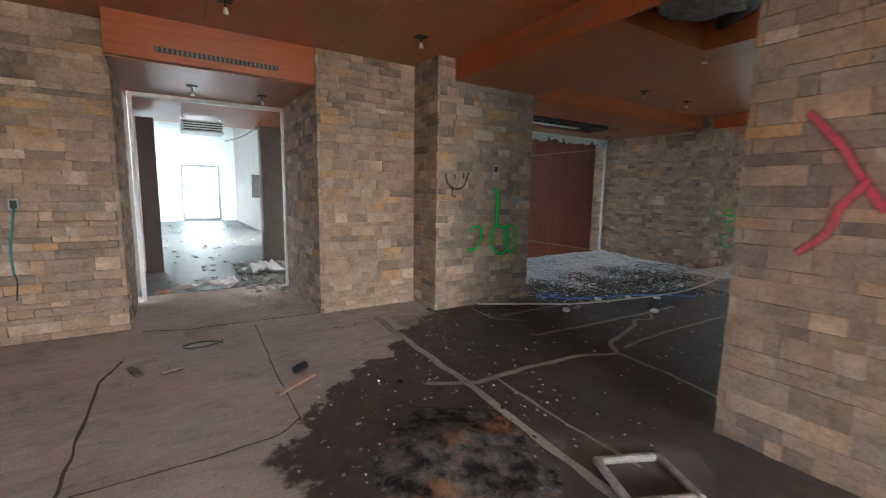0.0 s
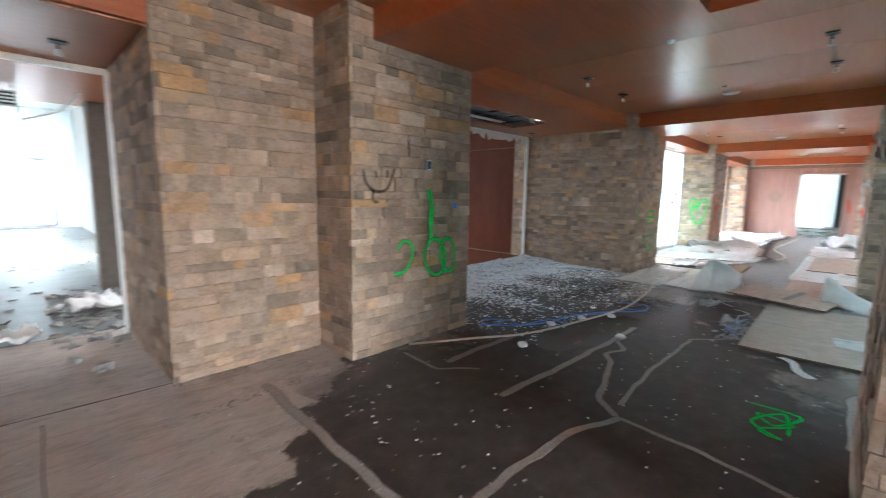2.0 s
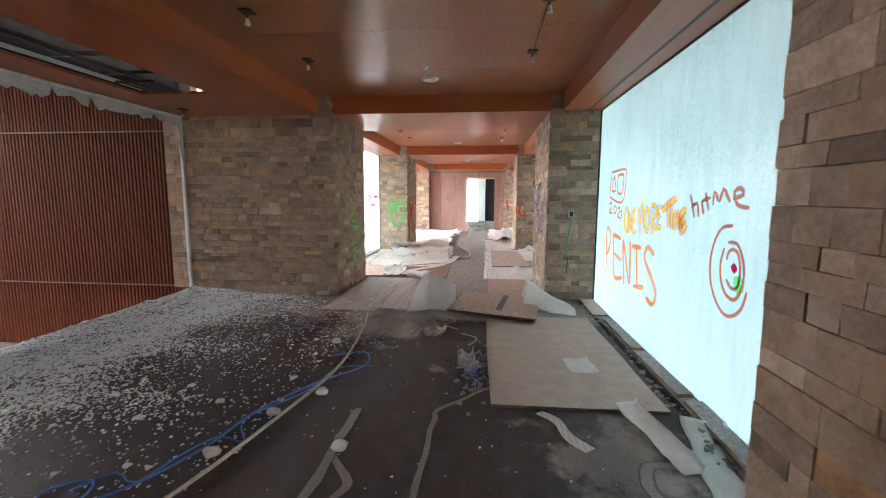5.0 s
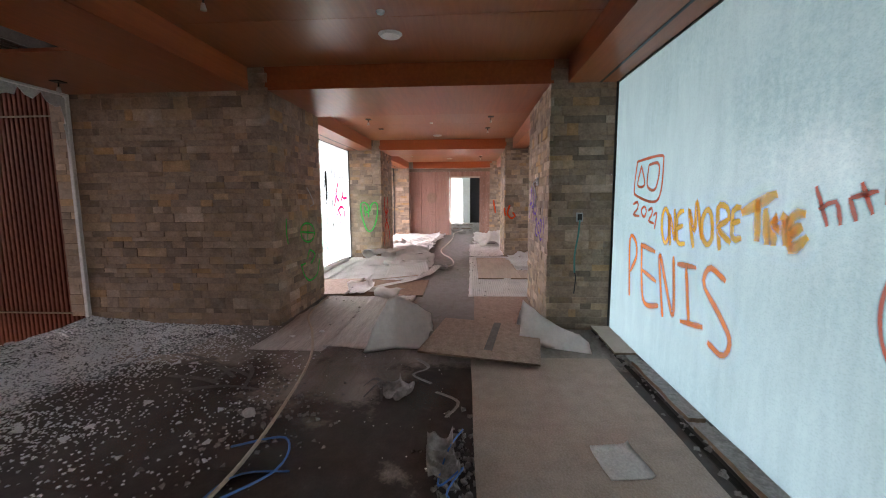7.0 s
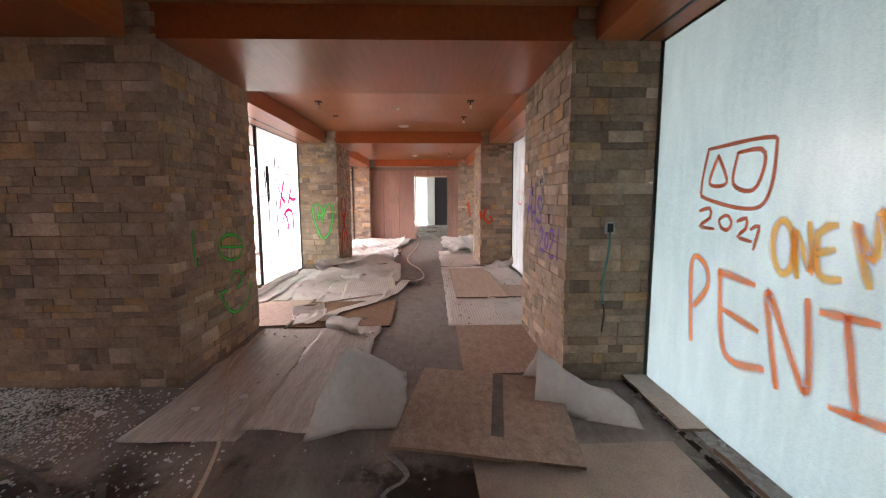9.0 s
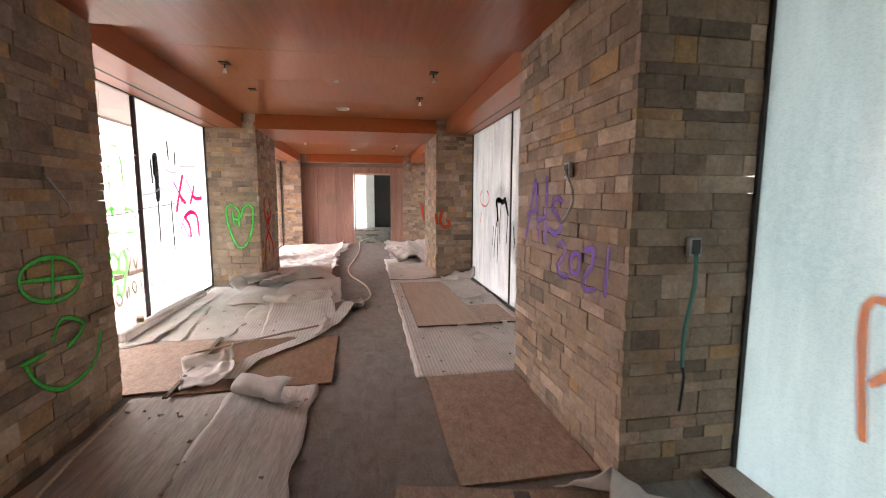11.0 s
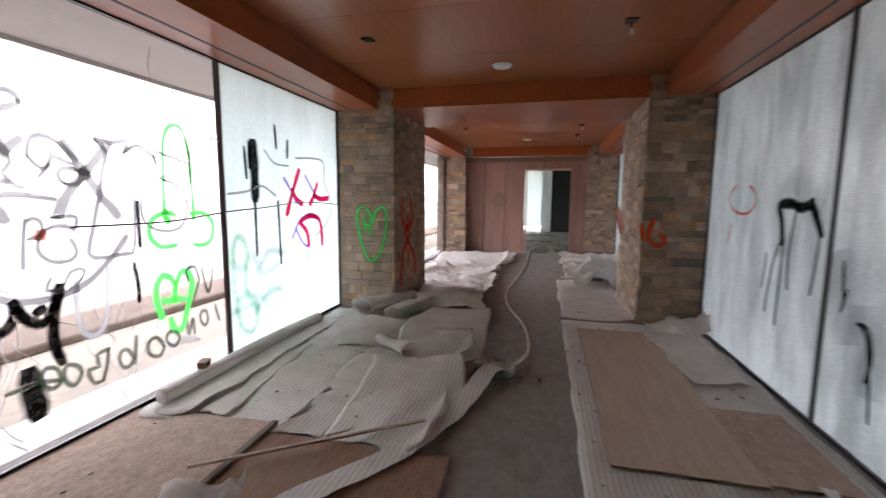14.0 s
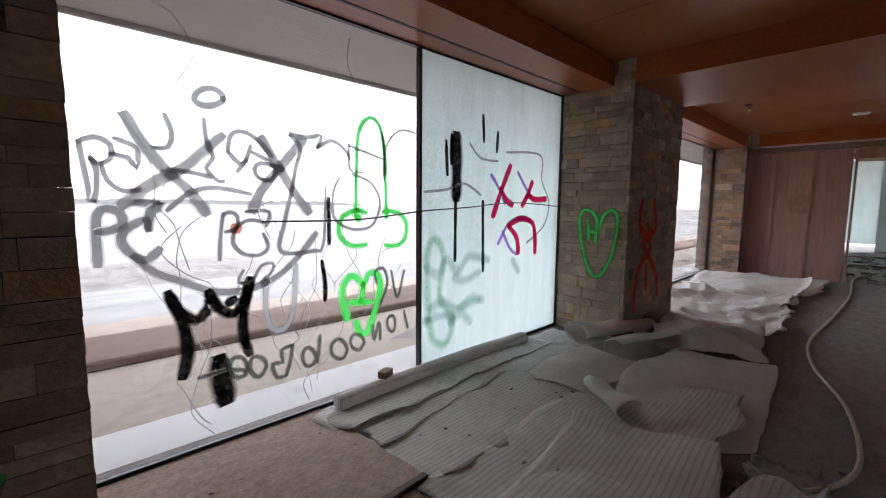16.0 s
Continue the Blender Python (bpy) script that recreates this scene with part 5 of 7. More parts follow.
for k, (ax, ay, bx, by) in enumerate(((7.2, 2.75, 7.4, 2.5), (7.3, 2.55, 7.38, 2.8), (7.15, 2.6, 7.45, 2.66))):
    strip("plastic_strap", [(ax, ay, 0.004), ((ax + bx) / 2, (ay + by) / 2, 0.09), (bx, by, 0.004)], 0.02, STRAP, "thin grey plastic strap curled on the dark floor", "plastic strap", 0.9, 40 + k)
torn_sheet("plastic_scrap", (0.35, 0.16), (6.25, 1.98, 0.002), FILM_GREY, "small crumpled grey plastic scrap beside the board", "plastic scrap", 74, 0.12, 0, 10, 20, 12, 0.05, 0.06, folds=3.0)
torn_sheet("plastic_scrap", (0.35, 0.3), (13.05, 2.4, 0.002), FILM_GREY, "small crumpled grey plastic scrap at the hose end", "plastic scrap", 75, 0.12, 0, 10, 22, 18, 0.05, 0.08, folds=3.0)
# burnt heap near the start
bm = bmesh.new()
for v in bmesh.ops.create_grid(bm, x_segments=40, y_segments=40, size=0.62)["verts"]:
    r = v.co.xy.length / (0.62 * (0.78 + 0.45 * noise.noise(v.co * 2.1 + Vector((3, 1, 0)))))
    v.co.z = max(-0.01, (1 - r) * 0.075 + 0.03 * noise.noise(v.co * 6) * (1.2 - r) + 0.015 * noise.noise(v.co * 19)) if r < 1.05 else -0.02
ash = thing("burn_patch", bm, ASH, "flat heap of ash and charred scraps with rusty patches", "ash heap", smooth=True)
ash.location = (1.3, 1.75, 0.0)
scatter("ash_scraps", 130, lambda r: (1.3 + r.gauss(0, 0.32), 1.75 + r.gauss(0, 0.3), 0.02), (0.005, 0.024), ASH, "burnt scraps on the ash heap", "debris", 15, 0.5)
fr = empty("plastic_tray", (2.0, 1.05, 0.0), "grey dusty plastic tray frame lying on the dark floor", "frame", rz=-25)
for b in ((-0.16, 0.16, 0.1, 0.14, 0, 0.04), (-0.16, 0.16, -0.22, -0.18, 0, 0.04), (-0.2, -0.16, -0.22, 0.14, 0, 0.04), (0.16, 0.2, -0.22, 0.14, 0, 0.04)):
    part("rim", soft_box(b, 0.01), RUBBLE, fr)
can = bmesh.new()
cyl(can, (0, 0, 0), 0.033, 0.11, "x", 18)
cyl(can, (0.11, 0, 0), 0.033, 0.008, "x", 18, 0.026)
cyl(can, (-0.006, 0, 0), 0.027, 0.006, "x", 18)
o = thing("drink_can", can, BLACKMETAL, "dark drink can lying on the concrete", "can", smooth=False)
o.matrix_world = pose(0.78, 3.22, 0.034, 0, 0, 35)
board("wood_chip", (0.36, 0.045, 0.02), (0.6, 2.9, 0.002), PLY, "short pale wooden strip on the concrete", 33, seed=21)
board("dark_scrap", (0.2, 0.05, 0.02), (-0.35, 3.95, 0.002), MORTAR, "dark scrap of timber on the concrete", -70, seed=22)
board("white_scrap", (0.14, 0.03, 0.015), (-0.1, 3.7, 0.002), WHITEPLASTIC, "white plastic scrap on the concrete", 20, seed=23)
board("orange_cap", (0.16, 0.07, 0.05), (-0.2, 6.7, 0.0), ORANGE, "orange plastic piece at the opening", 8, seed=24)
torn_sheet("plastic_bag", (0.8, 0.35), (0.0, 6.6, 0.0), PAPER, "crumpled white plastic sheeting at the opening", "plastic sheet", 41, 0.16, 0, 4, 26, 16, 0.05, 0.06, folds=1.6)
torn_sheet("plastic_bag", (0.6, 0.5), (1.1, 7.3, 0.0), PAPER, "crumpled white plastic sheeting beyond the opening", "plastic sheet", 42, 0.2, 0, 20, 24, 20, 0.05, 0.06, folds=1.5, tip=0.08)
tape = bmesh.new()
for r, h in ((0.05, 0.03), (0.035, 0.034)):
    cyl(tape, (0, 0, 0), r, h, "z", 20)
o = thing("tape_roll", tape, SPLINTER, "small yellow-brown roll of tape on the floor", "tape roll")
o.location = (14.75, 4.62, 0.005)
board("dark_stone", (0.12, 0.07, 0.05), (12.35, 4.9, 0.13), SPLINTER, "brown splinter of wood on the foam roll", 25, seed=25)


# ---- ceiling fittings ----
def spotlight(at, hang=0.11):
    s = empty("spotlight", at, "small ceiling spotlight with black plate and bare bulb", "spotlight", "ceiling spotlights")
    part("plate", soft_box((-0.055, 0.055, -0.05, 0.05, -0.012, 0), 0.003), BLACKMETAL, s)
    bm = bmesh.new()
    cyl(bm, (0, 0, -hang * 0.55), 0.007, hang * 0.55, "z", 8)
    part("stem", bm, BLACKMETAL, s)
    bm = bmesh.new()
    cyl(bm, (0, 0, -hang), 0.024, hang * 0.45, "z", 14, 0.013)
    part("bulb", bm, BULB, s, "pale glass bulb", smooth=True)
    return s


spot = spotlight((6.11, 3.87, ZC))
for x, y in ((7.31, 3.88), (6.08, 1.5), (7.25, 1.5), (12.2, 3.84), (12.15, 1.56), (13.4, 1.57), (2.25, 3.85), (0.5, 4.06), (18.3, 3.85), (18.3, 1.57), (19.6, 1.57)):
    copy_thing(spot, pose(x, y, ZC))
low_spot = copy_thing(spot, pose(8.45, 6.2, ZB))
for x, y in ((0.3, 5.7), (1.05, 5.75)):
    copy_thing(spot, pose(x, y, 2.604))
thing("lamp_plate", soft_box((13.27, 13.37, 3.78, 3.88, ZC - 0.012, ZC), 0.003), BLACKMETAL, "black spotlight plate with no bulb", "lamp plate")


def ceiling_disc(x, y, r, label):
    bm = bmesh.new()
    cyl(bm, (x, y, ZC - 0.022), r * 0.8, 0.022, "z", 24, r)
    thing("ceiling_disc", bm, WHITEPLASTIC, label, "ceiling detector", smooth=False)


for x, y in ((8.16, 2.66), (14.35, 2.71), (20.2, 2.7)):
    ceiling_disc(x, y, 0.11, "flat pale round ceiling speaker cover")
for x, y in ((7.68, 2.65), (12.68, 2.7), (5.35, 2.65)):
    ceiling_disc(x, y, 0.035, "small pale sprinkler cap in the ceiling")
thing("ceiling_wire", tube_bm([(6.1, 1.5, 2.995), (6.6, 1.5, 2.97), (7.25, 1.5, 2.99)], 0.005, 6), BLACKMETAL, "loose black wire between spotlights", "wire")

# air slots in the beams
vent = empty("beam_vent", (-0.02, 4.815, 2.69), "dark slotted air vent in the beam", "air vent")
part("backing", box_bm(0, 1.08, -0.003, 0.003, 0, 0.05), BLACKMETAL, vent)
fin = mesh_of("fin", box_bm(0, 0.014, -0.009, -0.003, 0, 0.05), SPLINTER)
for i in range(27):
    f = new("fin", fin)
    f.parent = vent
    f.location = (i * 0.04 + 0.01, 0, 0)
vent = empty("beam_vent", (2.925, 2.25, 2.84), "pale slotted air vent in the beam", "air vent")
part("backing", box_bm(-0.004, 0.002, 0, 1.0, 0, 0.085), SPLINTER, vent)
for i in range(5):
    part("fin", box_bm(-0.009, -0.004, 0, 1.0, 0.006 + i * 0.016, 0.014 + i * 0.016), BEAM, vent)
# torn veneer hanging in the open beam
torn_sheet("torn_panel", (0.75, 0.8), (3.05, 1.15, 2.80), RUBBLE, "torn grey ceiling lining hanging in the beam", "torn panel", 51, 0.12, 0, 6, 20, 20, 0.08, 0.1, folds=1.3)
thing("duct_hose", tube_bm([(3.0, 1.2, 2.9), (3.3, 1.3, 2.82), (3.7, 1.5, 2.85), (4.1, 1.9, 2.92)], 0.05, 10), BLACKMETAL, "black flexible duct in the torn beam", "duct", smooth=True)


# ---- boxes and conduits on the stone ----
def wall_box(at, rz, label, tail):
    b = empty("socket_box", at, label, "socket box", "socket boxes", rz=rz)
    part("box", soft_box((-0.035, 0.035, -0.03, 0.0, -0.05, 0.05), 0.004), GREYBOX, b)
    part("recess", box_bm(-0.024, 0.024, -0.033, -0.0305, -0.036, 0.036), BLACKMETAL, b)
    if tail:
        part("conduit", tube_bm([(0, -0.035, -0.03), (-0.02, -0.06, -0.2), (-0.05, -0.05, -0.42), (-0.045, -0.045, -0.62)], 0.01, 8), TEAL, b, "teal flexible conduit", smooth=True)
        part("cable_end", tube_bm([(-0.045, -0.045, -0.62), (-0.03, -0.045, -0.68), (-0.045, -0.045, -0.86)], 0.007, 6), BLACKMETAL, b, "black cable end")
    return b


wall_box((8.975, 0.72, 1.3), -90, "metal socket box with a teal conduit hanging down", True)
wall_box((-1.15, 5.135, 1.28), 0, "metal socket box with a teal conduit hanging down", True)
wall_box((3.55, 4.215, 1.75), 0, "metal socket box set in the stone", False)
wb = wall_box((3.35, 1.075, 1.72), 180, "metal socket box with tangled white wires", False)
part("wire_loop", tube_bm([(0.0, -0.04, 0.0), (0.05, -0.07, 0.04), (-0.03, -0.08, 0.05), (-0.05, -0.06, -0.03), (0.04, -0.07, -0.04), (0.05, -0.06, 0.03), (0.0, -0.05, -0.06)], 0.006, 6, 0.03), WHITEPLASTIC, wb, "white wires")
part("orange_wire", tube_bm([(0.0, -0.04, 0.0), (0.03, -0.09, 0.01), (-0.02, -0.09, -0.02)], 0.005, 6, 0.03), ORANGE, wb, "orange wire end")
wb = wall_box((9.62, 1.075, 1.72), 180, "metal socket box with pale wires sticking out", False)
part("wire_loop", tube_bm([(0, -0.03, 0), (0.1, -0.08, -0.03), (0.16, -0.06, -0.15), (0.1, -0.05, -0.25), (0.0, -0.05, -0.33)], 0.008, 6, 0.03), GREYBOX, wb, "pale wires")
thing("conduit_stub", tube_bm([(9.95, 4.2, 1.68), (10.02, 4.16, 1.55), (10.1, 4.17, 1.45), (10.06, 4.2, 1.42)], 0.006, 6), GREYBOX, "grey wire sticking out of the stone", "wire")

# ---- opening to the passage ----
of = structure("door_frame_1", soft_box((-0.36, -0.31, 6.42, 6.5, 0, 2.6), 0.004), WHITEMETAL, "pale door frame post of the opening", "door frame")
structure("door_frame_2", soft_box((1.42, 1.47, 6.42, 6.5, 0, 2.6), 0.004), WHITEMETAL, "pale door frame post of the opening", "door frame")
structure("door_frame_3", soft_box((-0.31, 1.42, 6.42, 6.5, 2.55, 2.6), 0.004), WHITEMETAL, "pale door frame head of the opening", "door frame")
unit = empty("ceiling_unit", (0.55, 8.6, 2.4), "dark metal fan unit hanging from the ceiling", "fan unit")
part("casing", soft_box((-0.32, 0.32, -0.3, 0.3, 0, 0.18), 0.01), GREYBOX, unit)
for k in range(4):
    part("louvre", soft_box((-0.29, 0.29, -0.315, -0.302, 0.02 + k * 0.04, 0.04 + k * 0.04), 0.003), BLACKMETAL, unit)
for x in (-0.28, 0.28):
    part("hanger", soft_box((x - 0.01, x + 0.01, -0.01, 0.01, 0.18, 0.27), 0.002), GREYBOX, unit)
thing("passage_door", soft_box((-0.40, -0.15, 8.6, 8.65, 0, 2.6), 0.006), DARKDOOR, "dark brown open door leaf on edge", "door")
door = empty("end_door", (0.4, 21.9, 0), "white framed glazed door in the end wall", "door")
for b in ((0, 0.12, 0, 0.08, 0, 2.5), (1.43, 1.55, 0, 0.08, 0, 2.5), (0.12, 1.43, 0, 0.08, 2.38, 2.5), (0.12, 1.43, 0, 0.08, 0, 0.15)):
    part("rail", soft_box(b, 0.01), GREYBOX, door)
p = part("pane", box_bm(0.12, 1.43, 0.035, 0.045, 0.15, 2.38), CLEAR, door)
p.visible_shadow = False
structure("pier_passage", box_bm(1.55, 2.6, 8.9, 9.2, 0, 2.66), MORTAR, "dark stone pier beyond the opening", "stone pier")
thing("slung_cable", tube_bm([(1.4, 8.0, 2.6), (1.2, 8.3, 2.4), (0.9, 8.6, 2.3)], 0.012, 8), WHITEPLASTIC, "white pipe slung below the ceiling", "pipe")
thing("wall_panel_box", soft_box((2.1, 2.55, 14, 14.3, 1.2, 1.9), 0.01), BLACKMETAL, "black box fixed in the passage", "box")

# ---- end partition: plywood, studs and plastic film ----
part_wall = empty("wall_end", (21.95, 0, 0), "plywood partition behind clear plastic film with a doorway", "partition", kind="structure")
for y0, y1, z0, z1 in ((2.80, 3.4, 0, 2.62), (3.404, 4.0, 0, 2.62), (4.004, 4.5, 0, 2.62), (1.05, 1.52, 0, 2.62), (1.524, 2.796, 2.42, 2.62)):
    part("plywood_panel", box_bm(0, 0.03, y0, y1, z0, z1), PLYRED, part_wall)
for y in (1.53, 2.75, 3.4, 4.0, 4.46):
    part("stud", soft_box((-0.04, -0.002, y - 0.02, y + 0.02, 0, 2.6), 0.003), PLYRED, part_wall)
part("head_rail", soft_box((-0.04, -0.002, 1.05, 4.5, 2.62, 2.74), 0.003), SPLINTER, part_wall)
part("head_rail", soft_box((-0.04, -0.002, 1.55, 2.73, 2.36, 2.42), 0.003), PLY, part_wall)
bm = bmesh.new()
bmesh.ops.create_grid(bm, x_segments=40, y_segments=30, size=0.5)
for v in bm.verts:
    y, z = 2.78 + (v.co.x + 0.5) * 1.72, 0.02 + (v.co.y + 0.5) * 2.6
    v.co = Vector((-0.07 - 0.03 * noise.noise(Vector((y * 4, z * 0.8, 0))), y, z))
part("film", bm, FILM, part_wall, "clear plastic film", smooth=True)
bm = bmesh.new()
bmesh.ops.create_grid(bm, x_segments=16, y_segments=30, size=0.5)
for v in bm.verts:
    y, z = 1.1 + (v.co.x + 0.5) * 0.42, 0.02 + (v.co.y + 0.5) * 2.5
    v.co = Vector((-0.07 - 0.05 * noise.noise(Vector((y * 7, z * 0.9, 3))), y, z))
part("film", bm, FILM, part_wall, "clear plastic film", smooth=True)
bm = bmesh.new()
cyl(bm, (-0.045, 3.53, 1.55), 0.22, 0.005, "x", 24)
part("painted_disc", bm, OSB_DARK, part_wall, "round ochre patch")
structure("wall_end_side", box_bm(22.0, 22.2, -0.2, 1.05, 0, 3.1), GREYWALL, "grey wall beside the partition", "wall")
structure("wall_end_side_2", box_bm(22.0, 22.2, 4.5, 5.4, 0, 3.1), GREYWALL, "grey wall beside the partition", "wall")
structure("wall_end_top", box_bm(22.0, 22.2, 1.05, 4.5, 2.75, 3.1), GREYWALL, "grey wall above the partition", "wall")
board("dark_plank", (1.5, 0.12, 0.05), (25.5, 1.9, 0.0), BLACKMETAL, "dark fallen plank in the room beyond", 80, seed=31)
board("dark_plank", (1.3, 0.1, 0.04), (28.5, 1.8, 0.0), BLACKMETAL, "dark fallen plank in the room beyond", 100, seed=32)


# ---- sprayed strokes ----
def spray(axis, plane, width, mat, label, strokes, name="graffiti", category="graffiti"):
    """Strokes of paint on a plane, each a part of one drawing; two coordinates along the plane for each point."""
    drawing = None
    for n, stroke in enumerate(strokes):
        bm = bmesh.new()
        uv = bm.loops.layers.uv.new("across")
        line = smooth_line(stroke, 0.03)
        prev = None
        for i, p in enumerate(line):
            d = line[min(i + 1, len(line) - 1)] - line[max(i - 1, 0)]
            d = d.normalized() if d.length > 1e-6 else Vector((1, 0))
            side = Vector((-d.y, d.x))
            w = width * 0.62 * (1 + 0.25 * noise.noise(Vector((p.x * 6, p.y * 6, n))))
            if i in (0, len(line) - 1):
                p = p + d * (0.3 * width) * (1 if i else -1)
                w *= 0.7
            lift = 0.0006 * n
            row = []
            for s in (-1, 1):
                q = p + side * w * s
                out = {"x": (plane - lift, q.x, q.y), "y": (q.x, plane + (lift if plane < 2 else -lift), q.y), "z": (q.x, q.y, plane + lift)}[axis]
                row.append(bm.verts.new(out))
            if prev:
                f = bm.faces.new((prev[0], prev[1], row[1], row[0]))
                for loop, u in zip(f.loops, (0, 1, 1, 0)):
                    loop[uv].uv = (u, 0.5)
            prev = row
        if len(strokes) == 1:
            drawing = thing(name, bm, mat, label, category)
            drawing.visible_shadow = False
        else:
            if drawing is None:
                drawing = tagged(new(name), label, category)
            part("stroke", bm, mat, drawing).visible_shadow = False
    return drawing


# pale adhesive lines on the bitumen
for k, pts in enumerate(([(1.95, 4.3), (1.9, 3.6), (1.86, 2.4), (1.78, 1.5), (1.76, 1.0)], [(1.6, 2.53), (1.92, 2.36), (2.43, 2.37), (3.05, 2.33), (3.42, 2.18)],
                         [(3.12, 2.93), (4.1, 2.87), (5.53, 2.84)], [(4.97, 2.84), (4.74, 2.67), (4.49, 2.74), (4.36, 2.63), (3.6, 2.4), (3.43, 2.2)],
                         [(3.42, 2.18), (3.38, 1.7), (3.27, 1.2)], [(5.98, 1.9), (5.57, 2.28), (4.4, 2.31), (3.62, 2.26)], [(3.29, 3.64), (3.8, 3.66), (4.42, 3.61)],
                         [(5.1, 0.7), (5.07, 0.99), (4.9, 1.06), (4.3, 1.04), (4.05, 1.05)], [(3.14, 4.06), (3.12, 3.6), (3.37, 3.36)], [(2.1, 2.33), (2.06, 1.7), (2.07, 1.1)])):
    wide = (0.07, 0.06, 0.065, 0.055, 0.04, 0.04, 0.08, 0.07, 0.04, 0.03)[k]
    wavy = [(x + 0.02 * noise.noise(Vector((x * 5, y * 5, k))), y + 0.02 * noise.noise(Vector((x * 5, y * 5, k + 4)))) for x, y in polyline(pts, 0.12)]
    spray("z", 0.003, wide, SPRAY_ADHESIVE, "pale adhesive line on the dark floor", [wavy], "adhesive_line", "adhesive line")
for k, pts in enumerate(([(4.3, 3.2), (5.2, 3.0), (5.8, 3.05)], [(4.4, 1.3), (5.2, 1.2), (5.6, 1.5)], [(6.4, 3.3), (7.2, 3.1), (8.2, 3.2)], [(1.1, 2.4), (1.7, 1.6), (2.3, 1.0)], [(2.2, 3.9), (3.0, 4.05), (4.0, 3.9)], [(6.2, 4.1), (7.4, 3.9), (8.6, 4.0)], [(7.2, 2.2), (7.8, 2.7), (8.6, 2.9)])):
    spray("z", 0.0015, 0.42, SPRAY_DUST, "faint dusty smear over the dark floor", [pts], "dust_smear", "dust smear")
rnd = random.Random(23)
for k in range(34):
    x, z = rnd.choice((rnd.gauss(11.0, 0.16), rnd.gauss(11.75, 0.2), rnd.uniform(10.8, 12.6))), rnd.choice((rnd.uniform(0.05, 0.9), rnd.uniform(0.05, 0.9), rnd.uniform(0.9, 2.2)))
    crack = [(x, z)]
    for i in range(4):
        x, z = x + rnd.uniform(-0.12, 0.12), z + rnd.uniform(0.04, 0.2)
        crack.append((x, z))
    spray("y", 5.062, 0.006, SPRAY_GREY_GLASS if k % 3 else SPRAY_PALE_GLASS, "fine crack line in the clear pane", [crack], "glass_crack", "glass crack")


# ---- sprayed and drawn marks ----
spray("y", 4.21, 0.045, SPRAY_GREEN, "bright green sprayed digit and two rings on stone", [
    [(3.19, 0.96), (3.25, 1.03), (3.35, 0.99), (3.36, 0.87), (3.28, 0.75), (3.15, 0.72)],
    [(3.83, 0.83), (3.8, 0.71), (3.72, 0.65), (3.62, 0.68), (3.54, 0.78), (3.53, 0.91), (3.59, 1.0), (3.69, 1.02), (3.78, 0.95), (3.83, 0.83)],
    [(3.96, 0.84), (3.95, 0.72), (3.9, 0.66), (3.82, 0.69), (3.77, 0.79), (3.76, 0.91), (3.79, 1.0), (3.86, 1.02), (3.93, 0.96), (3.96, 0.84)],
])
spray("y", 4.21, 0.08, SPRAY_GREEN, "thick bright green sprayed stroke on stone", [
    [(3.58, 1.5), (3.62, 1.36), (3.61, 1.21), (3.61, 1.03)],
])
spray("y", 4.21, 0.035, SPRAY_BROWN, "brown sprayed smiling face on stone", [
    [(2.8, 1.67), (2.83, 1.56), (2.93, 1.49), (3.06, 1.52), (3.14, 1.69)],
    [(2.93, 1.66), (2.94, 1.62)],
    [(3.06, 1.67), (3.06, 1.62)],
    [(2.9, 1.49), (2.9, 1.41), (2.95, 1.4)],
])
spray("y", 4.21, 0.035, SPRAY_GREEN, "green sprayed digits and face on stone", [
    [(9.27, 1.27), (9.26, 1.12), (9.29, 0.97)],
    [(10.21, 1.03), (10.13, 0.95), (9.97, 0.92), (9.8, 0.96), (9.71, 1.04), (9.72, 1.13), (9.83, 1.18), (10.0, 1.18), (10.15, 1.12), (10.21, 1.03)],
    [(9.72, 1.08), (10.21, 1.03)],
    [(9.96, 1.18), (9.93, 0.92)],
    [(9.67, 0.64), (9.76, 0.48), (9.96, 0.37), (10.24, 0.42), (10.35, 0.61)],
    [(9.82, 0.64), (9.66, 0.63)],
    [(9.89, 0.69), (9.99, 0.8), (10.18, 0.71), (10.02, 0.61)],
])
spray("x", 15.03, 0.05, SPRAY_GREEN, "green sprayed heart outline on stone", [
    [(4.53, 1.21), (4.49, 1.37), (4.39, 1.43), (4.33, 1.32), (4.37, 0.97), (4.49, 0.71), (4.62, 0.72), (4.74, 1.06), (4.77, 1.36), (4.69, 1.43), (4.59, 1.37), (4.54, 1.21)],
    [(4.67, 1.32), (4.65, 1.1)],
    [(4.57, 1.24), (4.57, 1.06)],
    [(4.64, 1.19), (4.57, 1.17)],
])
spray("y", 4.21, 0.087, SPRAY_RED, "red sprayed stick figure on stone", [
    [(15.37, 1.54), (15.35, 1.26), (15.68, 1.01), (15.36, 0.74), (15.27, 0.3)],
    [(15.72, 1.54), (15.81, 1.21), (15.47, 1.06), (15.88, 0.69), (16.0, 0.39)],
    [(15.58, 0.79), (15.62, 0.51)],
    [(15.56, 1.28), (15.65, 1.08)],
])
spray("x", 15.03, 0.06, SPRAY_ORANGE, "orange sprayed marks on stone", [
    [(1.34, 1.45), (1.3, 1.16)],
    [(1.07, 1.26), (1.05, 1.09)],
    [(0.94, 1.32), (0.99, 1.13), (0.9, 1.01), (0.8, 1.06), (0.85, 1.15)],
])
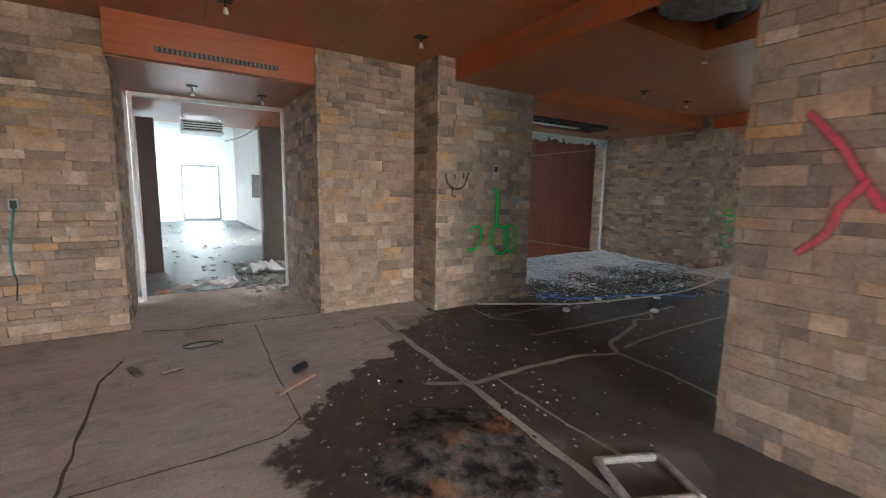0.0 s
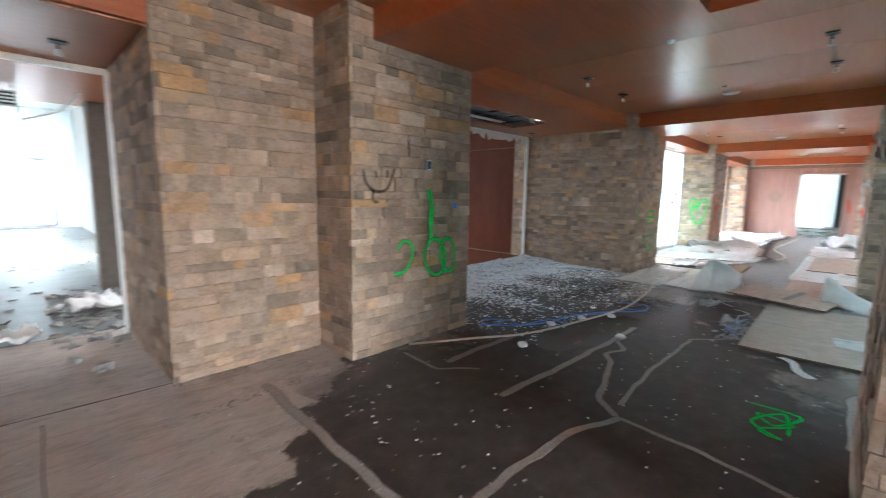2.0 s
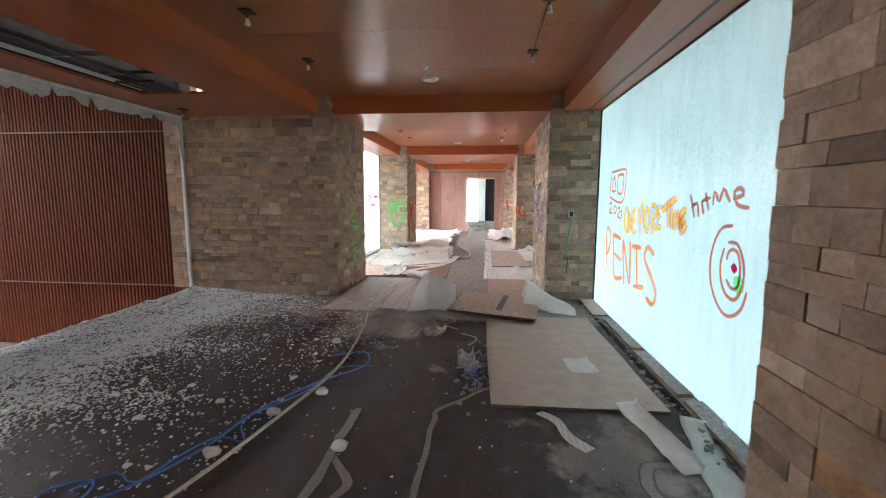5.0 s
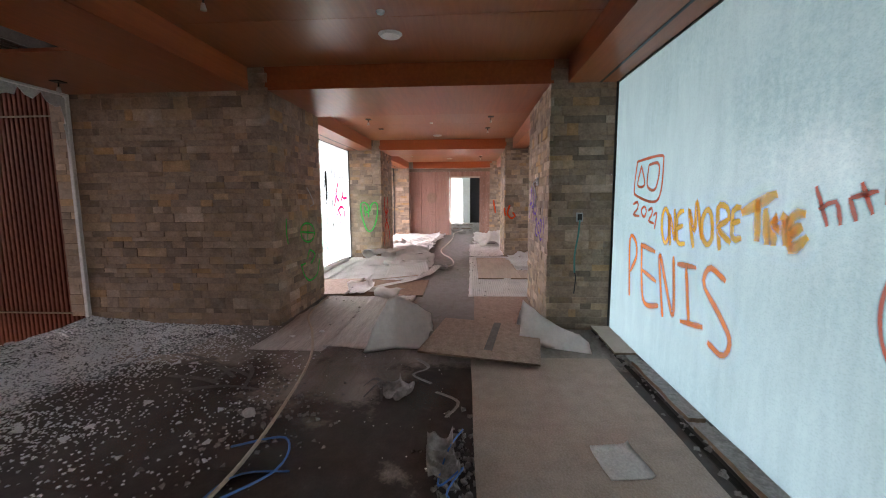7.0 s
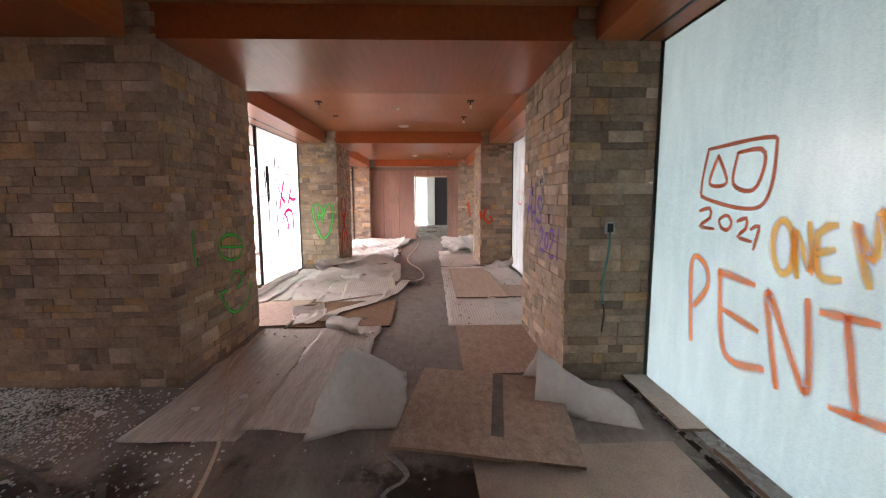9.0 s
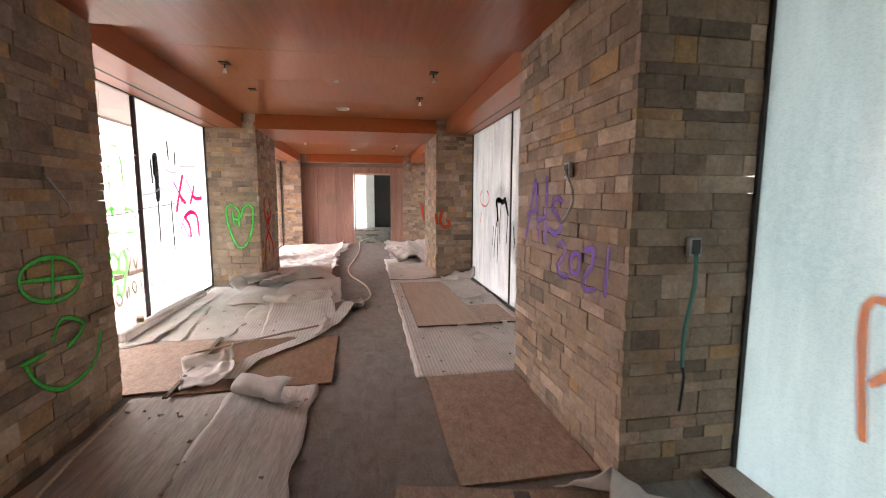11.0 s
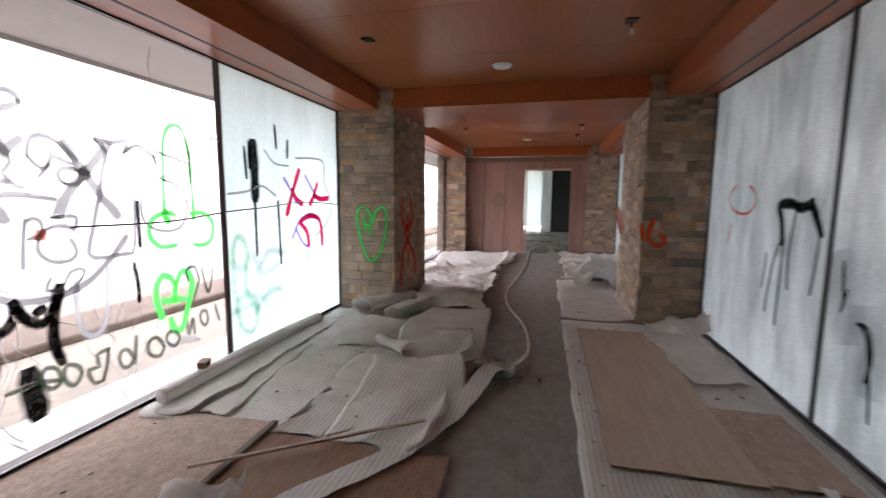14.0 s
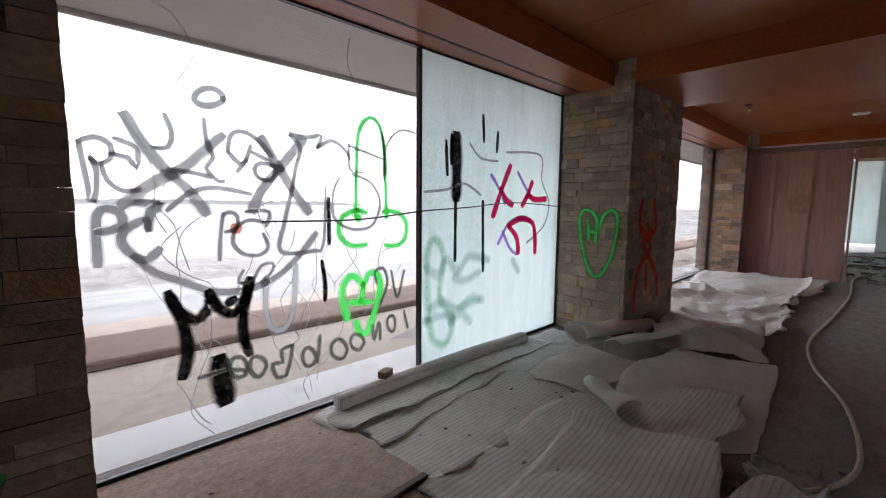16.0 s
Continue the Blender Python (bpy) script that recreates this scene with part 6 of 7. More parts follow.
spray("y", 1.08, 0.05, SPRAY_PURPLE, "purple sprayed initials and year 2021 on stone", [
    [(10.17, 1.68), (10.26, 1.46), (10.34, 1.24)],
    [(10.16, 1.68), (10.12, 1.41), (10.08, 1.23)],
    [(10.32, 1.42), (10.11, 1.45)],
    [(9.96, 1.69), (9.96, 1.42), (9.96, 1.22)],
    [(10.1, 1.38), (9.97, 1.41)],
    [(9.7, 1.52), (9.8, 1.55), (9.86, 1.49), (9.76, 1.42), (9.71, 1.35), (9.8, 1.3), (9.9, 1.33)],
    [(9.75, 1.22), (9.68, 1.26), (9.64, 1.19), (9.74, 1.09), (9.7, 1.04), (9.59, 1.04)],
    [(9.44, 1.16), (9.45, 1.12), (9.48, 1.08), (9.52, 1.08), (9.55, 1.1), (9.56, 1.15), (9.53, 1.19), (9.49, 1.21), (9.45, 1.2), (9.44, 1.16)],
    [(9.39, 1.24), (9.29, 1.25), (9.29, 1.17), (9.39, 1.06), (9.36, 1.01), (9.26, 1.03)],
    [(9.15, 1.02), (9.14, 1.17), (9.13, 1.27)],
])
spray("y", 0.352, 0.025, SPRAY_DARKRED_GLASS, "dark red drawn frame with year 2021 on frosted glass", [
    [(8.34, 1.85), (7.87, 1.86), (7.79, 1.8), (7.87, 1.49), (8.33, 1.53), (8.39, 1.61), (8.34, 1.85)],
    [(8.24, 1.8), (8.31, 1.63), (8.15, 1.63), (8.24, 1.8)],
    [(8.07, 1.8), (7.89, 1.8), (7.86, 1.71), (7.93, 1.58), (8.09, 1.62), (8.07, 1.8)],
    [(8.39, 1.45), (8.29, 1.47), (8.28, 1.41), (8.38, 1.35), (8.24, 1.34)],
    [(8.08, 1.39), (8.09, 1.36), (8.12, 1.34), (8.16, 1.35), (8.18, 1.37), (8.19, 1.4), (8.16, 1.42), (8.13, 1.43), (8.1, 1.42), (8.08, 1.39)],
    [(8.03, 1.4), (7.96, 1.42), (7.96, 1.36), (8.02, 1.31), (7.91, 1.29)],
    [(7.92, 1.36), (7.86, 1.38), (7.89, 1.25)],
])
spray("y", 0.352, 0.05, SPRAY_OCHRE_GLASS, "ochre sprayed words ONE MORE on frosted glass", [
    [(7.63, 1.29), (7.63, 1.2), (7.67, 1.15), (7.71, 1.16), (7.75, 1.23), (7.76, 1.33), (7.74, 1.4), (7.7, 1.42), (7.65, 1.37), (7.63, 1.29)],
    [(7.6, 1.15), (7.63, 1.37), (7.52, 1.19), (7.55, 1.41)],
    [(7.42, 1.41), (7.5, 1.37), (7.48, 1.18), (7.38, 1.17)],
    [(7.49, 1.28), (7.42, 1.3)],
    [(7.25, 1.17), (7.33, 1.42), (7.24, 1.28), (7.23, 1.48), (7.15, 1.24)],
    [(7.02, 1.31), (7.02, 1.24), (7.06, 1.2), (7.1, 1.21), (7.14, 1.26), (7.15, 1.35), (7.12, 1.41), (7.08, 1.43), (7.04, 1.39), (7.02, 1.31)],
    [(6.93, 1.19), (6.97, 1.44), (6.88, 1.45), (6.85, 1.38), (6.95, 1.32), (6.83, 1.24)],
    [(6.75, 1.45), (6.81, 1.43), (6.8, 1.27), (6.73, 1.27)],
    [(6.8, 1.36), (6.75, 1.37)],
])
spray("y", 0.352, 0.075, SPRAY_OCHRE_GLASS, "ochre sprayed word TIME on frosted glass", [
    [(6.72, 1.43), (6.48, 1.52)],
    [(6.6, 1.48), (6.59, 1.29)],
    [(6.53, 1.43), (6.51, 1.28)],
    [(6.46, 1.28), (6.47, 1.4), (6.42, 1.34), (6.39, 1.42), (6.37, 1.29)],
    [(6.28, 1.43), (6.34, 1.41), (6.33, 1.26), (6.25, 1.31)],
    [(6.33, 1.34), (6.29, 1.36)],
])
spray("y", 0.352, 0.035, SPRAY_RED_GLASS, "red sprayed words hit me on frosted glass", [
    [(6.21, 1.55), (6.14, 1.39)],
    [(6.18, 1.46), (6.1, 1.49), (6.07, 1.4)],
    [(6.03, 1.5), (6.0, 1.42)],
    [(5.98, 1.56), (5.93, 1.45)],
    [(6.02, 1.51), (5.92, 1.53)],
    [(5.87, 1.49), (5.86, 1.57), (5.79, 1.51), (5.75, 1.59), (5.67, 1.51)],
    [(5.62, 1.53), (5.52, 1.55), (5.55, 1.59), (5.62, 1.57), (5.58, 1.49), (5.46, 1.47)],
])
spray("y", 0.352, 0.03, SPRAY_RED_GLASS, "red sprayed target rings on frosted glass", [
    [(5.62, 1.35), (5.73, 1.33), (5.81, 1.24), (5.85, 1.1), (5.83, 0.95), (5.75, 0.83), (5.64, 0.76), (5.54, 0.77), (5.45, 0.84), (5.41, 0.95)],
    [(5.64, 1.24), (5.55, 1.24), (5.48, 1.16), (5.45, 1.05), (5.47, 0.95), (5.53, 0.88), (5.62, 0.89), (5.69, 0.96), (5.72, 1.08), (5.69, 1.19)],
    [(5.65, 1.13), (5.63, 1.18), (5.58, 1.2), (5.53, 1.18), (5.5, 1.12), (5.49, 1.05), (5.5, 0.98), (5.53, 0.95), (5.58, 0.95), (5.63, 0.99)],
])
spray("y", 0.352, 0.06, SPRAY_CRIMSON_GLASS, "magenta sprayed strokes and runs on window glass", [
    [(5.57, 1.09), (5.55, 1.07)],
])
spray("y", 0.352, 0.1, SPRAY_GREEN_GLASS, "green sprayed strokes and runs on window glass", [
    [(5.51, 1.01), (5.49, 0.96)],
])
spray("y", 0.352, 0.055, SPRAY_ORANGE_GLASS, "orange sprayed large capital letters on frosted glass", [
    [(8.4, 0.56), (8.44, 1.1), (8.3, 1.1), (8.26, 0.96), (8.39, 0.8)],
    [(8.15, 1.08), (8.06, 0.59), (7.76, 0.6)],
    [(8.15, 1.08), (7.87, 1.05)],
    [(8.09, 0.85), (7.82, 0.8)],
    [(7.66, 0.55), (7.76, 1.03), (7.49, 0.6), (7.52, 1.04)],
    [(7.44, 1.01), (7.2, 1.02)],
    [(7.32, 1.01), (7.24, 0.6)],
    [(7.35, 0.59), (7.07, 0.63)],
    [(6.85, 1.0), (7.0, 1.05), (7.07, 0.99), (7.06, 0.91), (6.89, 0.78), (6.76, 0.66), (6.77, 0.56), (6.84, 0.52), (6.97, 0.55)],
])
spray("y", 5.058, 0.034, SPRAY_GREY_GLASS, "grey sprayed strokes and runs on window glass", [
    [(10.66, 1.76), (10.72, 1.79), (10.78, 1.76), (10.78, 1.69), (10.73, 1.66), (10.7, 1.68)],
    [(10.66, 1.76), (10.68, 1.58), (10.69, 1.48), (10.71, 1.5), (10.72, 1.63), (10.7, 1.69)],
    [(10.78, 1.71), (10.85, 1.7), (10.88, 1.65), (10.89, 1.75), (10.8, 1.79)],
    [(10.74, 1.66), (10.76, 1.58), (10.82, 1.53), (10.89, 1.54)],
    [(11.02, 1.94), (11.05, 1.85), (11.03, 1.77), (10.96, 1.76)],
    [(11.21, 1.94), (11.22, 1.82), (11.25, 1.73), (11.21, 1.67), (11.27, 1.6), (11.3, 1.6)],
    [(11.03, 1.65), (11.14, 1.64), (11.23, 1.62)],
    [(11.01, 1.43), (11.11, 1.52), (11.24, 1.56), (11.45, 1.53)],
    [(11.33, 1.77), (11.35, 1.87), (11.41, 1.9), (11.49, 1.87), (11.59, 1.77)],
    [(11.33, 1.77), (11.39, 1.71), (11.43, 1.73), (11.46, 1.82)],
    [(11.43, 1.73), (11.38, 1.66)],
    [(11.47, 1.78), (11.56, 1.74), (11.61, 1.69), (11.58, 1.62), (11.5, 1.63), (11.48, 1.68), (11.52, 1.72), (11.66, 1.69)],
    [(11.71, 1.91), (11.78, 1.84), (11.74, 1.7), (11.72, 1.59), (11.66, 1.36), (11.63, 1.16), (11.89, 1.15)],
    [(11.71, 1.92), (11.82, 1.91), (11.93, 1.93), (11.9, 1.85)],
    [(11.9, 1.85), (12.01, 1.91), (12.12, 1.85), (12.15, 1.8)],
])
spray("y", 5.058, 0.078, SPRAY_GREY_GLASS, "grey sprayed strokes and runs on window glass", [
    [(10.85, 1.91), (10.91, 1.79), (11.01, 1.65), (11.11, 1.55), (11.2, 1.42)],
    [(10.82, 1.46), (10.93, 1.56), (11.09, 1.66), (11.21, 1.77), (11.3, 1.86)],
    [(11.53, 1.87), (11.64, 1.69), (11.73, 1.55), (11.83, 1.42)],
    [(11.8, 1.89), (11.63, 1.69), (11.51, 1.54), (11.46, 1.43)],
])
spray("y", 5.058, 0.049, SPRAY_GREY_GLASS, "grey sprayed strokes and runs on window glass", [
    [(11.32, 2.07), (11.29, 2.04), (11.24, 2.02), (11.2, 2.02), (11.17, 2.04), (11.18, 2.08), (11.22, 2.11), (11.27, 2.12), (11.31, 2.1), (11.32, 2.07)],
])
spray("y", 5.058, 0.054, SPRAY_GREY_GLASS, "grey sprayed strokes and runs on window glass", [
    [(10.7, 1.16), (10.7, 1.3), (10.71, 1.41), (10.75, 1.44), (10.8, 1.42), (10.81, 1.36), (10.76, 1.33), (10.71, 1.32)],
    [(10.92, 1.33), (10.91, 1.38), (10.86, 1.36), (10.81, 1.32), (10.8, 1.26), (10.85, 1.19), (10.91, 1.17), (10.96, 1.22)],
    [(10.88, 1.47), (10.98, 1.46), (10.93, 1.42), (10.92, 1.34)],
])
spray("y", 5.058, 0.049, SPRAY_GREY_GLASS, "grey sprayed strokes and runs on window glass", [
    [(10.85, 1.19), (10.93, 1.1), (11.06, 1.03), (11.23, 0.95), (11.42, 0.94), (11.6, 1.0), (11.76, 1.13), (11.88, 1.27)],
])
spray("y", 5.058, 0.029, SPRAY_GREY_GLASS, "grey sprayed strokes and runs on window glass", [
    [(11.29, 1.41), (11.27, 1.27), (11.26, 1.14)],
    [(11.29, 1.4), (11.33, 1.42), (11.37, 1.39), (11.36, 1.32), (11.3, 1.3)],
    [(11.54, 1.35), (11.44, 1.37), (11.36, 1.32), (11.34, 1.23), (11.4, 1.16), (11.5, 1.15), (11.55, 1.2), (11.52, 1.28)],
    [(11.42, 1.42), (11.56, 1.42), (11.54, 1.33)],
])
spray("y", 5.058, 0.024, SPRAY_GREY_GLASS, "grey sprayed strokes and runs on window glass", [
    [(12.15, 1.9), (12.16, 1.72), (12.27, 1.71)],
    [(12.15, 1.89), (12.45, 1.82)],
    [(12.79, 2.05), (12.64, 2.06), (12.53, 1.99), (12.47, 1.87), (12.46, 1.66)],
    [(12.07, 1.66), (12.02, 1.56), (12.02, 1.38), (12.16, 1.29), (12.34, 1.31), (12.42, 1.48), (12.34, 1.63), (12.17, 1.69)],
    [(11.96, 1.59), (11.94, 1.24), (11.91, 1.14)],
    [(11.39, 1.06), (11.36, 0.99), (11.44, 0.99), (11.5, 1.08), (11.57, 1.09), (11.57, 1.04), (11.49, 0.97)],
])
spray("y", 5.058, 0.05, SPRAY_PALE_GLASS, "pale sprayed strokes and runs on window glass", [
    [(11.53, 1.0), (11.52, 0.82), (11.55, 0.67), (11.63, 0.64), (11.7, 0.75), (11.73, 1.06)],
])
spray("y", 5.058, 0.045, SPRAY_GREEN_GLASS, "green sprayed strokes and runs on window glass", [
    [(12.2, 1.38), (12.21, 1.69), (12.23, 1.97), (12.29, 2.09), (12.37, 2.11), (12.44, 2.02), (12.47, 1.79), (12.48, 1.37)],
    [(12.29, 1.41), (12.22, 1.43), (12.15, 1.41), (12.09, 1.38), (12.06, 1.32), (12.06, 1.26), (12.09, 1.21), (12.15, 1.17), (12.22, 1.16), (12.29, 1.17)],
    [(12.45, 1.41), (12.51, 1.42), (12.58, 1.41), (12.64, 1.38), (12.68, 1.32), (12.68, 1.25), (12.66, 1.19), (12.61, 1.15), (12.54, 1.14), (12.47, 1.15)],
])
spray("y", 5.058, 0.07, SPRAY_GREEN_GLASS, "green sprayed strokes and runs on window glass", [
    [(12.44, 2.0), (12.47, 1.87), (12.47, 1.72)],
    [(12.21, 1.42), (12.23, 1.36)],
])
spray("y", 5.058, 0.068, SPRAY_BLACK_GLASS, "black sprayed strokes and runs on window glass", [
    [(10.99, 0.97), (11.03, 0.87), (11.12, 0.8), (11.19, 0.86), (11.21, 0.92), (11.24, 0.85), (11.33, 0.8), (11.39, 0.88), (11.43, 1.0)],
    [(11.0, 0.95), (11.05, 0.8), (11.07, 0.63), (11.04, 0.48)],
    [(11.43, 1.0), (11.38, 0.77), (11.38, 0.63), (11.41, 0.53)],
    [(11.19, 0.95), (11.21, 0.91)],
    [(11.3, 0.87), (11.33, 0.89)],
])
spray("y", 5.058, 0.149, SPRAY_BLACK_GLASS, "black sprayed strokes and runs on window glass", [
    [(11.23, 0.52), (11.24, 0.41), (11.26, 0.28)],
])
spray("y", 5.058, 0.07, SPRAY_GREEN_GLASS, "green sprayed strokes and runs on window glass", [
    [(12.12, 0.62), (12.08, 0.76), (12.09, 0.88), (12.15, 0.94), (12.22, 0.91), (12.26, 0.85), (12.3, 0.93), (12.37, 0.94), (12.42, 0.84), (12.37, 0.66), (12.29, 0.48), (12.22, 0.5), (12.19, 0.58)],
    [(12.26, 0.86), (12.24, 0.73)],
    [(12.14, 0.74), (12.33, 0.72)],
])
spray("y", 5.058, 0.0312, SPRAY_DKGREEN_GLASS, "dark green sprayed strokes and runs on window glass", [
    [(11.12, 0.45), (11.26, 0.46)],
    [(11.39, 0.44), (11.38, 0.4), (11.34, 0.39), (11.31, 0.41), (11.29, 0.45), (11.29, 0.49), (11.31, 0.52), (11.35, 0.52), (11.38, 0.49), (11.39, 0.44)],
    [(11.51, 0.42), (11.49, 0.38), (11.46, 0.36), (11.43, 0.38), (11.41, 0.42), (11.41, 0.47), (11.43, 0.5), (11.47, 0.49), (11.5, 0.46), (11.51, 0.42)],
    [(11.27, 0.46), (11.4, 0.42)],
    [(11.69, 0.52), (11.67, 0.41), (11.64, 0.32)],
    [(11.69, 0.52), (11.61, 0.5), (11.62, 0.42), (11.55, 0.42), (11.58, 0.32), (11.64, 0.32)],
    [(11.86, 0.39), (11.84, 0.35), (11.81, 0.34), (11.78, 0.35), (11.76, 0.39), (11.76, 0.44), (11.78, 0.47), (11.81, 0.47), (11.84, 0.44), (11.86, 0.39)],
    [(11.89, 0.54), (11.87, 0.35)],
    [(12.11, 0.39), (12.09, 0.34), (12.05, 0.33), (12.01, 0.35), (11.98, 0.39), (11.98, 0.45), (12.01, 0.48), (12.05, 0.48), (12.09, 0.44), (12.11, 0.39)],
    [(12.26, 0.41), (12.24, 0.38), (12.21, 0.36), (12.17, 0.38), (12.14, 0.42), (12.14, 0.46), (12.17, 0.49), (12.21, 0.48), (12.24, 0.46), (12.26, 0.41)],
    [(12.34, 0.53), (12.35, 0.41), (12.4, 0.54), (12.41, 0.4)],
    [(12.56, 0.5), (12.55, 0.46), (12.53, 0.44), (12.5, 0.46), (12.48, 0.5), (12.48, 0.54), (12.5, 0.57), (12.53, 0.57), (12.55, 0.55), (12.56, 0.5)],
    [(12.65, 0.59), (12.69, 0.44)],
    [(12.38, 0.86), (12.36, 0.95), (12.44, 0.97), (12.48, 0.85), (12.41, 0.68)],
    [(12.52, 0.94), (12.58, 0.72), (12.65, 0.93)],
])
spray("y", 5.058, 0.07, SPRAY_DARKRED_GLASS, "dark red sprayed strokes and runs on window glass", [
    [(11.36, 1.33), (11.36, 1.31)],
])
spray("y", 5.058, 0.034, SPRAY_BLACK_GLASS, "black sprayed strokes and runs on window glass", [
    [(11.98, 1.51), (11.98, 1.34), (11.98, 1.19)],
    [(11.92, 1.07), (11.94, 0.92), (11.94, 0.79)],
])
spray("y", 5.058, 0.135, SPRAY_BLACK_GLASS, "black sprayed strokes and runs on window glass", [
    [(13.26, 2.09), (13.27, 1.84), (13.27, 1.54)],
])
spray("y", 5.058, 0.041, SPRAY_BLACK_GLASS, "black sprayed strokes and runs on window glass", [
    [(13.26, 1.54), (13.26, 1.23), (13.26, 0.96)],
    [(13.64, 1.51), (13.65, 1.16), (13.66, 0.82)],
    [(13.2, 2.09), (13.2, 1.84)],
    [(13.85, 2.19), (13.84, 2.0)],
    [(13.13, 2.03), (13.15, 1.74)],
    [(13.62, 2.32), (13.64, 2.08)],
])
spray("y", 5.058, 0.068, SPRAY_CRIMSON_GLASS, "crimson sprayed strokes and runs on window glass", [
    [(14.07, 1.88), (13.92, 1.61), (13.8, 1.36)],
    [(13.91, 1.64), (14.02, 1.52), (14.12, 1.48)],
    [(14.47, 1.73), (14.39, 1.59), (14.29, 1.47)],
    [(14.39, 1.59), (14.53, 1.54), (14.75, 1.55)],
    [(14.05, 1.26), (14.27, 1.33), (14.49, 1.28), (14.55, 1.12), (14.56, 0.94)],
    [(14.05, 1.26), (14.2, 1.13), (14.24, 0.96)],
])
spray("y", 5.058, 0.045, SPRAY_VIOLET_GLASS, "violet sprayed strokes and runs on window glass", [
    [(13.76, 1.77), (13.87, 1.66), (13.99, 1.49)],
    [(14.2, 1.82), (14.36, 1.65), (14.45, 1.56)],
    [(13.89, 1.08), (14.07, 1.29), (14.32, 1.34), (14.47, 1.28)],
    [(13.96, 1.2), (14.09, 1.02), (14.21, 0.95)],
])
spray("y", 5.058, 0.09, SPRAY_PALEGREEN_GLASS, "pale green sprayed strokes and runs on window glass", [
    [(12.93, 0.46), (12.91, 1.03), (13.01, 1.17), (13.11, 1.01), (13.07, 0.65), (13.23, 0.4), (13.15, 0.2), (13.0, 0.26), (12.93, 0.46)],
])
spray("y", 5.058, 0.1, SPRAY_TEAL_GLASS, "teal sprayed strokes and runs on window glass", [
    [(12.9, 0.93), (13.05, 0.85), (13.15, 0.98), (13.3, 0.86), (13.45, 0.98), (13.74, 0.93)],
    [(13.25, 0.8), (13.4, 0.76), (13.6, 0.82)],
    [(12.96, 0.55), (13.1, 0.6), (13.3, 0.5), (13.5, 0.58), (13.66, 0.53)],
    [(13.2, 0.38), (13.35, 0.44), (13.48, 0.34)],
    [(12.89, 0.45), (13.06, 0.47), (13.24, 0.44)],
    [(13.32, 0.5), (13.6, 0.54)],
    [(14.14, 0.89), (14.25, 0.76)],
])
spray("y", 5.058, 0.024, SPRAY_GREY_GLASS, "grey sprayed strokes and runs on window glass", [
    [(12.88, 1.58), (13.15, 1.61), (13.37, 1.67), (13.61, 1.57)],
    [(14.0, 2.01), (14.61, 2.03), (14.66, 1.75), (14.82, 1.5), (14.72, 1.24), (14.39, 1.06)],
    [(13.44, 2.04), (13.6, 1.92), (13.86, 1.91)],
])
spray("y", 0.352, 0.08, SPRAY_BLACK_GLASS, "black sprayed strokes and runs on window glass", [
    [(13.42, 1.22), (13.46, 1.4), (13.51, 1.51), (13.35, 1.53), (13.2, 1.5), (13.07, 1.54)],
    [(13.09, 1.54), (13.02, 1.45), (12.94, 1.32)],
])
spray("y", 0.352, 0.028, SPRAY_BLACK_GLASS, "black sprayed strokes and runs on window glass", [
    [(13.44, 1.26), (13.54, 1.01), (13.6, 0.62)],
    [(12.95, 1.34), (12.97, 1.1), (13.0, 0.89)],
    [(13.4, 1.22), (13.41, 0.85), (13.42, 0.55)],
    [(12.62, 1.0), (12.66, 0.86)],
    [(12.48, 0.82), (12.41, 0.74), (12.36, 0.5), (12.33, 0.28)],
    [(13.26, 1.5), (13.31, 1.15), (13.29, 0.87)],
    [(12.68, 1.17), (12.65, 0.94)],
    [(12.5, 0.82), (12.41, 0.81), (12.36, 0.66), (12.39, 0.5)],
    [(13.63, 1.11), (13.67, 0.81)],
])
spray("y", 0.354, 0.3, SPRAY_SMOKE_GLASS, "thin grey overspray round black marks on glass", [
    [(13.45, 1.2), (13.5, 1.5), (13.3, 1.66), (13.05, 1.5)],
    [(12.72, 1.15), (12.66, 0.95), (12.6, 0.75)],
    [(12.45, 0.85), (12.38, 0.5)],
])
spray("y", 0.352, 0.045, SPRAY_BLUE_GLASS, "blue sprayed strokes and runs on window glass", [
    [(12.07, 1.5), (12.09, 1.67), (12.0, 1.61), (11.92, 1.68), (12.03, 1.57), (12.07, 1.5)],
])
spray("y", 0.352, 0.06, SPRAY_GREEN_GLASS, "green sprayed strokes and runs on window glass", [
    [(11.83, 0.83), (11.79, 0.99), (11.78, 1.13), (11.66, 1.12), (11.74, 1.02)],
    [(11.66, 1.04), (11.5, 1.06)],
])
spray("y", 0.352, 0.03, SPRAY_RED_GLASS, "faint red sprayed strokes and runs on window glass", [
    [(14.07, 1.69), (13.96, 1.63), (13.92, 1.55), (13.97, 1.48), (14.09, 1.43), (14.25, 1.43), (14.4, 1.47), (14.49, 1.55), (14.47, 1.63), (14.36, 1.7)],
    [(14.38, 1.31), (14.45, 1.13)],
])
spray("x", 2.76, 0.06, SPRAY_PINK, "pink sprayed arcs on stone", [
    [(0.77, 1.86), (0.64, 1.7), (0.56, 1.56), (0.46, 1.4)],
    [(0.53, 1.52), (0.61, 1.4), (0.65, 1.27), (0.75, 1.17)],
])
spray("z", 0.006, 0.035, SPRAY_GREEN, "green sprayed scrawl on dark floor", [
    [(4.33, 1.58), (4.34, 1.41), (4.3, 1.3), (4.06, 1.42), (4.19, 1.53), (4.13, 1.33), (3.94, 1.49), (3.88, 1.37), (4.03, 1.54), (4.29, 1.39), (3.98, 1.34)],
])
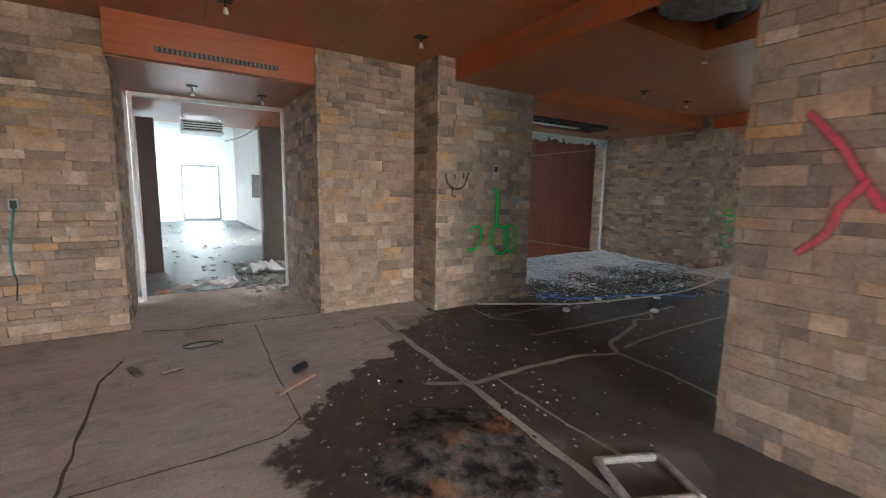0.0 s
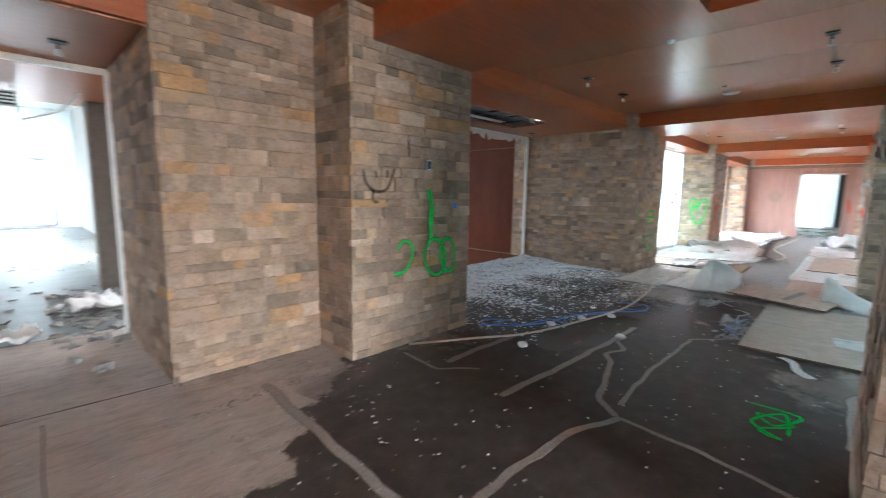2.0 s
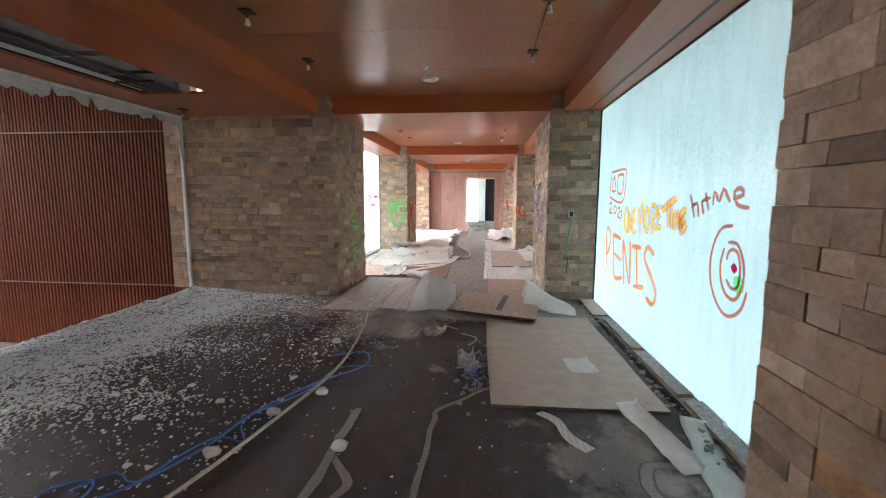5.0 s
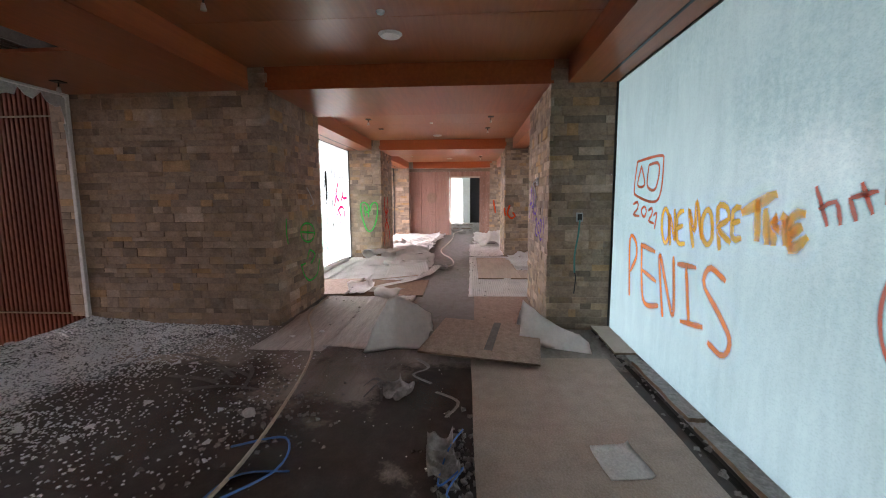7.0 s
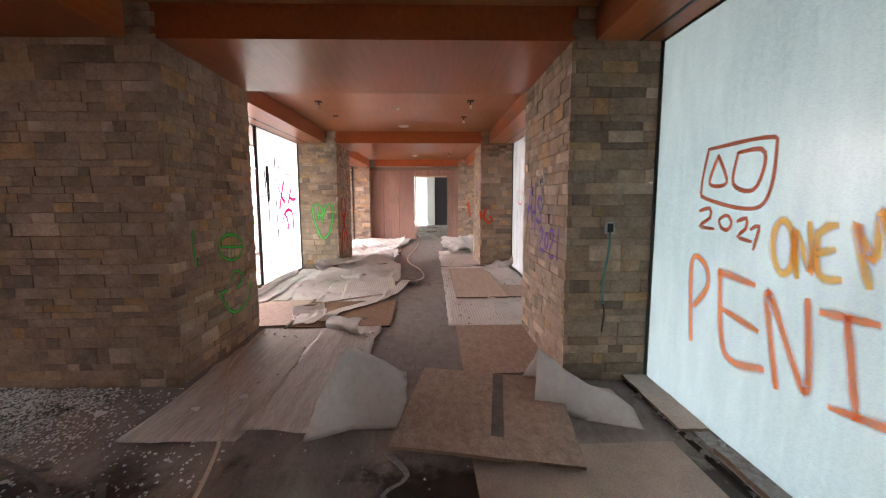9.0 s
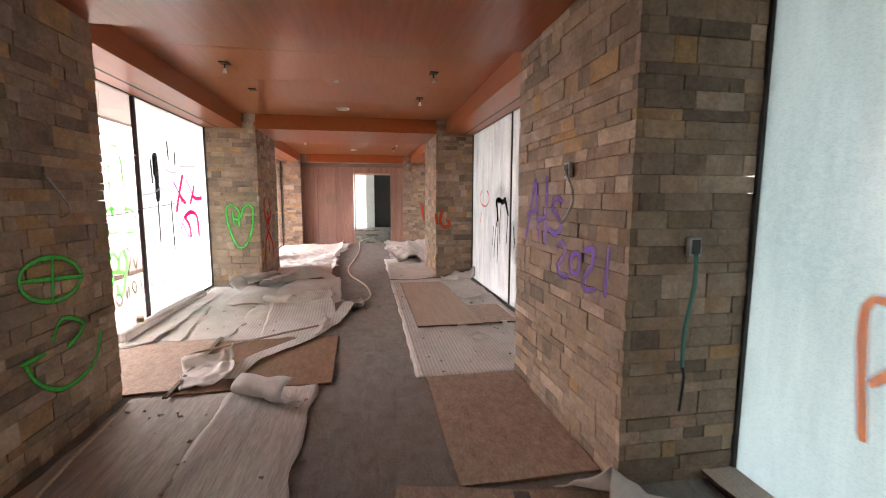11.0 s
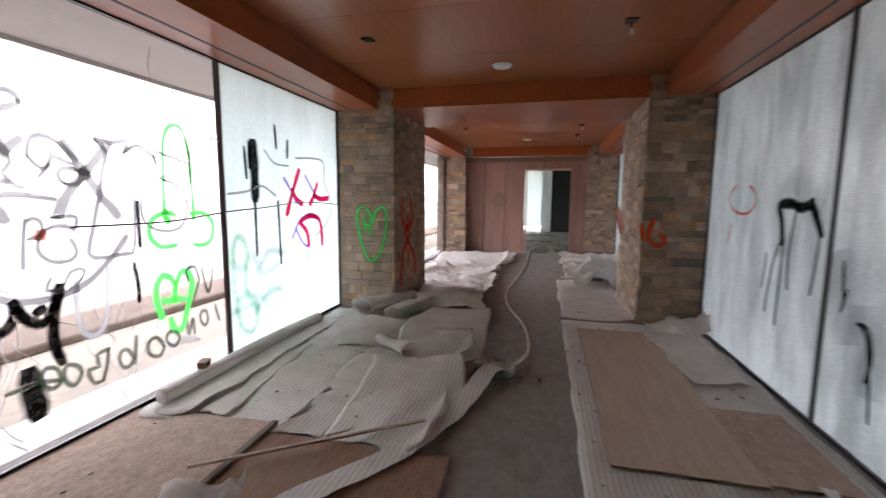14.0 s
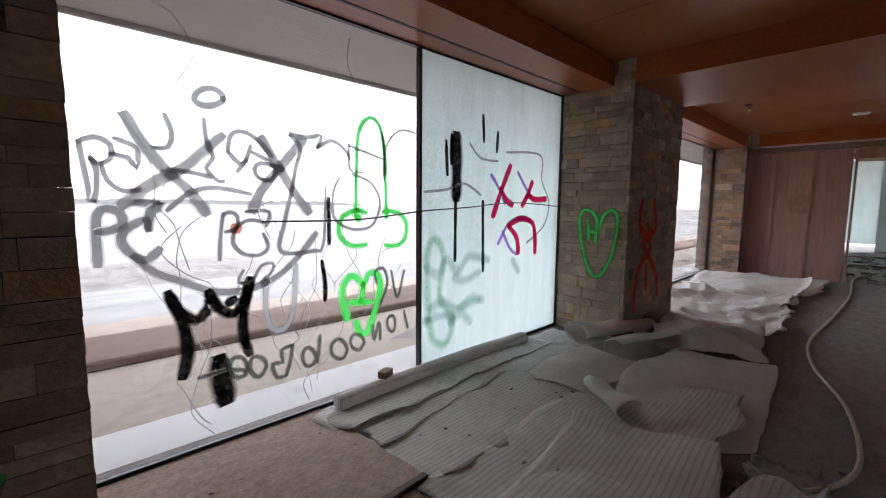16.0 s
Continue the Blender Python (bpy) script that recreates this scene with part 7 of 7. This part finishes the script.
spray("y", 1.08, 0.03, SPRAY_GREEN, "thin green sprayed loop on stone", [
    [(3.45, 1.65), (3.53, 1.63), (3.54, 1.59), (3.49, 1.55), (3.43, 1.56)],
])


# ---- stones, face by face ----
def build_piers():
    p = core("wall_west", -2.3, -0.4, 5.15, 6.44)
    clad(p, 1, "y", 5.15, -2.3, -0.4, ZC, -1, end1=1)
    clad(p, 1, "x", -0.4, 5.15, 6.42, ZC, 1, end0=2)
    p = core("pier_opening", 1.45, 2.76, 4.79, YF)
    clad(p, 2, "y", 4.79, 1.45, 2.69, ZC, -1, end0=1)
    clad(p, 2, "x", 1.45, 4.79, 6.42, ZC, -1, end0=2)
    p = core("pier_left_1", 2.69, 4.2, YL, YF)
    clad(p, 3, "y", YL, 2.69, 4.2, ZC, -1, end0=1)
    clad(p, 3, "x", 2.69, YL, 4.79, ZC, -1, end0=2)
    p = core("pier_left_2", 8.99, 10.58, YL, YF)
    clad(p, 4, "x", 8.99, YL, YF, ZC, -1, end0=1)
    clad(p, 4, "y", YL, 8.99, 10.58, ZB, -1, end0=2)
    p = core("pier_left_2_outer", 9.3, 9.56, YF + 0.06, 7.2, 3.4)
    clad(p, 14, "x", 9.3, YF + 0.06, 7.2, 2.9, -1)
    p = core("pier_left_3", 15.05, 16.6, YL, 5.2)
    clad(p, 5, "x", 15.05, YL, 5.2, ZC, -1, end0=1)
    clad(p, 5, "y", YL, 15.05, 16.6, ZB, -1, end0=2)
    p = core("pier_left_4", 21.6, 22.0, YLB, 5.2)
    clad(p, 6, "x", 21.6, YLB, 5.2, ZC, -1)
    p = core("pier_right_1", 2.78, 4.12, -0.3, YR)
    clad(p, 7, "x", 2.78, -0.3, YR, ZC, -1, end1=1, big=0.78)
    clad(p, 7, "y", YR, 2.78, 4.12, ZC, 1, end0=2, big=0.78)
    p = core("pier_right_2", 8.99, 10.6, YGR, YR)
    clad(p, 8, "x", 8.99, YGR, YR, ZC, -1, end1=1)
    clad(p, 8, "y", YR, 8.99, 10.6, ZB, 1, end0=2)
    p = core("pier_right_3", 15.05, 16.6, YGR, YR)
    clad(p, 9, "x", 15.05, YGR, YR, ZC, -1, end1=1)
    clad(p, 9, "y", YR, 15.05, 16.6, ZB, 1, end0=2)
    p = core("pier_right_4", 21.6, 22.0, 0.2, 1.15)
    clad(p, 10, "x", 21.6, 0.2, 1.15, ZC, -1)


build_piers()
